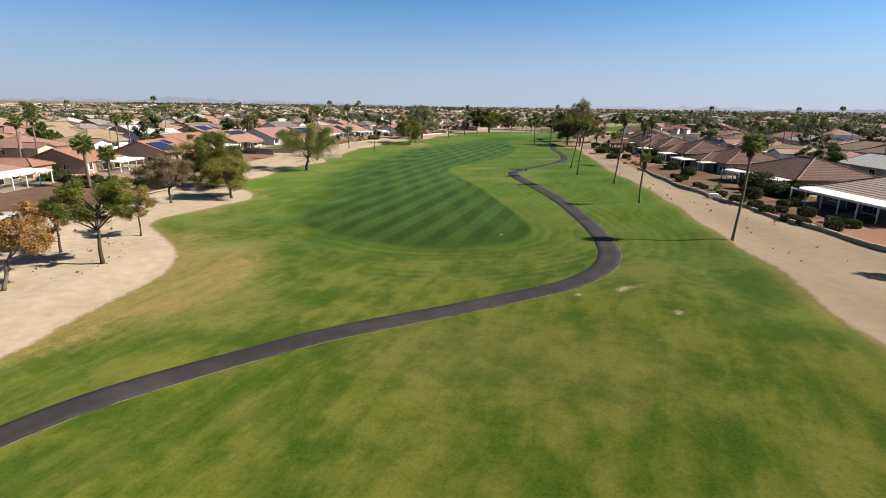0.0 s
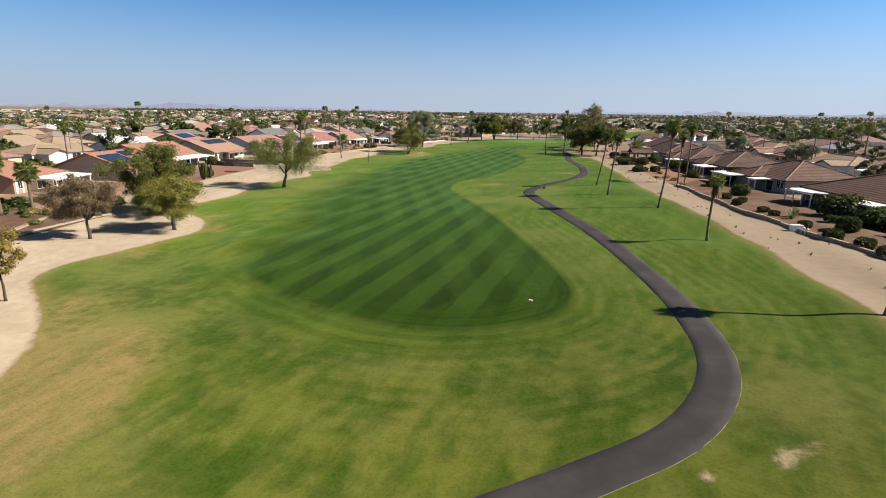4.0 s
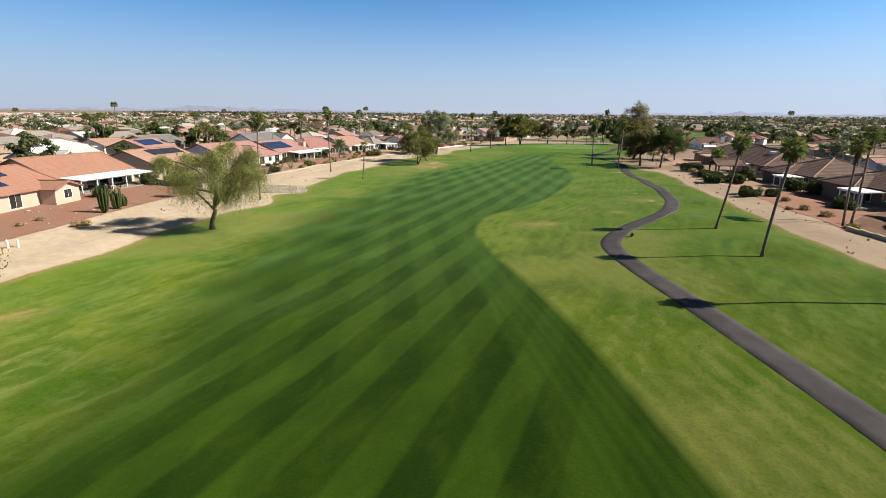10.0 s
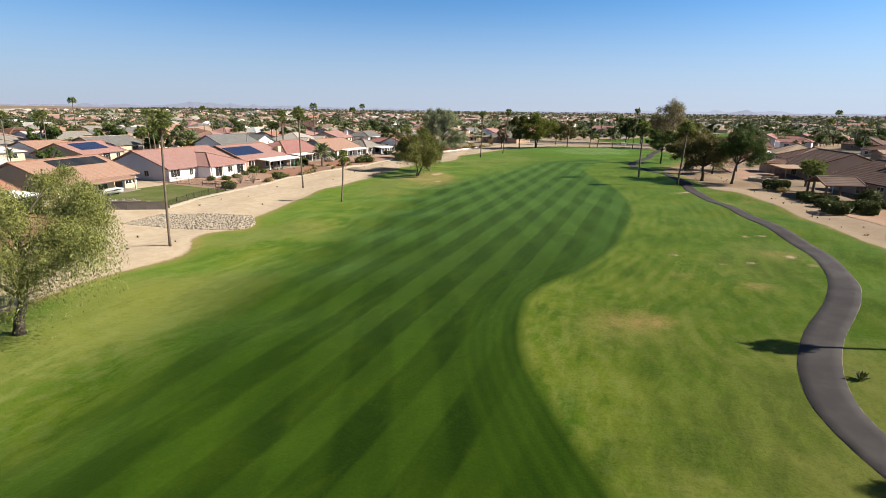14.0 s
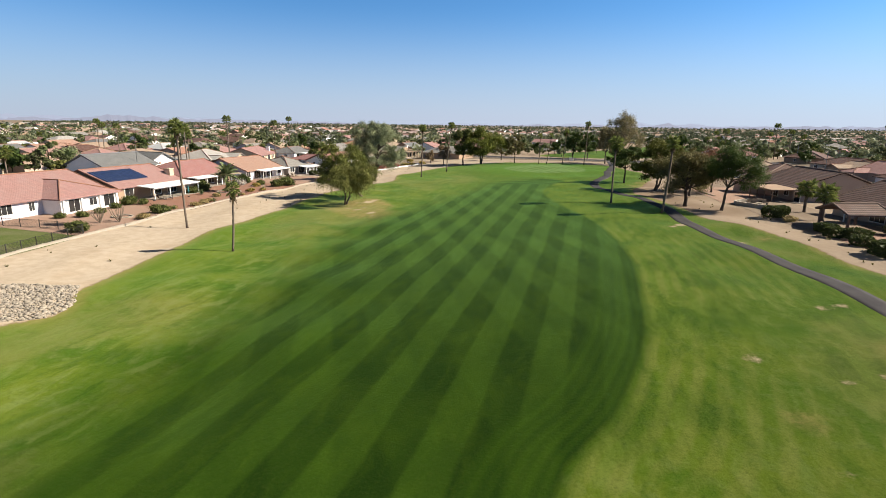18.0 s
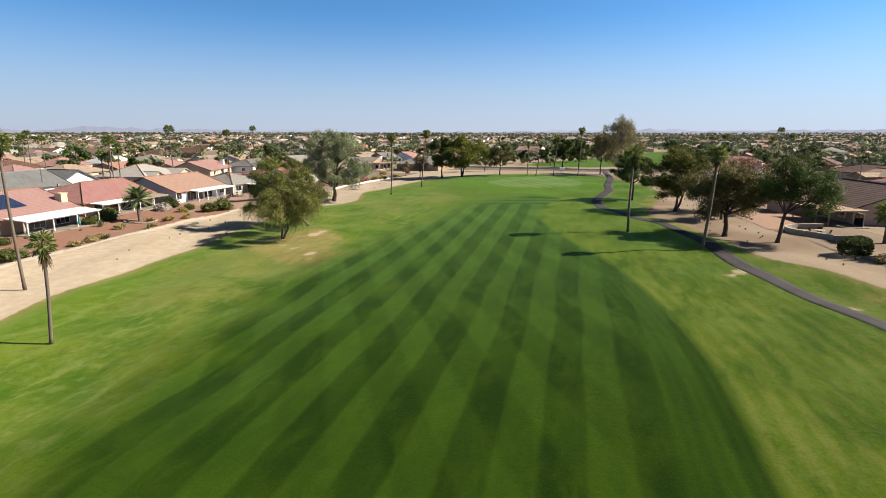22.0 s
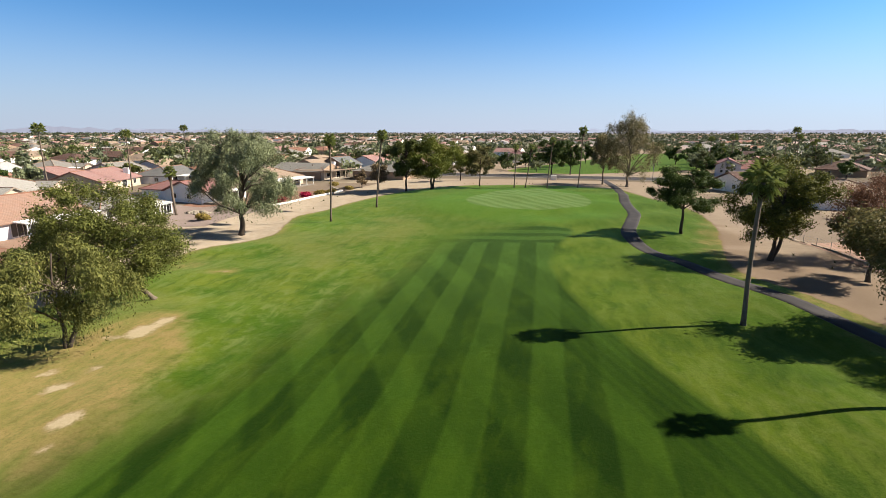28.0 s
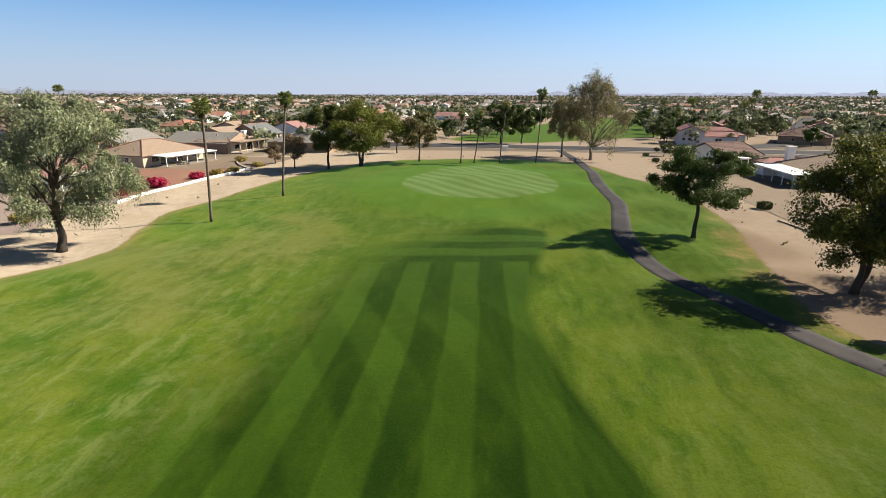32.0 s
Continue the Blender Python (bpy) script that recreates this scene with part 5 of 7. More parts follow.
wing(h, -22, -11.4, -6.5, 4, ST["white"], TL["red"], M_CAPRED, 2.7, 0.36, "x", (1, 0))
h = home("L11", -138, 337, -13, 21, 16, "beige", "tan", "beige house with a tan roof and white slatted patio cover", hips=(1, 1))
patio(h, -0.3, 4.6, -8, 9.5, 2.6, 6)
h = home("L12", -131.5, 365.5, -11, 17, 13, "beige", "tan", "beige house with columned patio and a chimney", hips=(1, 1), pitch=0.28, eave=3.1)
patio(h, -0.6, 2.8, -8, 8, 3.2, 6, TL["tan"], ST["cream"], 0.1)
chimney(h, -4.0, 3.5, 5.6, ST["white"])
h = home("L13", -136, 396, -10, 15, 14, "tan", "slate", "tan gabled house with a blue-grey roof", pitch=0.5)

RCAP = plain("brown_ridge_tile", (0.205, 0.140, 0.108), 0.8, 0.2)
h = home("R1", 32.5, 92.5, 21, 21, 15, "brown", "rose", "brown house with pale rose-grey hip roof and long white patio cover", "right", RCAP, hips=(1, 1))
patio(h, -0.8, 4.6, -10, 11.5, 2.65, 7, drop=0.1, rounded=True)
h = home("R2", 24.5, 119.5, 20, 21, 17, "brown", "brown", "brown house with a large brown hip roof and white awning", "right", RCAP, hips=(1, 1), windows=((-0.1, 3, 2.1), (0.3, 2.4, 2.1)))
patio(h, -0.4, 3.4, -9.8, -2.5, 2.6, 4, rounded=True), patio(h, -0.4, 2.6, 3.5, 9.5, 2.5, 3)
h = home("R3", 17.5, 147, 19, 19, 17, "grey", "brown", "grey-brown house with brown hip roof and glazed patio", "right", RCAP, hips=(1, 1), windows=((0.35, 1.0, 1.6), (0.42, 0.8, 1.6)))
wing(h, -9, 2.5, -7.5, 2.0, ST["grey"], TL["brown"], RCAP, 2.7, 0.36, "x", (0, 1))
patio(h, 1.8, 5.6, -9.3, -0.5, 2.6, 5, drop=0.1), patio(h, -0.3, 3.6, 2.2, 5.4, 2.5, 2, drop=0.1)
h = home("R4", 10.5, 170, 18, 19, 17, "brown", "umber", "brown house with a dark umber hip roof and white patio", "right", RCAP, hips=(1, 1))
wing(h, -9, 2.2, -7.5, 2.0, ST["brown"], TL["umber"], RCAP, 2.7, 0.36, "x", (0, 1))
patio(h, 1.5, 5.0, 2.2, 8.2, 2.55, 4, drop=0.1)
h = home("R5", 4.5, 193, 17, 18, 17, "brown", "umber", "brown house with a dark umber hip roof and small white awning", "right", RCAP, hips=(1, 1))
wing(h, -9, 2.2, -7.5, 2.0, ST["brown"], TL["umber"], RCAP, 2.7, 0.36, "x", (0, 1))
patio(h, 1.0, 4.6, 2.5, 8.0, 2.5, 3, drop=0.1)
h = home("R6", -0.5, 215, 15, 19, 18, "pink", "umber", "pinkish house with dark tile roof, skylights and tiled gazebo", "right", RCAP, hips=(0, 1))
wing(h, 3.6, 10.4, 2.0, 9.0, ST["brown"], TL["umber"], RCAP, 2.7, 0.36, "x", (0, 0), walls=False)
patio(h, -0.4, 4.0, -1.0, 2.2, 2.55, 2, drop=0.1)
for yy in (-2.5, -0.6):
    part("skylight", Shape().box(-7.2, -6.0, yy, yy + 1.2, 4.9, 5.65), M_WHITE, h)
h = home("R8", -4.5, 251, 8, 19, 19, "pink", "umber", "pinkish gabled house with umber tile roof and flat patio roof", "right", RCAP)
wing(h, -1, 5.0, -9.6, -3.0, ST["pink"], TL["brown"], RCAP, 2.6, 0.3, "x", (0, 1))
patio(h, -0.8, 5.5, 1.5, 12.5, 2.7, 4, None, ST["tan"], 0.15)
h = home("R8b", -1.5, 281, 2, 19, 17, "tan", "brown", "tan house with brown tile roof among garden shrubs", "right", RCAP, hips=(1, 1))
h = home("R9", 1.0, 313, -4, 19, 16, "white", "tan", "white house with pale tile hip roof and white patio cover", "right", RCAP, hips=(1, 1))
patio(h, -0.5, 4.6, -8.5, 8.5, 2.6, 5, drop=0.15)
wing(h, -6, 2.5, -14, -9, ST["white"], TL["red"], RCAP, 2.7, 0.36, "x", (0, 1))
chimney(h, -2.5, -9.2, 6.0, ST["white"])
h = home("R9b", 1.6, 335.0, -69, 11.5, 14, "white", "brown", "white house with a red-brown tile roof by the road", "left", RCAP)
patio(h, -0.4, 2.6, -5.5, -1, 2.6, 3, drop=0.1)
h = thing("house", "pale lavender gabled house with red tile roofs beyond the road", "house", Matrix.Translation((11.8, 396.5, gz(11.8, 396.5))) @ pose(0, 0, 0, 0, 0, -16), "houses along the course")
wing(h, -4.8, 4.8, 0, 21, ST["lavender"], TL["red"], RCAP, 4.4, 0.46, "y", (0, 0))
wing(h, 3, 15, 3, 11, ST["lavender"], TL["red"], RCAP, 3.0, 0.40, "x", (0, 0)), wing(h, 2, 19, 12, 25, ST["lavender"], TL["red"], RCAP, 3.2, 0.38, "x", (0, 1))
for wx in (-2.2, -0.4, 1.4):
    window(h, wx, 0.55, 1.6, 0.9, 0.9, "y", 0, -1)
window(h, 9, 3.55, 1.0, 2.0, 1.3, "y", 1, -1), window(h, -4.25, 9, 1.0, 1.8, 1.4, "x", 1, -1)
h = home("R11", 32, 452, -22, 22, 17, "pink", "red", "pinkish house with a red tile roof beyond the road", "right", RCAP, hips=(1, 0))
h = home("R12", 55, 490, -28, 20, 17, "white", "salmon", "white house with a salmon tile roof along a far street", "right", RCAP, hips=(0, 1))
h = home("R13", 84, 540, -30, 20, 17, "beige", "grey", "beige house with a pale grey roof along a far street", "right", RCAP)
h = home("R14", 66, 409, 150, 22, 17, "tan", "brown", "tan house with a broad brown tile roof by the street corner", "right", RCAP, hips=(1, 1))
h = home("R15", 97, 452, 149, 20, 16, "beige", "red", "beige house with a red tile roof across the street", "right", RCAP, hips=(0, 1))
h = home("R16", 124, 495, 149, 20, 16, "pink", "tan", "pinkish house with a tan tile roof across the street", "right", RCAP)
h = home("L14", -62, 494, 196, 26, 17, "white", "red", "white gabled house with a red tile roof beyond the road", "right", RCAP)
wing(h, -5, 5.5, -10, -3, ST["white"], TL["red"], M_CAPRED, 2.8, 0.4, "x", (0, 0))

# ---- houses across the back street ----
h = home("S1", -163, 153, 8, 18, 14, "white", "pale", "white house with a light blue-grey roof across the back street", cap=M_WHITE, eave=3.0)
wing(h, -9, 0.6, -7, 1, ST["white"], TL["pale"], M_WHITE, 3.0, 0.45, "x", (0, 0))
h = home("S2", -183.5, 196, 20, 19, 15, "cream", "salmon", "cream gabled house with a salmon roof and solar panels")
solar(h, -6.5, -2.4, -6, 5, 0, EAVE, 0.38, 2, 6)
h = home("S3", -170, 236.5, 0, 19, 15, "white", "slate", "white house with a grey roof and a white cross gable", cap=M_METAL, eave=3.3, pitch=0.45)
wing(h, -13, -2.6, 8.5, 20, ST["white"], TL["slate"], M_METAL, 3.5, 0.5, "x", (0, 0))
window(h, -3.15, 14.2, 1.2, 1.6, 1.2)
h = home("S4", -176.5, 285, 8, 21, 17, "beige", "white", "beige house with a pale hip roof and an arched gable", hips=(1, 1))
wing(h, -8, 2.5, 3, 11, ST["cream"], TL["white"], M_CAP, 2.75, 0.42, "x", (0, 0)), wing(h, -8, 1.8, -9, -3, ST["cream"], TL["white"], M_CAP, 2.75, 0.42, "x", (0, 0))
h = home("S5", -179.5, 317.5, 19, 26, 16, "cream", "salmon", "cream house with a red-salmon tile roof and chimney")
chimney(h, -3.0, 9.5, 5.4, ST["white"])


# ---- trees on the course ----
tree("leafy_tree", -49.1, 35.6, 8.3, 3.3, "bright", "green leafy tree with a forked crown on bare sand", 21, trunk=0.2, fork=0.42, clumps=54, count=44000, size=0.07, style="vee")
tree("leafy_tree", -57.6, 37.3, 6.6, 2.6, "orange", "thin tree with orange-brown leaves on bare sand", 22, trunk=0.14, fork=0.4, clumps=18, count=11000, size=0.085)
tree("leafy_tree", -56.1, 46.1, 5.8, 2.2, "gold", "small sparse tree with yellowing leaves on bare sand", 23, trunk=0.11, fork=0.38, clumps=14, count=6500, size=0.085)
tree("leafy_tree", -50.8, 27.5, 7.8, 3.3, "orange", "leaning tree with orange-brown leaves on bare sand", 24, trunk=0.18, fork=0.36, clumps=22, count=13000, size=0.085, lean=(1.6, 1.6), bark=M_PALEBARK)
tree("leafy_tree", -70.7, 64.4, 8.0, 3.6, "brown", "brown-leaved round tree on the sand", 25, trunk=0.2, fork=0.3, clumps=57, count=46000, size=0.074)
tree("pine_tree", -77.0, 80.6, 11.4, 5.7, "dark", "dense dark green tree on the sand", 26, trunk=0.32, fork=0.10, clumps=84, count=72000, size=0.096)
tree("leafy_tree", -66.0, 73.0, 7.2, 4.2, "yellow", "yellow-green bushy tree at the sand edge", 27, trunk=0.24, fork=0.34, clumps=60, count=52000, size=0.085)
tree("willow_tree", -77.3, 112.6, 11.7, 9.2, "willow", "drooping pale green willow-like tree at the fairway edge", 28, trunk=0.36, fork=0.24, clumps=36, count=120000, size=0.066, style="weep", lean=(0.6, 1.0), hang=0.40, veil=0.76)
tree("willow_tree", -93.4, 214.3, 9.0, 7.4, "weeping", "drooping olive-yellow tree in the dry grass", 29, trunk=0.2, fork=0.24, clumps=36, count=46000, size=0.09, style="weep", stems=2, hang=0.36)
tree("leafy_tree", -95, 226.2, 12.0, 5.9, "dark", "leaning dense green tree behind the willow", 30, trunk=0.25, fork=0.16, clumps=72, count=84000, size=0.088, lean=(-5.0, -2.2), bark=M_PALEBARK)
tree("olive_tree", -106.1, 260, 17.8, 8.8, "olive", "large grey-green tree with hanging branches on the sand", 131, trunk=0.48, fork=0.20, clumps=93, count=104000, size=0.112, style="weep", lean=(1.3, 0.3), hang=0.17, veil=0.36)
tree("leafy_tree", -87.8, 327.5, 15.2, 8.2, "bright", "large round yellow-green tree behind the green", 32, trunk=0.34, fork=0.22, clumps=84, count=42000, size=0.16, stems=2)
tree("leafy_tree", -94.3, 324, 15.8, 5.5, "green", "tall dark green tree behind the green", 33, trunk=0.3, fork=0.24, clumps=44, count=21000, size=0.198)
tree("leafy_tree", -83.9, 356, 10.6, 3.8, "mixed", "small dark tree by the road", 34, trunk=0.2, clumps=26, count=8400, size=0.185)
tree("leafy_tree", -74.7, 333.5, 11.8, 4.6, "mixed", "tree with browning green leaves behind the green", 35, trunk=0.22, fork=0.28, clumps=34, count=13650, size=0.178)
tree("leafy_tree", -103.4, 327.2, 8.8, 3.6, "brown", "small brown-leaved tree on the sand", 36, trunk=0.16, fork=0.28, clumps=26, count=6720, size=0.158)
tree("leafy_tree", -111.8, 336.4, 5.6, 2.6, "brown", "small brown bushy tree on the sand", 37, trunk=0.14, clumps=18, count=4620, size=0.158)
tree("eucalyptus_tree", -32.2, 343.5, 23.0, 10.4, "tall", "tall thin-crowned eucalyptus at the end of the path", 38, trunk=0.42, fork=0.14, clumps=80, count=27000, size=0.15, style="tall", bark=M_PALEBARK)
tree("eucalyptus_tree", -38.5, 350, 15.5, 5.0, "tall", "smaller eucalyptus behind the tall one", 39, trunk=0.28, fork=0.3, clumps=40, count=15750, size=0.185, style="tall", bark=M_PALEBARK)
tree("pine_tree", -53.4, 395, 15.0, 5.6, "pine", "dark round pine beyond the road", 40, trunk=0.3, clumps=40, count=14700, size=0.211)
tree("pine_tree", -46, 397, 13.0, 5.2, "pine", "dark pine beyond the road", 41, trunk=0.3, clumps=36, count=12600, size=0.211)
tree("pine_tree", -35.5, 266, 10.6, 5.0, "pine", "dark green pine beside the cart path", 42, trunk=0.24, fork=0.36, clumps=60, count=42000, size=0.075, style="pine")
tree("leafy_tree", -29.5, 248.9, 11.8, 6.2, "oak", "dark broad tree on bare sand by the path", 43, trunk=0.27, fork=0.22, clumps=78, count=50000, size=0.112, lean=(1.2, 0.4), stems=2)
tree("leafy_tree", -26.5, 225.5, 11.2, 6.0, "mixed", "broad tree with brownish green foliage on the sand", 44, trunk=0.36, fork=0.3, clumps=75, count=40000, size=0.115)
tree("pine_tree", -21, 221, 11.8, 5.2, "pine", "dark pine with a leaning trunk on the sand", 45, trunk=0.26, fork=0.36, clumps=75, count=56000, size=0.08, lean=(1.4, -0.6))
tree("leafy_tree", -16.6, 252, 11.4, 5.2, "russet", "half-bare russet-brown tree on the sand", 46, trunk=0.22, fork=0.2, clumps=54, count=26000, size=0.088)
tree("leafy_tree", -23.2, 241, 7.8, 4.2, "mixed", "brownish tree shading the sand", 47, trunk=0.24, fork=0.26, clumps=32, count=13650, size=0.145)

PALMS = [(11.6, 65.6, 11.4, 0.4, -0.2, "fan", 0.5), (1.6, 86.4, 7.6, 0.2, 0, "small", 0.9), (-3.1, 108, 13.1, 1.0, -0.2, "fan", 0.5), (-11.4, 120, 11.5, 1.2, 0, "fan", 0.4), (-14.4, 134, 11.4, 1.5, 0, "fan", 0.4),
         (2.0, 144.6, 11.2, 0.1, 0, "fan", 1.6), (3.4, 146.4, 12.6, 0.4, 0.2, "fan", 1.2), (-40.2, 225.6, 12.3, 0.1, 0, "fan", 0.5), (-32, 214.3, 12.8, 0.6, -0.2, "fan", 0.4), (-88.5, 135, 15.0, 0.4, 0.4, "fan", 0.6),
         (-88.5, 171.5, 8.6, 0.4, 0.3, "small", 0.8), (-105, 182.4, 15.9, -0.2, 0, "fan", 0.6), (-96, 274, 15.7, 0.4, 0.2, "fan", 0.5), (-92.4, 291, 16.2, 1.5, 0.5, "fan", 0.5), (-64.6, 331, 11.8, 0.2, 0, "small", 0.4),
         (-131.8, 277.5, 9.6, -0.5, 0, "fan", 0.8), (-61.5, 331, 11.8, 1.4, 0, "small", 0.4), (-55.4, 333, 14.0, 1.2, 0, "small", 0.4), (-47, 332, 16.2, 0.7, 0, "fan", 0.5), ]
STOUT = {-131.8: 0.24, -40.2: 0.175, -32: 0.19, -88.5: 0.13, -105: 0.15, -96: 0.17, -92.4: 0.17}
for n, (px, py, ph, lx, ly, kd, sk) in enumerate(PALMS):
    if ph > 0:
        palm("fan_palm", px, py, ph - 0.7, "tall slender fan palm with a small green head" if ph > 9 else "short fan palm with a bright green head", 60 + n, (lx, ly), 34 if kd == "fan" else 28, STOUT.get(px, 0.14), kd, sk, 0.12 * (-1) ** n, "palms on the course", 1.02 if px == -40.2 else 0.78 if px > -20 else 0.84)
palm("fan_palm", 35.6, 59.6, 10.6, "tall fan palm in a gravel garden", 95, (0.2, 0), 34, 0.15, "fan", 0.5, group="palms by the houses", scale=0.85)
palm("fan_palm", -94.5, 68.5, 8.0, "stout fan palm with a dense green head beside a house", 90, (-0.3, 0), 46, 0.26, "fan", 1.0, group="palms by the houses", scale=1.25)
palm("fan_palm", -95.5, 73.5, 5.8, "fan palm with a dense green head beside a house", 91, (0, 0), 42, 0.2, "fan", 0.7, group="palms by the houses", scale=1.15)
palm("date_palm", -127.8, 222, 4.0, "short bushy feather palm in a gravel garden", 92, (0, 0), 48, 0.28, "feather", 0.4, group="palms by the houses", scale=1.25)
palm("fan_palm", -7.5, 214, 4.4, "short dense fan palm in a patio garden", 93, (0, 0), 30, 0.25, "fan", 0.4, group="palms by the houses", scale=1.2)
palm("fan_palm", -6.5, 224.5, 4.2, "short dense fan palm in a patio garden", 94, (0, 0), 30, 0.25, "fan", 0.4, group="palms by the houses", scale=1.2)

for n, (px, py, ph) in enumerate(((-132.4, 80.6, 10.6), (-131, 83.6, 11.4), (-130.5, 104, 11.0), (-132.5, 109.5, 10.8), (-187.4, 271.3, 9.2), (-185.1, 271.9, 8.6), (-182.6, 272.8, 11.4), (-157, 190.5, 10.4), (-156, 186, 9.4), (-158.5, 194.5, 9.0))):
    palm("fan_palm", px, py, ph, "fan palm with a bushy head behind the houses", 140 + n, (0.3 * (-1) ** n, 0.2), 30, 0.16, "fan", 0.8, 0.1, "palms by the houses", 1.0)
palm("date_palm", -203, 244.5, 4.6, "feather palm between houses", 150, (0, 0), 34, 0.28, "feather", 0.4, group="palms by the houses", scale=1.1)


# ---- garden edges ----
def low_wall(name, points, height, half, material, label, step=2.4):
    """A low block wall along a garden edge, built of separate lengths with caps."""
    line = spline(points, step)
    ob = thing(name, label, "garden wall", kind="structure")
    for (ax, ay), (bx, by) in zip(line, line[1:]):
        L = math.hypot(bx - ax, by - ay)
        m = Matrix.Translation((ax, ay, gz(ax, ay))) @ pose(0, 0, 0, 0, 0, math.degrees(math.atan2(by - ay, bx - ax)))
        s = Shape().box(0, L - 0.02, -half, half, -0.4, height).box(0, L - 0.02, -half - 0.04, half + 0.04, height + 0.002, height + 0.06)
        o = part("wall_length", s, material, ob)
        o.matrix_basis = m
    return ob


low_wall("garden_wall", [(-109.5, 153), (-113, 166), (-114.5, 180), (-117, 193), (-118.3, 208), (-119, 226), (-119.5, 245), (-119, 262)], 0.30, 0.14, M_CURB, "low cream block kerb wall between gravel gardens and sand")
low_wall("garden_wall", [(-118.6, 286.5), (-118, 296), (-116.2, 311), (-114, 326)], 0.42, 0.15, M_WHITE, "low white wall between a garden and the sand")
low_wall("garden_wall", [(33, 52), (26, 68), (20.5, 82), (15.5, 94), (11, 107), (8, 116), (4.8, 128), (1.6, 141.5)], 0.42, 0.16, M_BLOCK, "low tan block wall between gardens and sand")
low_wall("garden_wall", [(-109, 152), (-116, 147.5), (-124, 145)], 1.3, 0.12, M_GREYBLOCK, "grey block garden wall beside a lawn")
low_wall("garden_wall", [(-110, 142.5), (-118, 140), (-128, 143)], 1.2, 0.12, M_GREYBLOCK, "grey block garden wall")


def yard(points, kind, label, lift=0.05):
    """A gravel or grass garden laid on the ground."""
    pts = np.array(points, float)
    n, m = 12, 12
    v = np.empty((n + 1, m + 1, 3))
    for i in range(n + 1):
        for j in range(m + 1):
            a, b = i / n, j / m
            xy = (1 - a) * (1 - b) * pts[0] + a * (1 - b) * pts[1] + a * b * pts[2] + (1 - a) * b * pts[3]
            v[i, j] = (*xy, gz(*xy) + lift)
    q = np.arange((n + 1) * (m + 1)).reshape(n + 1, m + 1)
    f = np.stack([q[:-1, :-1], q[1:, :-1], q[1:, 1:], q[:-1, 1:]], -1).reshape(-1, 4)
    s = quad_mesh("garden", v.reshape(-1, 3), f, kind)
    if s.polygons[0].normal.z < 0:
        s.flip_normals()
    tagged(new("garden", s), label, "garden", kind="structure")


G = GRAVEL
yard([(-77, 54.8), (-81.6, 76.2), (-112, 69.6), (-96, 40)], G["brown"], "brown gravel garden with shrubs behind an iron fence")
yard([(-63.6, 28), (-72.4, 53.4), (-96, 39.8), (-84, 20)], G["tan"], "tan gravel garden behind an iron fence")
yard([(-91, 76), (-96, 97), (-116, 97), (-112, 70)], G["pink"], "pinkish gravel garden behind a house")
yard([(-94, 95.5), (-103, 122), (-120, 122), (-112, 95.5)], G["red"], "red gravel garden behind a house")
yard([(-103, 122.2), (-107, 141), (-128, 142), (-124, 122.2)], G["red"], "red gravel garden behind a house")
yard([(-109.8, 152.5), (-113.8, 172), (-131, 172), (-131, 150)], M_LAWN, "small fenced lawn behind a house")
yard([(-113.9, 172.2), (-117.3, 197), (-137, 197), (-137, 172.2)], G["pink"], "pinkish gravel garden with clipped bushes")
yard([(-117.3, 197.2), (-118.9, 220), (-139, 220), (-139, 197.2)], G["red"], "reddish gravel garden with desert shrubs")
yard([(-118.9, 220.2), (-119.4, 243), (-143, 243), (-143, 220.2)], G["red"], "reddish gravel garden with palms and shrubs")
yard([(-119.4, 243.2), (-119, 264), (-140, 264), (-140, 243.2)], G["pink"], "pinkish gravel garden")
yard([(-117, 266), (-119, 290), (-142, 290), (-142, 266)], G["mauve"], "mauve-grey gravel garden")
yard([(-118.4, 290.2), (-114.5, 326), (-140, 326), (-140, 290.2)], G["red"], "red gravel garden inside a white wall")
yard([(-114, 326.2), (-110, 350), (-138, 350), (-138, 326.2)], G["tan"], "tan gravel garden with low shrubs")
yard([(32.7, 53), (20.7, 82.4), (36, 92), (55, 60)], G["red"], "red gravel garden with clipped bushes")
yard([(20.5, 82.6), (10.8, 107.6), (28, 116), (36.5, 92.2)], G["brown"], "brown gravel garden with clipped bushes")
yard([(10.7, 107.8), (4.6, 129), (20, 139), (28, 116.2)], G["brown"], "brown gravel garden with low plants")
yard([(4.5, 129.2), (1.2, 143), (12, 162), (20, 139.2)], G["brown"], "brown gravel garden with low plants")
yard([(1.1, 143.2), (-6, 172), (5, 184), (12, 162.2)], G["red"], "red gravel garden with dry shrubs")
yard([(-6, 172.2), (-12.5, 200), (0, 206), (5, 184.2)], G["pink"], "pinkish gravel garden with dark bushes")
yard([(-12.6, 200.2), (-18, 232), (-4, 240), (0, 206.2)], G["tan"], "tan gravel garden with rounded shrubs")
yard([(-18.2, 233), (-21, 262), (-4, 268), (-4, 240.2)], G["pink"], "pinkish gravel garden behind a low round wall")
yard([(-20.8, 262.2), (-16, 330), (0, 330), (-3, 268.2)], G["tan"], "tan gravel garden with dark bushes")


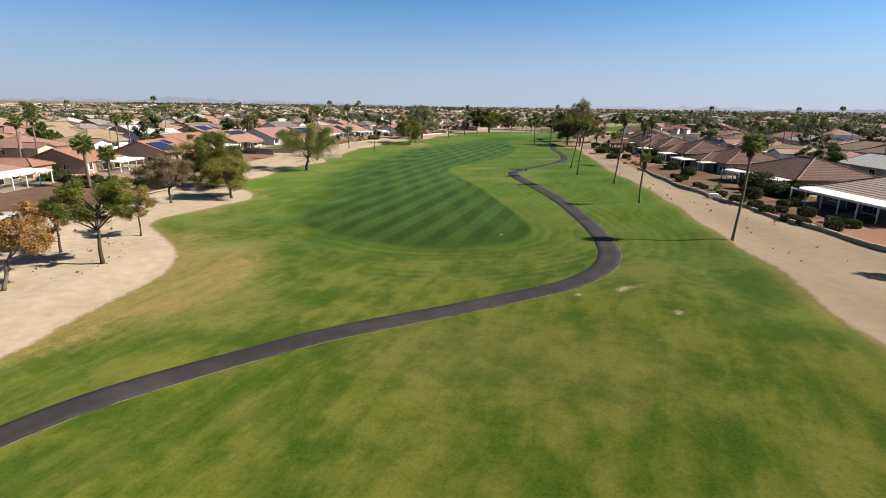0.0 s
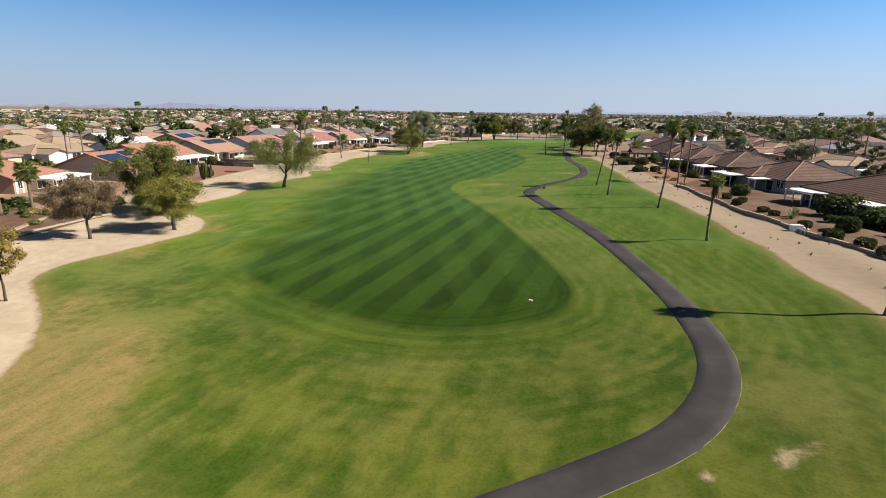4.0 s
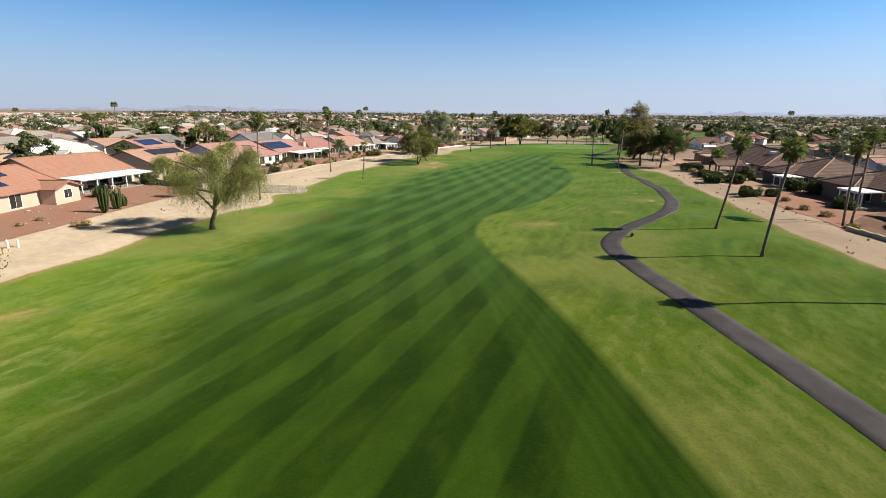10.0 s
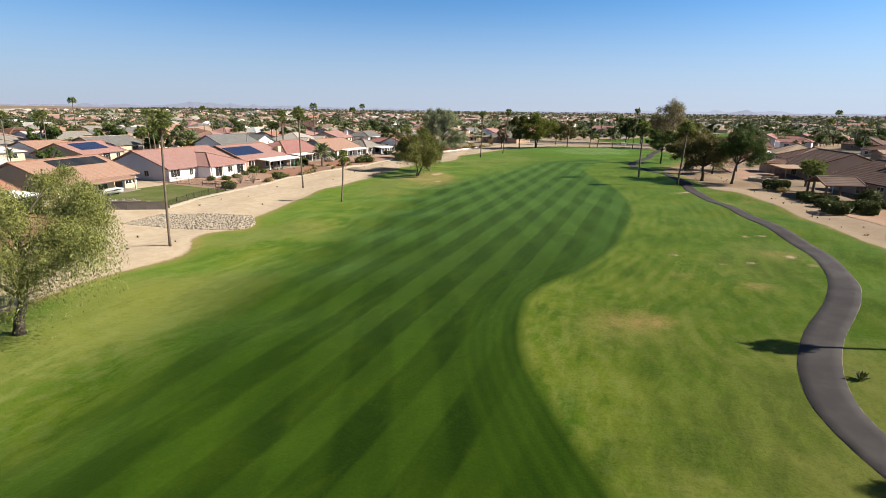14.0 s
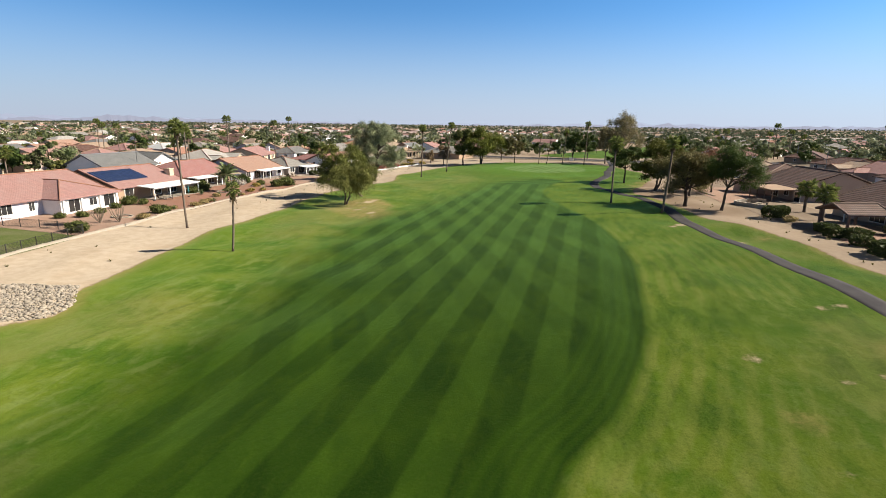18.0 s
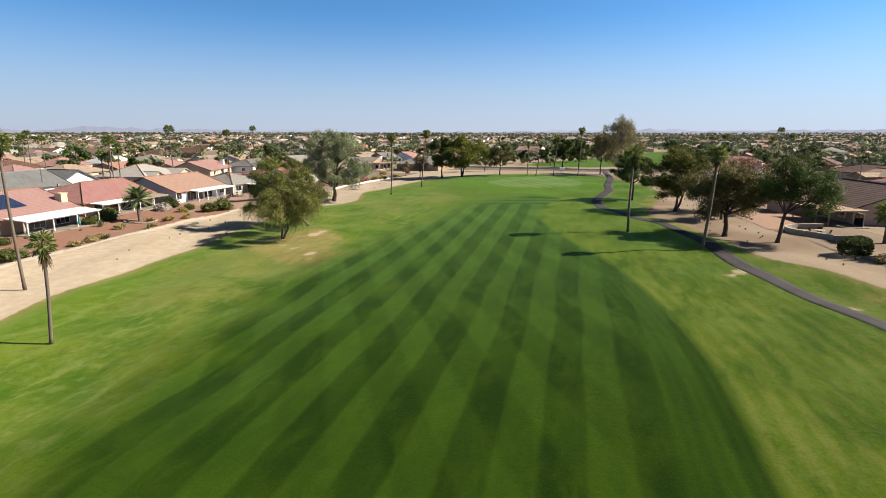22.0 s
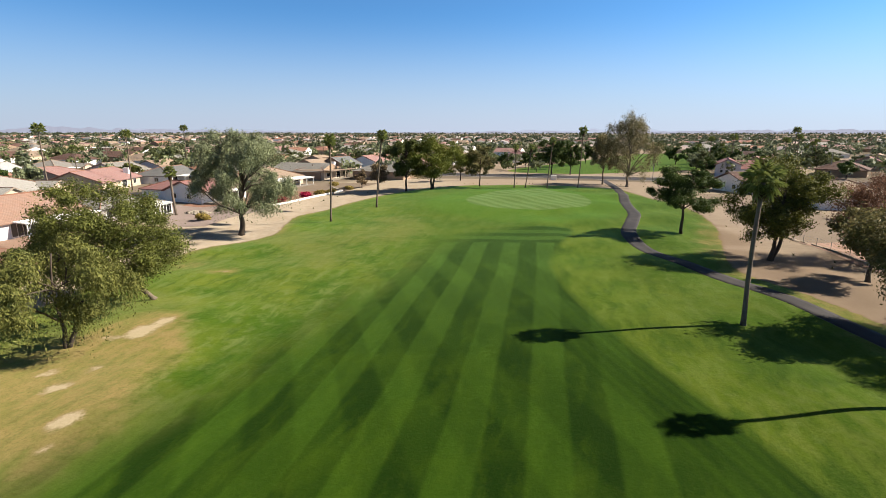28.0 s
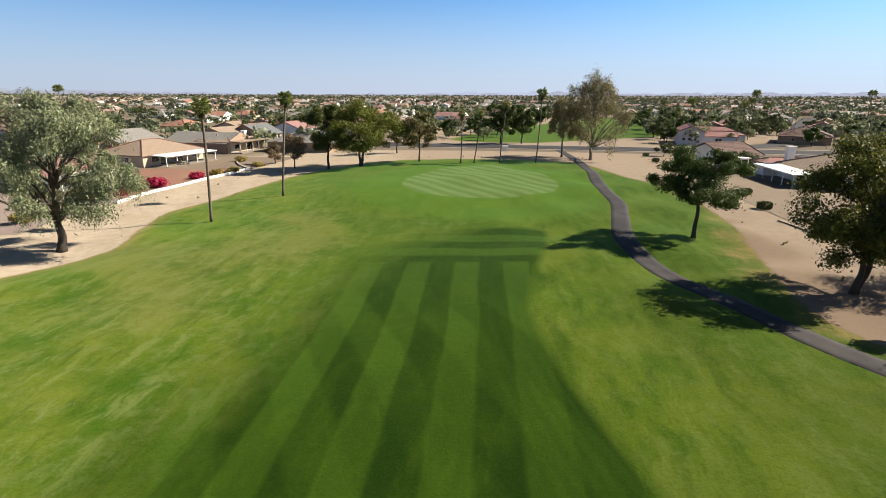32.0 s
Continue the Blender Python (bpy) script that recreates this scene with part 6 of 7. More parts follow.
# ---- the town behind: single houses near by ----
def town_house(x, y, rot, w, d, wall, roof, hips, label, seed, two=False):
    rng = np.random.default_rng(seed)
    h = thing("house", label, "house", Matrix.Translation((x, y, gz(x, y) - 0.05)) @ pose(0, 0, 0, 0, 0, rot), "houses of the town")
    wing(h, -d / 2, d / 2, -w / 2, w / 2, ST[wall], TL[roof], M_CAP if rng.random() < 0.3 else M_CAPRED, 2.75, 0.3 + 0.1 * rng.random(), "y", hips)
    if two:
        side = 1 if rng.random() < 0.5 else -1
        wing(h, 0, d / 2 + 4.5, side * w / 4 - 3.5, side * w / 4 + 3.5, ST[wall], TL[roof], M_CAPRED, 2.7, 0.36, "x", (0, int(rng.random() < 0.5)))
    for sx in (-1, 1):
        for f in (-0.28, 0.2):
            window(h, sx * (d / 2 - 0.55), f * w, 0.9, 1.8 + rng.random(), 1.3, "x", 1, sx)
    for sy in (-1, 1):
        window(h, d * 0.15, sy * (w / 2 - 0.55), 0.9, 1.3, 1.2, "y", 1, sy)
    gy = w * (0.22 if rng.random() < 0.5 else -0.22)
    part("driveway", Shape().box(d / 2 - 0.6, d / 2 + 8.5, gy - 2.6, gy + 2.6, -0.3, 0.10), M_CONCRETE, h, "pale concrete driveway")
    if rng.random() < 0.4:
        patio(h, d / 2 - 0.5, d / 2 + 3.2, -w * 0.3, w * 0.25, 2.55, 3, drop=0.2)
    return h


rng = np.random.default_rng(77)
WALLS, ROOFS = ["cream", "white", "tan", "pink", "lavender", "beige", "grey"], ["terracotta", "salmon", "salmon", "tan", "tan", "grey", "orange", "brown", "salmon", "tan", "white", "slate", "grey", "pale"]
COLOUR = dict(terracotta="terracotta", salmon="salmon", red="red", brown="brown", tan="tan", grey="grey", orange="orange", umber="dark brown", white="white", slate="blue-grey", pale="pale blue-grey")


def on_course(x, y, pad=0):
    if y < 366:
        left = np.interp(y, [-60, 60, 95, 152, 215, 330, 400], [-95, -93, -117, -133, -142, -146, -146])
        right = np.interp(y, [-60, 70, 147, 215, 280, 345], [52, 46, 34, 16, 16, 20])
        return left - 17 - pad < x < right + 13 + pad
    return (road_y(x) - 14 - pad < y < road_y(x) + 15 + pad) or (-56 - pad < x < 6 + (y - 400) * 0.22 + pad and 395 < y < 630)


def by_street(x, y, pad=5.5):
    if y < 372:
        return any(abs(x - left_street(y) - o) < pad for o in (0, -72, -144)) or any(abs(x - right_street(y) - o) < pad for o in (0, 72))
    return any(math.hypot(x - a, y - b) < pad + 2 for a, b in STREET_LINE)


STREET_LINE = spline(STREET, 5)
TOWN = []
for row, off in enumerate((-21, -51, -93, -123, -165)):
    for k in range(17):
        y = 40 + 21.5 * k + rng.normal() * 1.2 + 9 * (row % 2)
        if not (row == 0 and 138 < y < 335):
            TOWN.append((left_street(y) + off + rng.normal() * 0.8, y, 7 + rng.normal() * 2, row % 2))
for row, off in enumerate((20, 51, 93, 123)):
    for k in range(15):
        y = 52 + 21.5 * k + rng.normal() * 1.2 + 8 * (row % 2)
        TOWN.append((right_street(y) + off + rng.normal() * 0.8, y, 15 + rng.normal() * 2, 1 - row % 2))
BUILT = [(-176, 155), (-191, 194), (-178, 244.5), (-188, 284), (-189, 313), (20, 410), (40, 449), (63, 486), (92, 536), (59, 413), (90, 456), (117, 499), (-70, 492)]
for n, (x, y, r, side) in enumerate(TOWN):
    if on_course(x, y, 0) or y > 372 or abs(y - road_y(x)) < 18:
        continue
    wl, rf = WALLS[rng.integers(len(WALLS))], ROOFS[rng.integers(len(ROOFS))]
    if x < 0 and y < 175 and rf in ("grey", "slate", "pale", "white") and n % 5:
        rf = ("salmon", "tan", "terracotta")[n % 3]
    if x > 0 and rf in ("grey", "slate", "pale", "white") and (x < 60 or n % 3):
        rf = ("brown", "salmon", "tan")[n % 3]
    hp = (int(rng.random() < 0.5), int(rng.random() < 0.5))
    town_house(x, y, r + 180 * side, 16 + 4 * rng.random(), 13 + 4 * rng.random(), wl, rf, hp, f"single-storey {'hip' if sum(hp) else 'gable'}-roofed house with {COLOUR[rf]} tiles", 500 + n, rng.random() < 0.55)
    BUILT.append((x, y))


for n, (x, y, r, wl, rf) in enumerate(((-116, 432, -8, "cream", "salmon"), (-142, 436, 170, "white", "salmon"), (-170, 440, -6, "pink", "tan"), (-198, 446, 172, "cream", "terracotta"), (-112, 460, -10, "lavender", "salmon"),
                                       (-140, 466, 171, "beige", "red"), (-168, 471, -7, "cream", "salmon"), (-104, 489, 172, "white", "tan"), (-134, 496, -9, "cream", "salmon"), (-166, 502, 173, "pink", "orange"))):
    town_house(x, y, r, 17 + n % 3, 14, wl, rf, (n % 2, (n // 2) % 2), f"single-storey house with {COLOUR[rf]} tiles beyond the road", 700 + n, n % 2 == 0)
    BUILT.append((x, y))


FARROOFS = ["tan", "brown", "salmon", "grey", "rose", "tan", "tan", "grey", "terracotta", "white", "brown"]


def far_houses(name, spots, seed):
    """The rest of the town out to the skyline, in one mesh: walls, tiled hip and gable roofs."""
    rng = np.random.default_rng(seed)
    walls, roofs = {}, {}
    for x, y in spots:
        r, w, d = rng.normal() * 0.1 - 0.1 + (rng.random() < 0.5) * math.pi / 2, 8 + 3 * rng.random(), 6.5 + 2 * rng.random()
        c, s = math.cos(r), math.sin(r)
        rk, wk = FARROOFS[rng.integers(len(FARROOFS))], WALLS[rng.integers(3)]
        W, R = walls.setdefault(wk, Shape()), roofs.setdefault(rk, Shape())
        g = gz(x, y)
        P = lambda a, b, z: (x + a * c - b * s, y + a * s + b * c, z + g)
        for a, b in (((-d, -w), (d, -w)), ((d, -w), (d, w)), ((d, w), (-d, w)), ((-d, w), (-d, -w))):
            W.poly([P(*a, -0.3), P(*b, -0.3), P(*b, 2.9), P(*a, 2.9)])
        zr, hp = 2.8 + d * 0.38, (0 if rng.random() < 0.5 else d)
        e, f = d + 0.5, w + 0.5
        A, B, C, D, T, Q = P(-e, -f, 2.75), P(e, -f, 2.75), P(e, f, 2.75), P(-e, f, 2.75), P(0, -f + hp, zr), P(0, f - hp, zr)
        for q in ((B, C, Q, T), (D, A, T, Q)):
            R.poly(q)
        (R if hp else W).poly((A, B, T)), (R if hp else W).poly((C, D, Q))
    ob = thing(name, "distant rows of tile-roofed houses out to the skyline", "houses", kind="stuff")
    for k, s in walls.items():
        part("walls", s, ST[k], ob)
    for k, s in roofs.items():
        part("roofs", s, TL[k], ob)


spots = []
for gx in range(-1500, 1100, 30):
    for gy in range(-40, 1700, 27):
        x, y = gx + rng.normal() * 3 + 8 * ((gy // 27) % 2), gy + rng.normal() * 3
        ang = math.degrees(math.atan2(-(x + 20), max(y - 20, 1)))
        near_town = y < 366 and -182 < x - left_street(y) and x - right_street(y) < 140
        if y > 700 and rng.random() < 0.45 or on_course(x, y, 8) or near_town or by_street(x, y, 12) or any((x - a) ** 2 + (y - b) ** 2 < 600 for a, b in BUILT[:13] + BUILT[-10:]) or not -38 < ang < 70 or rng.random() < 0.34 or abs(y - road_y(x)) < 20 or (gx // 30) % 4 == 1 and rng.random() < 0.8:
            continue
        spots.append((x, y))
far_houses("town_houses", spots, 9)


# ---- trees and palms of the town ----
def copies(source, places, group):
    for x, y, s, r in places:
        m = Matrix.Translation((x, y, gz(x, y) - 0.05)) @ pose(0, 0, 0, 0, 0, r)
        o = copy_thing(source, m)
        o.scale = (s, s, s)
        o["group"] = group


def free_spot(x, y):
    return not on_course(x, y, -3) and not by_street(x, y) and all((x - a) ** 2 + (y - b) ** 2 > 11.5 ** 2 for a, b in BUILT) and abs(y - road_y(x)) > 11


def scatter(n, boxes, seed):
    r = np.random.default_rng(seed)
    out = []
    while len(out) < n:
        x0, x1, y0, y1 = boxes[r.integers(len(boxes))]
        x, y = x0 + (x1 - x0) * r.random(), y0 + (y1 - y0) * r.random()
        x -= 0.15 * (y - 200)
        if free_spot(x, y):
            out.append((x, y, 0.7 + 0.6 * r.random(), 360 * r.random()))
    return out


BOXES = [(-400, -145, 45, 365), (30, 220, 60, 365), (-260, -140, 45, 365), (-300, 260, 400, 500), (30, 160, 395, 520)]
SRC = []
for n, (leaf, style, hgt, spr) in enumerate((("town", "round", 5.6, 3.6), ("pine", "pine", 8, 3.6), ("sage", "round", 5, 3.4), ("olive", "round", 6.4, 3.8), ("town", "round", 7.2, 4.2))):
    pl = scatter(46, BOXES, 200 + n)
    src = tree("garden_tree", pl[0][0], pl[0][1], hgt, spr, leaf, {"town": "leafy dull green garden tree", "pine": "dark green garden pine", "sage": "sage-green garden tree", "olive": "grey-green garden tree"}[leaf] + " among the houses", 300 + n, trunk=0.16, clumps=24, count=2000, size=0.33, style=style)
    src["group"] = "trees of the town"
    SRC.append(src)
    copies(src, pl[1:], "trees of the town")


def town_palm(x, y, height, seed, feather=False):
    rng = np.random.default_rng(seed)
    ob = thing("date_palm" if feather else "fan_palm", "feather palm among the houses" if feather else "tall fan palm among the houses", "palm tree", Matrix.Translation((x, y, gz(x, y) - 0.05)), "palms of the town")
    part("trunk", Shape().tube([(0.3 * math.sin(2 * i / 5), 0, height * i / 5) for i in range(6)], [0.17 - 0.01 * i for i in range(6)], 6), M_PALMTRUNK, ob, smooth=True)
    s, me = Shape(), FEATHER if feather else FAN
    for i in range(26 if feather else 24):
        t = (i + 0.5) / 26
        m = Matrix.Translation((0.3 * math.sin(2.0), 0, height + 0.1)) @ pose(0, 0, 0, 0, -(70 - 115 * t), i * 137.5) @ Matrix.Scale(1.0 if not feather else 0.95, 4)
        n = len(s.v)
        s.v += [tuple(m @ v.co) for v in me.vertices]
        s.f += [tuple(n + k for k in p.vertices) for p in me.polygons]
    part("crown", s, LEAF["date" if feather else "palm"], ob)
    return ob


for n, (hh, fe) in enumerate(((11, False), (14, False), (4.5, True), (9, False))):
    pl = scatter(26, BOXES, 240 + n)
    src = town_palm(pl[0][0], pl[0][1], hh, 400 + n, fe)
    copies(src, pl[1:], "palms of the town")
# the tall palms that stand together behind the eastern houses
src = town_palm(43, 209.2, 11.4, 431)
copies(src, [(47.8, 211.8, 0.93, 40), (51.5, 216.7, 1.12, 95), (77.3, 277.6, 1.08, 150), (57.1, 304.9, 1.08, 210), (107.3, 337.1, 1.12, 260), (62, 236, 1.05, 300), (40, 262, 0.95, 20), (69.5, 248, 1.0, 130)], "palms of the town")


def far_trees(name, leaf, n, seed, y0=60, y1=760, sprays=22, size=0.95, east=False):
    """Treetops of the far town in one mesh of leaf sprays."""
    r = np.random.default_rng(seed)
    cs, rs = [], []
    while len(cs) < n:
        y = y0 + (y1 - y0) * r.random() ** 0.8
        x = -25 + (r.random() * (1.0 if east else 2.0) - (0.0 if east else 1.0)) * (260 + y * 1.05)
        near_town = y < 366 and -182 < x - left_street(y) and x - right_street(y) < 140
        if on_course(x, y, 2) or near_town or abs(y - road_y(x)) < 12 or by_street(x, y):
            continue
        h, w = 3.2 + 4.0 * r.random() ** 2 + 0.0006 * y, 2.2 + 2.8 * r.random() ** 1.5
        g = gz(x, y)
        for k in range(3):
            cs.append((x + r.normal() * w * 0.5, y + r.normal() * w * 0.5, g + h * (0.55 + 0.15 * k))), rs.append((w * 0.75, w * 0.75, h * 0.36))
    v, f = cards(cs, rs, n * sprays, size, r, hollow=0.5, stretch=1.4)
    ob = thing(name, "distant treetops between the houses", "trees", kind="stuff")
    part("crowns", quad_mesh("crowns", v, f, LEAF[leaf]), LEAF[leaf], ob)


# trees and clipped bushes on the far lawn and round the street corner beyond the road
copies(SRC[1], [(12, 479, 1.25, 40), (32.7, 524.6, 1.2, 80), (63, 579, 1.2, 10), (-54, 427, 1.2, 60), (-47, 447, 1.3, 120), (-41, 461.5, 1.1, 200), (-34, 482, 1.4, 250), (50, 475, 1.0, 33), (-20, 560, 1.3, 0), (30, 610, 1.4, 70), (4, 590, 1.2, 20)], "trees beyond the road")
copies(SRC[0], [(24, 398, 0.75, 40), (29, 403, 0.7, 140), (69, 580, 1.0, 90), (86.5, 498.7, 0.9, 5), (99.4, 481.8, 1.0, 95), (61, 421, 0.6, 300), (-9, 359, 0.7, 20), (-60, 455, 0.9, 150), (-77, 442, 0.8, 50), (10, 432, 0.9, 0), (117, 540, 0.9, 222)], "trees beyond the road")
copies(SRC[3], [(16, 430, 0.8, 0), (-72, 470, 0.9, 20), (74, 462, 0.8, 200), (44, 425, 0.7, 10)], "trees beyond the road")
far_trees("far_trees", "town", 4200, 801, sprays=20, size=0.95)
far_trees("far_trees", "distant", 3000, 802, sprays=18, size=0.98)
far_trees("far_trees", "olive", 1800, 803)
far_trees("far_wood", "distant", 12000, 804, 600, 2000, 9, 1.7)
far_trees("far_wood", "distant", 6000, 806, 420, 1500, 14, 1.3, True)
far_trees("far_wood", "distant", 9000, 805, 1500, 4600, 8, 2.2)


# ---- garden plants ----
def bush(name, leaf, label, seed, flat=0.85, count=1300, size=0.13, ragged=0.10, trim=False):
    """A shrub: short stems and a rounded mass of small leaves, about one metre in radius."""
    rng = np.random.default_rng(seed)
    ob = thing(name, label, "bush")
    cs = [(0, 0, 0.55 * flat)] + [(0.45 * math.cos(a), 0.45 * math.sin(a), 0.5 * flat + 0.1 * rng.normal()) for a in np.arange(5) * 1.257]
    rs = [(0.72, 0.72, 0.62 * flat)] + [(0.5 + ragged * rng.random(), 0.5 + ragged * rng.random(), 0.5 * flat)] * 5
    v, f = cards(cs, rs, count, size, rng, hollow=0.55)
    if trim:
        # shears leave a dense shell with flattened sides and top
        mid = v.reshape(-1, 4, 3).mean(1)
        d = rng.normal(size=mid.shape)
        d /= (np.abs(d) ** 3.6).sum(1)[:, None] ** (1 / 3.6)
        to = d * (0.85, 0.85, 0.62 * flat) * (0.90 + 0.12 * rng.random(len(d)))[:, None] + (0, 0, 0.62 * flat)
        v = (v.reshape(-1, 4, 3) + (to - mid)[:, None]).reshape(-1, 3)
    v[:, 2] = np.maximum(v[:, 2], 0.02)
    part("leaves", quad_mesh("leaves", v, f, LEAF[leaf]), LEAF[leaf], ob)
    s = Shape()
    for i in range(5):
        a = i * 1.257
        s.tube([(0.05 * math.cos(a), 0.05 * math.sin(a), -0.1), (0.3 * math.cos(a), 0.3 * math.sin(a), 0.5 * flat)], [0.03, 0.015], 4)
    part("stem", s, M_BARK, ob)
    return ob


def set_out(source, places, group):
    """The first place takes the thing itself, the others copies of it."""
    for n, (x, y, r) in enumerate(places):
        m = Matrix.Translation((x, y, gz(x, y) + 0.03)) @ pose(0, 0, 0, 0, 0, 77 * n)
        if n == 0:
            source.matrix_basis = m
            o = source
        else:
            o = copy_thing(source, m)
        o.scale = (r, r, r * (0.9 + 0.05 * (n % 5)))
        o["group"] = group


set_out(bush("clipped_bush", "bush", "dark green rounded clipped bush in gravel", 1, 0.9, 1700, 0.10, trim=True), [(8.8, 124.1, 0.9), (9.4, 117.4, 0.9), (10.6, 120, 0.8), (18.3, 90.3, 1.1), (19.2, 86.8, 1.0), (20.9, 82.2, 1.0), (22, 79.4, 0.9),
        (24.4, 76.3, 1.1), (16.4, 94.4, 1.2), (19.9, 101, 1.5), (22.5, 92, 1.1), (24.2, 93.7, 1.1), (24.1, 86.5, 1.2), (25.6, 100, 0.9), (-6.1, 171.7, 1.2), (-4.8, 169.8, 1.1), (-2, 170.3, 1.3)], "bushes in the gardens")
set_out(bush("clipped_bush", "bush", "dark green mounded bush in gravel", 2, 0.8, 2000, 0.086, trim=True), [(-130.8, 268.2, 1.5), (-127.2, 266.9, 1.1), (-125.8, 283.2, 0.6), (-4.9, 193.4, 1.7), (-9.1, 189.8, 1.5), (-10.8, 203.3, 1.6), (-10.4, 187.6, 1.9), (-5.7, 191.2, 2.0), (-1.7, 195.8, 0.9), (-6.6, 168.4, 1.2), (-5.4, 168.8, 1.1),
        (-11.1, 199.7, 1.5), (-9, 198, 1.6), (-14.3, 215.2, 1.8), (-11.2, 221, 1.4), (-10.6, 193.2, 1.5), (-16.1, 343.2, 1.0), (-14.3, 357.7, 0.9), (-16.1, 296, 1.0), (-19, 284, 1.0), (26.2, 82.6, 1.0), (27.4, 79.6, 1.1), (21.6, 88.6, 0.9), (17.6, 97.6, 0.9), (15.2, 101.4, 0.9), (12.4, 112.6, 0.9), (13.2, 109.4, 0.8), (19.6, 106.2, 1.0), (30.4, 84.2, 1.0), (9.9, 145.5, 1.7), (8.9, 144, 1.4)], "bushes in the gardens")
set_out(bush("large_bush", "bush", "large dense dark green bush against a house", 3, 1.0, 3600, 0.078), [(22.6, 113.4, 3.3), (7, 178.2, 2.8), (16.2, 161.5, 2.4), (2.1, 336, 3.0), (13.6, 152.5, 2.3), (12.5, 133.5, 2.0), (6.2, 160.5, 1.9), (3.5, 181.6, 2.2), (-1.6, 203.4, 2.0), (27.5, 105.2, 2.2), (24.6, 106.8, 2.5), (-136, 239.3, 2.1), (-116, 88, 1.8), (-122.4, 139.9, 1.9), (-115.4, 124.4, 1.6)], "bushes in the gardens")
set_out(bush("clipped_bush", "green", "green rounded bush in gravel", 4, 0.9, 2000, 0.086), [(-117.4, 174.4, 1.7), (-118.8, 191.3, 1.7), (-129.7, 192.5, 1.1), (-131.1, 197, 1.7), (-129.4, 198.6, 1.0), (-127.8, 187.5, 1.1), (-127, 183.4, 1.1), (-128.9, 181, 1.0),
        (-132.8, 216, 1.5), (-135, 222, 2.0), (-133.5, 220.6, 1.5), (-122.3, 239.1, 2.2), (-123.4, 236.2, 1.9), (-124.7, 242, 2.0), (-129, 237, 1.2), (-86.6, 90.4, 1.4), (-97.5, 70.4, 1.3), (-89.6, 75.4, 1.8), (-100.5, 70.2, 1.5), (-118.5, 192.4, 1.2)], "bushes in the gardens")
set_out(bush("hedge_bush", "bush", "dark green hedge bush in gravel beside a patio", 61, 0.9, 1600, 0.105), [(-109.8, 70.6, 1.5), (-107.4, 71.4, 1.4), (-105.0, 72.2, 1.5), (-102.4, 73.0, 1.3), (-99.8, 73.8, 1.4), (-112.5, 75.3, 1.9), (-96.8, 73.4, 1.1), (-91.3, 78.3, 1.3), (-89.6, 80.2, 1.2), (-88.3, 82.4, 1.3),
    (-97.5, 66.5, 1.0), (-95.0, 68.8, 0.9), (-86.2, 72.0, 0.8), (-87.0, 85.4, 1.2), (-92.5, 64.0, 0.9)], "shrubs in the gardens")
set_out(bush("garden_shrub", "sage", "grey-green loose shrub in gravel beside a house", 62, 0.8, 1200, 0.12, 0.25), [(-103.8, 77.1, 1.1), (-101.5, 78.5, 1.0), (-94.4, 76.5, 1.3), (-104.3, 87.3, 1.2), (-99.2, 69.8, 1.0), (-90.4, 69.6, 0.8), (-84.6, 66.8, 0.8), (-93.0, 71.0, 1.1)], "shrubs in the gardens")
set_out(bush("dry_shrub", "dry", "low dry straw-coloured shrub in gravel", 5, 0.75, 900, 0.12, 0.3), [(-119.4, 201.4, 1.1), (-121, 206.8, 1.0), (-120.4, 196.6, 0.8), (-120.1, 204.4, 1.0), (-125, 214.4, 0.9), (-121, 218, 0.7), (-117, 186, 1.2), (-95.6, 106.4, 0.7), (-95.2, 107.6, 0.8),
        (-103.2, 106.5, 0.6), (-101.7, 102.9, 0.6), (1.7, 151, 1.0), (0.4, 157.5, 0.9), (-1.9, 156.8, 0.6), (-1, 164.3, 0.8), (23, 78, 0.7), (-13.2, 210.6, 1.1), (-92, 71.2, 1.1), (-90, 72.4, 1.2)], "shrubs in the gardens")
set_out(bush("flowering_shrub", "gold", "yellow-green low shrub in gravel", 6, 0.7, 1000, 0.12, 0.2), [(-122.5, 223.3, 1.1), (-121.6, 226.8, 0.8), (-128, 233.7, 1.1), (-121.5, 271.8, 1.5), (-116.8, 315.8, 1.6), (-115.6, 321, 1.6), (-122.7, 340.6, 1.6), (-113.9, 331, 1.4), (-126, 222.7, 0.8), (2.6, 142.8, 0.9)], "shrubs in the gardens")
set_out(bush("bougainvillea", "red", "crimson flowering bougainvillea bush by a wall", 7, 0.9, 1500, 0.12, 0.3), [(-121.3, 301.4, 2.1), (-119.3, 312.6, 1.5), (-122.1, 293, 1.1), (-123.3, 286.4, 0.9)], "bougainvillea bushes")
set_out(bush("oleander", "pale", "hedge bush covered in pale pink blossom", 8, 0.8, 1300, 0.13, 0.2), [(-123, 148.6, 1.2), (-121, 149.2, 1.2), (-119, 149.8, 1.25), (-117, 150.5, 1.2), (-115, 151.2, 1.2), (-113, 151.8, 1.15), (-111.6, 152.6, 1.0), (-133.9, 234.7, 1.8)], "blossoming hedge")


def agave(label, seed, blades=26):
    ob = thing("agave", label, "desert plant")
    s = Shape()
    for i in range(blades):
        a, el = i * 2.4, radians(20 + 62 * i / blades)
        d = Vector((math.cos(a) * math.cos(el), math.sin(a) * math.cos(el), math.sin(el)))
        w = Vector((-math.sin(a), math.cos(a), 0)) * 0.07
        p = Vector((0, 0, 0.05))
        s.poly([p - w, p + d * 0.5 - w * 1.1, p + d * 1.05]), s.poly([p - w, p + d * 1.05, p + d * 0.5 + w * 1.1, p + w])
    part("leaves", s, LEAF["date"], ob)
    return ob


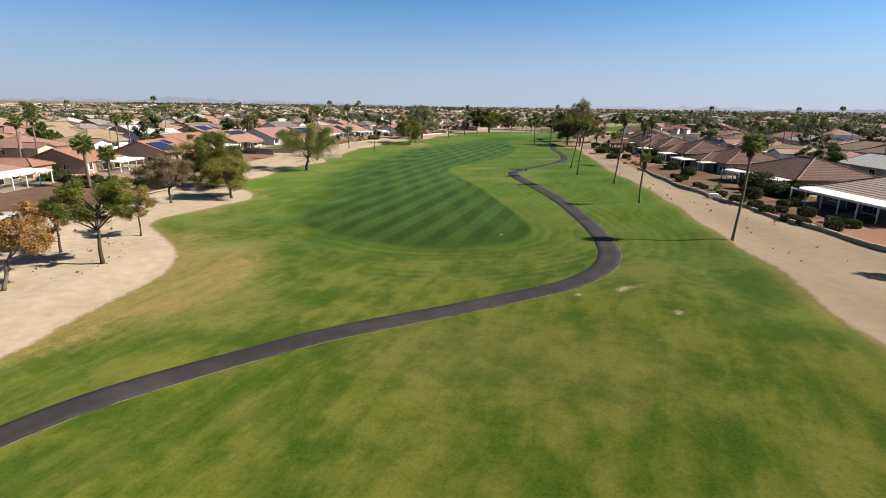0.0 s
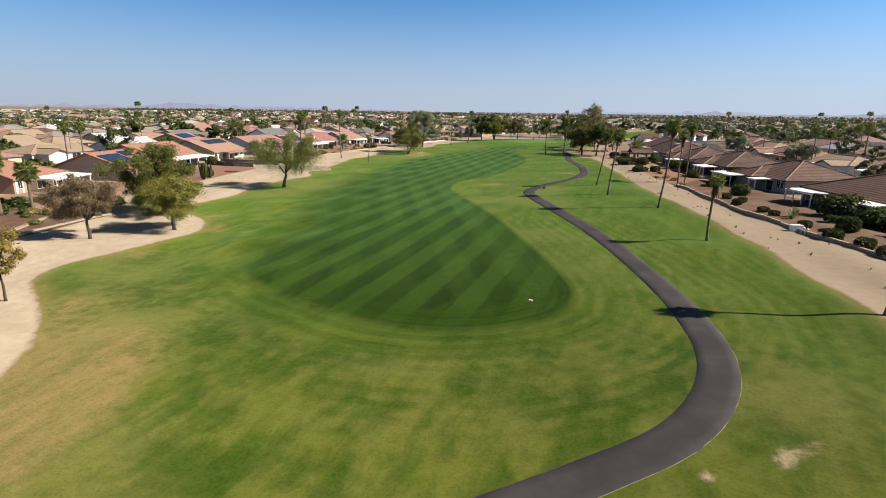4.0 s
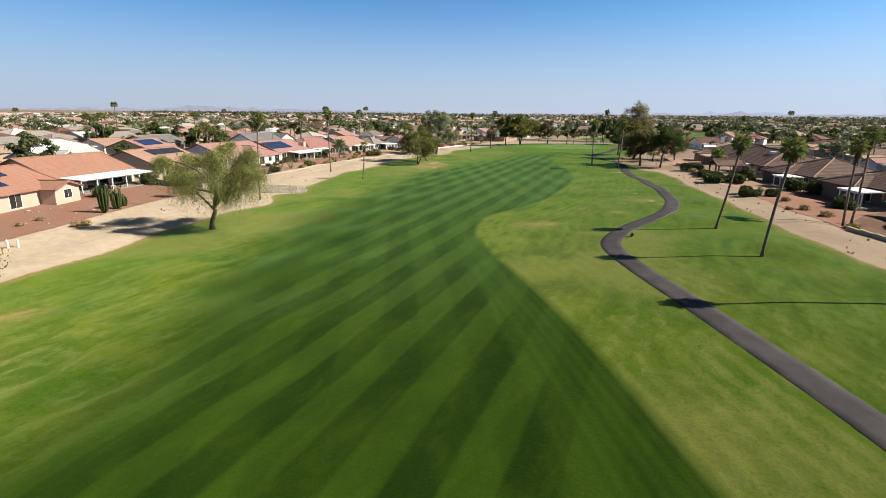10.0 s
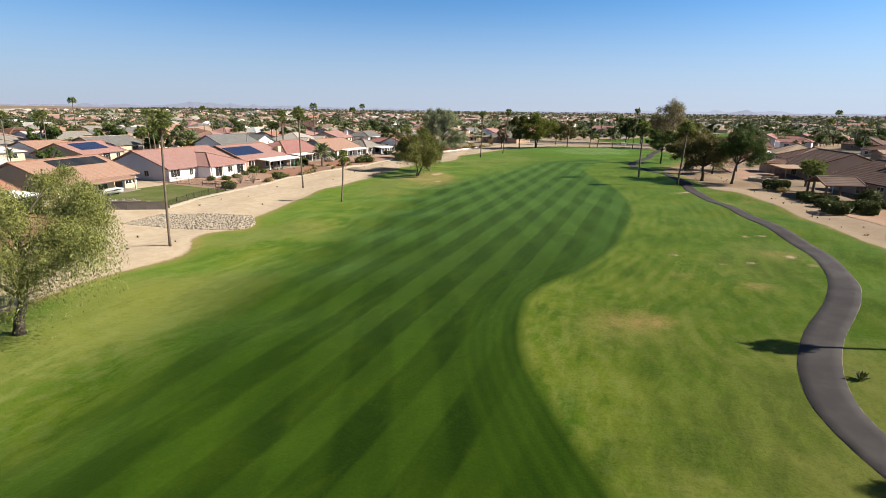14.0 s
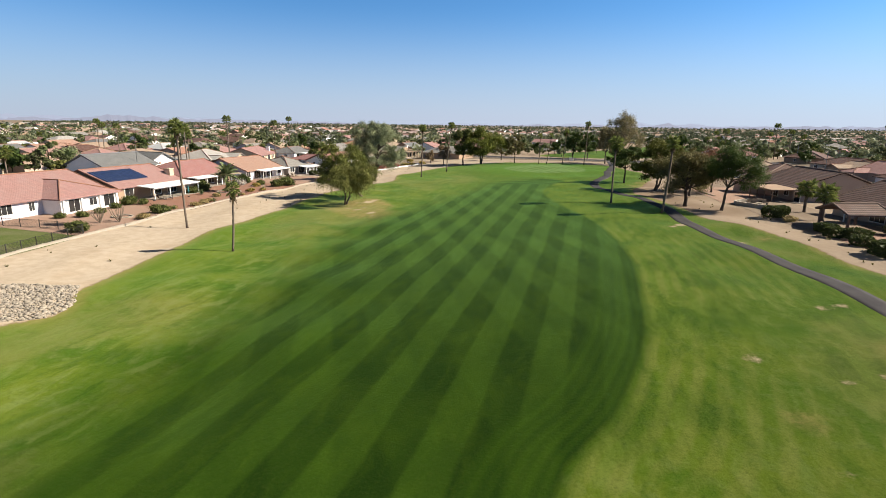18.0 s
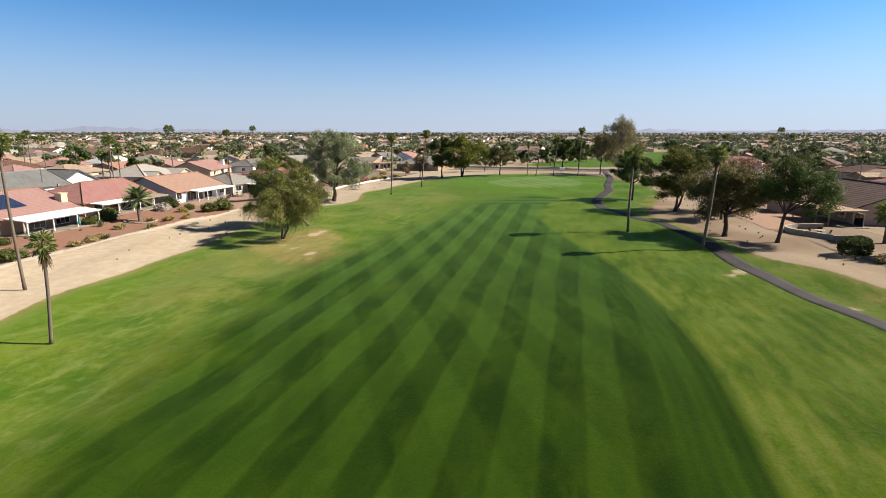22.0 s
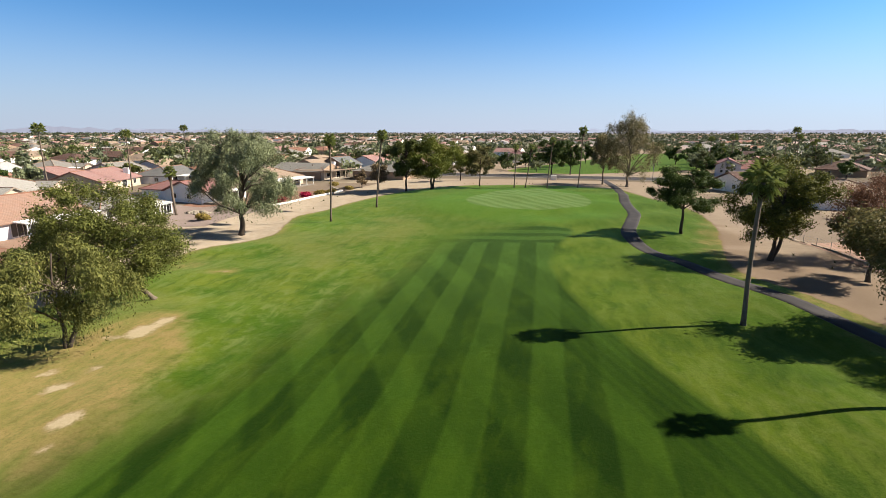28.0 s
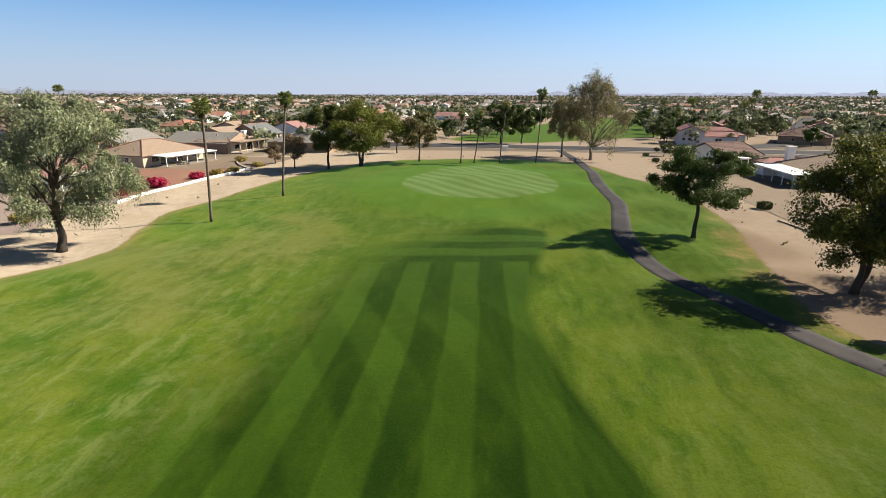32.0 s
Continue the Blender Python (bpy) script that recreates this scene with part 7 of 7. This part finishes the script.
set_out(agave("grey-green spiky agave rosette in gravel", 1), [(-119.6, 206.9, 1.0), (-129.4, 215, 1.3), (-125.4, 215.8, 0.9), (-120.2, 215.8, 0.9), (15.6, 109.1, 1.5), (14.9, 107, 1.3), (-2.7, 178.7, 1.2), (-2.9, 175.3, 1.0), (-122.5, 228.5, 0.9), (-119.8, 196, 0.8)], "spiky garden plants")


def cactus(x, y, arms, height, label, seed):
    """A clump of ribbed columns that curve up from one foot."""
    rng = np.random.default_rng(seed)
    ob = thing("cactus", label, "cactus", Matrix.Translation((x, y, gz(x, y))))
    for i in range(arms):
        a, h = i * 2.4, height * (0.55 + 0.45 * rng.random())
        r = 0.25 + 0.55 * rng.random()
        s = Shape()
        s.tube([(0.1 * math.cos(a), 0.1 * math.sin(a), -0.1), (r * 0.8 * math.cos(a), r * 0.8 * math.sin(a), h * 0.2), (r * math.cos(a), r * math.sin(a), h * 0.6), (r * math.cos(a), r * math.sin(a), h * 0.95), (r * math.cos(a), r * math.sin(a), h)],
               [0.10, 0.13, 0.14, 0.12, 0.04], 7)
        part("arm", s, LEAF["bush"], ob, smooth=True)


cactus(-101.2, 114.6, 16, 4.4, "tall clump of green organ-pipe cactus in red gravel", 1)
cactus(-102.6, 117.8, 18, 3.5, "dense clump of green columnar cactus in red gravel", 2)
cactus(-104, 120, 12, 2.2, "clump of green cactus in red gravel", 3)
for _x, _y, _s in ((-118.4, 182.6, 1), (-120.2, 180.6, 2)):
    ob = thing("ocotillo", "bare pale ocotillo stems in gravel", "desert plant", Matrix.Translation((_x, _y, gz(_x, _y))), "bare desert plants")
    for i in range(14):
        a, q = i * 2.4, 0.4 + 0.7 * ((i * 7) % 5) / 5
        part("stem", Shape().tube([(0, 0, 0), (q * math.cos(a), q * math.sin(a), 1.3), (1.5 * q * math.cos(a), 1.5 * q * math.sin(a), 2.5)], [0.05, 0.04, 0.015], 5), M_PALEBARK, ob)


# ---- fences, stones, weeds ----
def iron_fence(points, label, paint, height=1.3):
    line = spline(points, 2.4)
    ob = thing("iron_fence", label, "fence", group="iron fences")
    for i, (x, y) in enumerate(line):
        part("post", Shape().box(x - 0.04, x + 0.04, y - 0.04, y + 0.04, gz(x, y) - 0.3, gz(x, y) + height + 0.1), paint, ob)
    for (ax, ay), (bx, by) in zip(line, line[1:]):
        L = math.hypot(bx - ax, by - ay)
        s = Shape().box(0.04, L - 0.04, -0.02, 0.02, height - 0.06, height - 0.02).box(0.04, L - 0.04, -0.02, 0.02, 0.18, 0.22)
        for k in range(int(L / 0.13)):
            s.box(0.1 + 0.13 * k - 0.008, 0.1 + 0.13 * k + 0.008, -0.008, 0.008, 0.22, height - 0.06)
        o = part("panel", s, paint, ob)
        o.matrix_basis = Matrix.Translation((ax, ay, gz(ax, ay))) @ pose(0, 0, 0, 0, 0, math.degrees(math.atan2(by - ay, bx - ax)))


iron_fence([(-109.3, 152.4), (-111.6, 158.6), (-113.7, 165.5), (-115.3, 173.4)], "black iron fence round a small lawn", M_IRON)
iron_fence([(-115.4, 173.6), (-121, 174.3), (-127.5, 173.6), (-133, 172.5)], "black iron fence beside a lawn", M_IRON)
iron_fence([(-63.5, 28), (-65.7, 36), (-68.2, 42), (-69.8, 48), (-72.4, 53.4)], "white-painted iron garden fence on a pale kerb", M_WHITE)
low_wall("garden_wall", [(-63.3, 28), (-65.5, 36), (-68, 42), (-69.6, 48), (-72.2, 53.6)], 0.2, 0.16, M_CURB, "pale kerb under an iron fence")
low_wall("garden_wall", [(-9.6, 235.6), (-13, 235.8), (-15.6, 233.6), (-16.4, 230.2), (-15.4, 226.6), (-12.8, 224.4), (-9.4, 224.6)], 0.75, 0.16, M_CURB, "curved cream garden wall round a patio", 1.2)
low_wall("garden_wall", [(-76.6, 54.6), (-79.2, 59.5), (-80.6, 64.5), (-81.2, 70.0), (-81.8, 76.0)], 0.2, 0.16, M_CURB, "low pale kerb between gravel and sand")
low_wall("garden_wall", [(-124, 341), (-120, 333.5), (-114.5, 326.4)], 0.3, 0.14, M_CURB, "low cream kerb between gardens")
low_wall("garden_wall", [(-91, 76), (-86, 68), (-83, 63)], 0.25, 0.2, M_BLOCK, "low stone edge of a gravel garden")

low_wall("garden_wall", [(-21.2, 276), (-20.4, 268), (-20.0, 260), (-19.0, 252), (-17.6, 243)], 0.14, 0.10, M_BLOCK, "low tan kerb between gravel gardens and sand")
ob = thing("wire_fence", "grey wire fence on thin posts beside a kerb", "fence", group="iron fences")
_line = spline([(-20.3, 271), (-20.2, 262), (-19.6, 256), (-18.6, 249)], 2.6)
for _x, _y in _line:
    part("post", Shape().tube([(_x, _y, gz(_x, _y) - 0.2), (_x, _y, gz(_x, _y) + 1.15)], [0.035, 0.035], 6), M_METAL, ob)
for (_a, _b), (_c, _d) in zip(_line, _line[1:]):
    for _h in (0.35, 0.7, 1.08):
        part("wire", Shape().tube([(_a, _b, gz(_a, _b) + _h), (_c, _d, gz(_c, _d) + _h)], [0.012, 0.012], 4), M_METAL, ob)

for _x, _y, _r in ((-127.6, 222, 3.0), (-128.4, 235, 1.9), (-121.6, 186.2, 1.7)):
    low_wall("planter_kerb", [(_x + _r * math.cos(a), _y + _r * 0.85 * math.sin(a)) for a in np.linspace(0, 2 * math.pi, 9)], 0.16, 0.09, M_CURB, "low pale kerb ring round a planting bed", 0.9)


def pebbles(name, outline, n, seed, size, material, label, category):
    """Loose stones lying over a patch of ground."""
    rng = np.random.default_rng(seed)
    loop = np.array(outline, float)
    v, f = [], []
    lo, hi = loop.min(0), loop.max(0)
    g = (1 + 5 ** 0.5) / 2
    base = np.array([(-1, g, 0), (1, g, 0), (-1, -g, 0), (1, -g, 0), (0, -1, g), (0, 1, g), (0, -1, -g), (0, 1, -g), (g, 0, -1), (g, 0, 1), (-g, 0, -1), (-g, 0, 1)]) / 1.9
    tri = [(0, 11, 5), (0, 5, 1), (0, 1, 7), (0, 7, 10), (0, 10, 11), (1, 5, 9), (5, 11, 4), (11, 10, 2), (10, 7, 6), (7, 1, 8), (3, 9, 4), (3, 4, 2), (3, 2, 6), (3, 6, 8), (3, 8, 9), (4, 9, 5), (2, 4, 11), (6, 2, 10), (8, 6, 7), (9, 8, 1)]
    while len(v) < n * 12:
        p = lo + (hi - lo) * rng.random(2)
        if inside_distance(np.array([p[0]]), np.array([p[1]]), loop)[0] < 0:
            continue
        s = size * math.exp(0.4 * rng.normal())
        q = base * (s * (0.8 + 0.5 * rng.random()), s * (0.7 + 0.5 * rng.random()), s * 0.6)
        a = rng.random() * 6.3
        q = np.stack([q[:, 0] * math.cos(a) - q[:, 1] * math.sin(a), q[:, 0] * math.sin(a) + q[:, 1] * math.cos(a), q[:, 2]], 1) + rng.normal(size=(12, 3)) * s * 0.07
        k = len(v)
        v += [tuple(w) for w in q + (p[0], p[1], gz(*p) + s * 0.25)]
        f += [tuple(k + i for i in t) for t in tri]
    me = bpy.data.meshes.new(name)
    me.from_pydata(v, [], f)
    me.polygons.foreach_set("use_smooth", np.ones(len(me.polygons), bool))
    me.materials.append(material)
    tagged(new(name, me), label, category, kind="stuff")


pebbles("river_stones", [(-105, 141.5), (-98, 142.8), (-91, 144.4), (-88.6, 147), (-89, 150), (-93.4, 154.2), (-98, 153), (-106.5, 149.4)], 5600, 4, 0.105, M_ROCK, "swale filled with pale rounded river stones", "stones")
pebbles("landscape_rocks", [(-132, 280.2), (-127.6, 278.4), (-126.2, 281.6), (-130, 283.4)], 60, 5, 0.36, M_ROCK, "heap of pale landscaping boulders in a garden", "stones")
pebbles("landscape_rocks", [(-113, 108), (-100, 103), (-98, 108), (-108, 119)], 30, 6, 0.16, M_ROCK, "few loose stones on red gravel", "stones")


def weeds(name, places, seed):
    """Dry tufts of desert weeds dotted over the sand."""
    rng = np.random.default_rng(seed)
    v = []
    for x, y, r in places:
        z = gz(x, y)
        for i in range(22):
            a, el = rng.random() * 6.28, 0.25 + 1.1 * rng.random()
            d = np.array([math.cos(a) * math.cos(el), math.sin(a) * math.cos(el), math.sin(el)]) * r * (0.7 + 0.6 * rng.random())
            w = np.array([-math.sin(a), math.cos(a), 0]) * 0.035 * r / 0.4
            o = np.array([x, y, z]) + rng.normal(size=3) * (0.1 * r, 0.1 * r, 0)
            v += [o - w, o + w, o + d + w * 0.6, o + d - w * 0.6]
    tagged(new(name, quad_mesh(name, np.array(v), np.arange(len(v)).reshape(-1, 4), LEAF["mixed"])), "scattered dry weeds on the sand", "weeds", kind="stuff")


rng = np.random.default_rng(31)
spots = []
for _x0, _y0, _x1, _y1, w, n in ((-52, 24, -60, 46, 7, 16), (-100, 106, -92, 140, 5, 20), (-104, 158, -113, 250, 6, 60), (-112, 265, -108, 322, 4, 26), (22, 58, 5, 105, 5, 40), (5, 105, -9, 168, 3.2, 46), (-9, 168, -18, 215, 2.6, 46), (-24, 222, -24, 290, 4, 46), (-90, 342, -5, 350, 8, 60), (-20, 300, -10, 350, 7, 30)):
    for _ in range(n // 2):
        t = rng.random()
        spots.append((_x0 + (_x1 - _x0) * t + w * (rng.random() - 0.5) * 2, _y0 + (_y1 - _y0) * t + rng.normal(), 0.13 + 0.20 * rng.random()))
weeds("desert_weeds", spots, 12)
pebbles("litter_of_stones", [(-52, 26), (-62, 47), (-57, 48), (-46, 34)], 60, 8, 0.07, M_BARK, "bits of bark and small stones on the sand", "stones")


# ---- small things ----
def box_thing(name, x, y, w, d, h, material, label, category, rot=0, lid=None):
    ob = thing(name, label, category, Matrix.Translation((x, y, gz(x, y))) @ pose(0, 0, 0, 0, 0, rot))
    part("body", Shape().box(-w / 2, w / 2, -d / 2, d / 2, -0.1, h), material, ob)
    part("lid", Shape().box(-w / 2 - 0.04, w / 2 + 0.04, -d / 2 - 0.04, d / 2 + 0.04, h + 0.003, h + 0.09), lid or material, ob)
    return ob


box_thing("utility_box", 13.6, 98.9, 1.3, 0.8, 0.75, M_WHITE, "white utility cabinet on the garden wall line", "utility box", 20)
for _x, _y in ((13.9, 97.6), (14.2, 97.0)):
    ob = thing("pipe_valve", "white upright irrigation valve pipe", "pipe", Matrix.Translation((_x, _y, gz(_x, _y))), "irrigation pipes")
    part("pipe", Shape().tube([(0, 0, -0.1), (0, 0, 0.7), (0.15, 0, 0.85), (0.35, 0, 0.7)], [0.09] * 4, 7), M_WHITE, ob)
for _x, _y in ((-91.1, 95.6), (-90.4, 96.3)):
    ob = thing("marker_post", "short white marker post on the sand", "post", Matrix.Translation((_x, _y, gz(_x, _y))), "marker posts")
    part("post", Shape().tube([(0, 0, -0.1), (0, 0, 0.85), (0, 0, 0.95)], [0.13, 0.13, 0.06], 8), M_WHITE, ob)
box_thing("utility_box", -53, 367, 2.0, 1.2, 1.5, M_WHITE, "white utility cabinet beside the road", "utility box")
ob = thing("yardage_plate", "small white plate set in the fairway", "marker", Matrix.Translation((-14.2, 60.7, gz(-14.2, 60.7))))
part("plate", Shape().box(-0.15, 0.15, -0.10, 0.10, -0.02, 0.05), M_WHITE, ob)
part("spike", Shape().tube([(0, 0, -0.2), (0, 0, 0.0)], [0.03, 0.03], 6), M_METAL, ob)
ob = thing("path_weed", "dark leafy weed at the edge of the cart path", "weed", Matrix.Translation((-24.2, 126.4, gz(-24.2, 126.4))))
for k in range(16):
    a, el = k * 2.4, radians(24 + 52 * ((k * 7) % 16) / 16)
    d = Vector((math.cos(a) * math.cos(el), math.sin(a) * math.cos(el), math.sin(el))) * (0.55 + 0.03 * (k % 5))
    w = Vector((-math.sin(a), math.cos(a), 0)) * 0.09
    part("leaf", Shape().poly([(0, 0, -0.03), d * 0.5 - w, d, d * 0.5 + w]), LEAF["bush"], ob)

M_TEAL = plain("teal_canvas", (0.033, 0.172, 0.172), 0.9, 0.15)
M_CREAMCLOTH = plain("cream_canvas", (0.363, 0.310, 0.238), 0.9, 0.15)
for _x, _y, mt, nm in ((-129.6, 211.2, M_TEAL, "closed teal patio umbrella on a terrace"), (-131, 203, M_CREAMCLOTH, "closed cream patio umbrella on a terrace")):
    ob = thing("patio_umbrella", nm, "umbrella", Matrix.Translation((_x, _y, gz(_x, _y) + 0.09)), "patio umbrellas")
    part("base", Shape().tube([(0, 0, -0.1), (0, 0, 0.08)], [0.3, 0.26], 10), M_IRON, ob)
    part("pole", Shape().tube([(0, 0, 0.08), (0, 0, 2.5)], [0.03, 0.03], 6), M_METAL, ob)
    part("canopy", Shape().tube([(0, 0, 0.85), (0, 0, 1.2), (0, 0, 1.9), (0, 0, 2.45)], [0.10, 0.22, 0.16, 0.04], 8), mt, ob)


def garden_chair(x, y, rot, material):
    ob = thing("garden_chair", "dark metal garden chair on a terrace", "chair", Matrix.Translation((x, y, gz(x, y) + 0.09)) @ pose(0, 0, 0, 0, 0, rot), "garden chairs")
    part("seat", Shape().box(-0.28, 0.28, -0.28, 0.28, 0.38, 0.46), material, ob)
    part("backrest", Shape().poly([(-0.28, -0.28, 0.46), (-0.28, 0.28, 0.46), (-0.42, 0.28, 0.98), (-0.42, -0.28, 0.98)]).box(-0.47, -0.41, -0.28, 0.28, 0.92, 1.0), material, ob)
    for sx in (-0.25, 0.25):
        for sy in (-0.25, 0.25):
            part("leg", Shape().box(sx - 0.025, sx + 0.025, sy - 0.025, sy + 0.025, -0.1, 0.38), M_IRON, ob)


def garden_table(x, y):
    ob = thing("garden_table", "round garden table on a terrace", "table", Matrix.Translation((x, y, gz(x, y) + 0.09)), "garden tables")
    part("tabletop", Shape().tube([(0, 0, 0.68), (0, 0, 0.74)], [0.65, 0.65], 16), M_CREAMCLOTH, ob)
    part("stem", Shape().tube([(0, 0, 0), (0, 0, 0.68)], [0.06, 0.06], 8), M_IRON, ob)
    part("foot", Shape().tube([(0, 0, -0.1), (0, 0, 0.05)], [0.34, 0.3], 10), M_IRON, ob)


for _x, _y in ((-130.6, 205.5), (-134.4, 257), (-134.6, 262), (-107, 90), (-121.5, 131), (14.5, 150), (-132, 366.5), (-134, 333), (-12.5, 229.5)):
    garden_table(_x, _y)
    for k in range(3):
        garden_chair(_x + 1.15 * math.cos(k * 2.1 + _y), _y + 1.15 * math.sin(k * 2.1 + _y), math.degrees(k * 2.1 + _y) + 180, M_IRON if k % 2 else M_BARK)

ob = thing("covered_boat", "small boat under a white cover on a patio", "boat", Matrix.Translation((-127.9, 156.9, gz(-127.9, 156.9) + 0.1)) @ pose(0, 0, 0, 0, 0, 95))
hull = Shape()
for i in range(9):
    hull.v += [(-2.2 + 0.55 * i, 0.85 * math.sin(math.pi * (0.18 + 0.79 * i / 8)) * k, z) for k, z in ((-1, 0.75), (-0.55, 0.3), (0, 0.15), (0.55, 0.3), (1, 0.75))]
hull.f += [(i * 5 + k, i * 5 + k + 1, i * 5 + k + 6, i * 5 + k + 5) for i in range(8) for k in range(4)]
part("hull", hull, M_WHITE, ob, smooth=True)
cover = Shape()
for i in range(9):
    cover.v += [(-2.2 + 0.55 * i, 0.9 * math.sin(math.pi * (0.18 + 0.79 * i / 8)) * k, z + 0.25 * math.sin(math.pi * i / 8)) for k, z in ((-1, 0.74), (-0.5, 0.92), (0, 1.0), (0.5, 0.92), (1, 0.74))]
cover.f += [(i * 5 + k, i * 5 + k + 5, i * 5 + k + 6, i * 5 + k + 1) for i in range(8) for k in range(4)]
part("cover", cover, plain("white_canvas", (0.436, 0.422, 0.396), 0.8, 0.1), ob, smooth=True)
for sx in (-1, 0.9):
    part("cradle", Shape().box(sx - 0.1, sx + 0.1, -0.5, 0.5, -0.1, 0.32), M_METAL, ob)

M_TYRE = plain("tyre_rubber", (0.013, 0.013, 0.013), 0.9, 0.1)


def vehicle(x, y, rot, paint, label, pickup=False):
    """A parked car: lower body, glazed cabin, wheels with rims, lamps."""
    ob = thing("pickup_truck" if pickup else "car", label, "vehicle", Matrix.Translation((x, y, gz(x, y) + 0.05)) @ pose(0, 0, 0, 0, 0, rot), "parked vehicles")
    L = 2.7 if pickup else 2.3
    b = Shape().prism([(-L, -0.85), (-L + 0.1, -0.92), (L - 0.25, -0.92), (L, -0.7), (L, 0.7), (L - 0.25, 0.92), (-L + 0.1, 0.92), (-L, 0.85)], 0.38, 0.95)
    part("body", b, paint, ob)
    x0, x1 = (-0.4, 1.3) if pickup else (-1.9, 1.1)
    c = Shape()
    lo, hi = [(x0, -0.86), (x1, -0.86), (x1, 0.86), (x0, 0.86)], [(x0 + 0.35, -0.68), (x1 - 0.6, -0.68), (x1 - 0.6, 0.68), (x0 + 0.35, 0.68)]
    for i in range(4):
        j = (i + 1) % 4
        c.poly([(*lo[i], 0.95), (*lo[j], 0.95), (*hi[j], 1.5), (*hi[i], 1.5)])
    part("cabin_glass", c, M_GLASS, ob)
    part("cabin_roof", Shape().prism([(a, d) for a, d in hi], 1.5, 1.56), paint, ob)
    for sx in (-L * 0.62, L * 0.62):
        for sy in (-0.9, 0.9):
            w = part("wheel", Shape().tube([(sx, sy - 0.12, 0.35), (sx, sy + 0.12, 0.35)], [0.36, 0.36], 14), M_TYRE, ob)
            part("rim", Shape().tube([(sx, sy - 0.13, 0.35), (sx, sy + 0.13, 0.35)], [0.2, 0.2], 10), M_METAL, w)
    for sy in (-0.6, 0.6):
        part("headlight", Shape().box(L - 0.06, L + 0.02, sy - 0.18, sy + 0.18, 0.66, 0.82), M_GLASS, ob)


M_CARWHITE, M_CARGREY = plain("white_car_paint", (0.475, 0.475, 0.475), 0.25, 0.03, spec=0.5), plain("grey_car_paint", (0.106, 0.112, 0.119), 0.25, 0.03, spec=0.5)
vehicle(-79, 43.5, 60, M_CARWHITE, "white car parked behind an iron fence")
vehicle(-164, 232, 80, M_CARWHITE, "white pickup truck parked on a side street", True)
vehicle(92, 488, 60, M_CARWHITE, "white car parked on a residential street")
vehicle(-154, 150, 96, M_CARGREY, "grey car parked on a side street")
vehicle(-236, 262, 96, M_CARWHITE, "white car parked on a side street")
vehicle(40, 168, 105, M_CARWHITE, "white car parked on a side street")
vehicle(27, 250, 105, M_CARGREY, "grey car parked on a side street")


def street_lamp(x, y, rot):
    ob = thing("street_lamp", "grey street lamp post with a single arm", "street lamp", Matrix.Translation((x, y, gz(x, y))) @ pose(0, 0, 0, 0, 0, rot), "street lamps")
    part("pole", Shape().tube([(0, 0, -0.2), (0, 0, 4), (0, 0, 9)], [0.13, 0.11, 0.08], 8), M_METAL, ob)
    part("arm", Shape().tube([(0, 0, 8.9), (1.0, 0, 9.4), (2.2, 0, 9.5)], [0.05, 0.05, 0.04], 6), M_METAL, ob)
    part("lamp_head", Shape().box(2.1, 2.8, -0.15, 0.15, 9.42, 9.56), M_METAL, ob)


for _x, _y, _r in ((52.2, 409, 150), (-110, 376, 90), (-20, 370, 90), (-172, 240, 180), (-166, 130, 180), (70, 130, 20), (24, 300, 20)):
    street_lamp(_x, _y, _r)
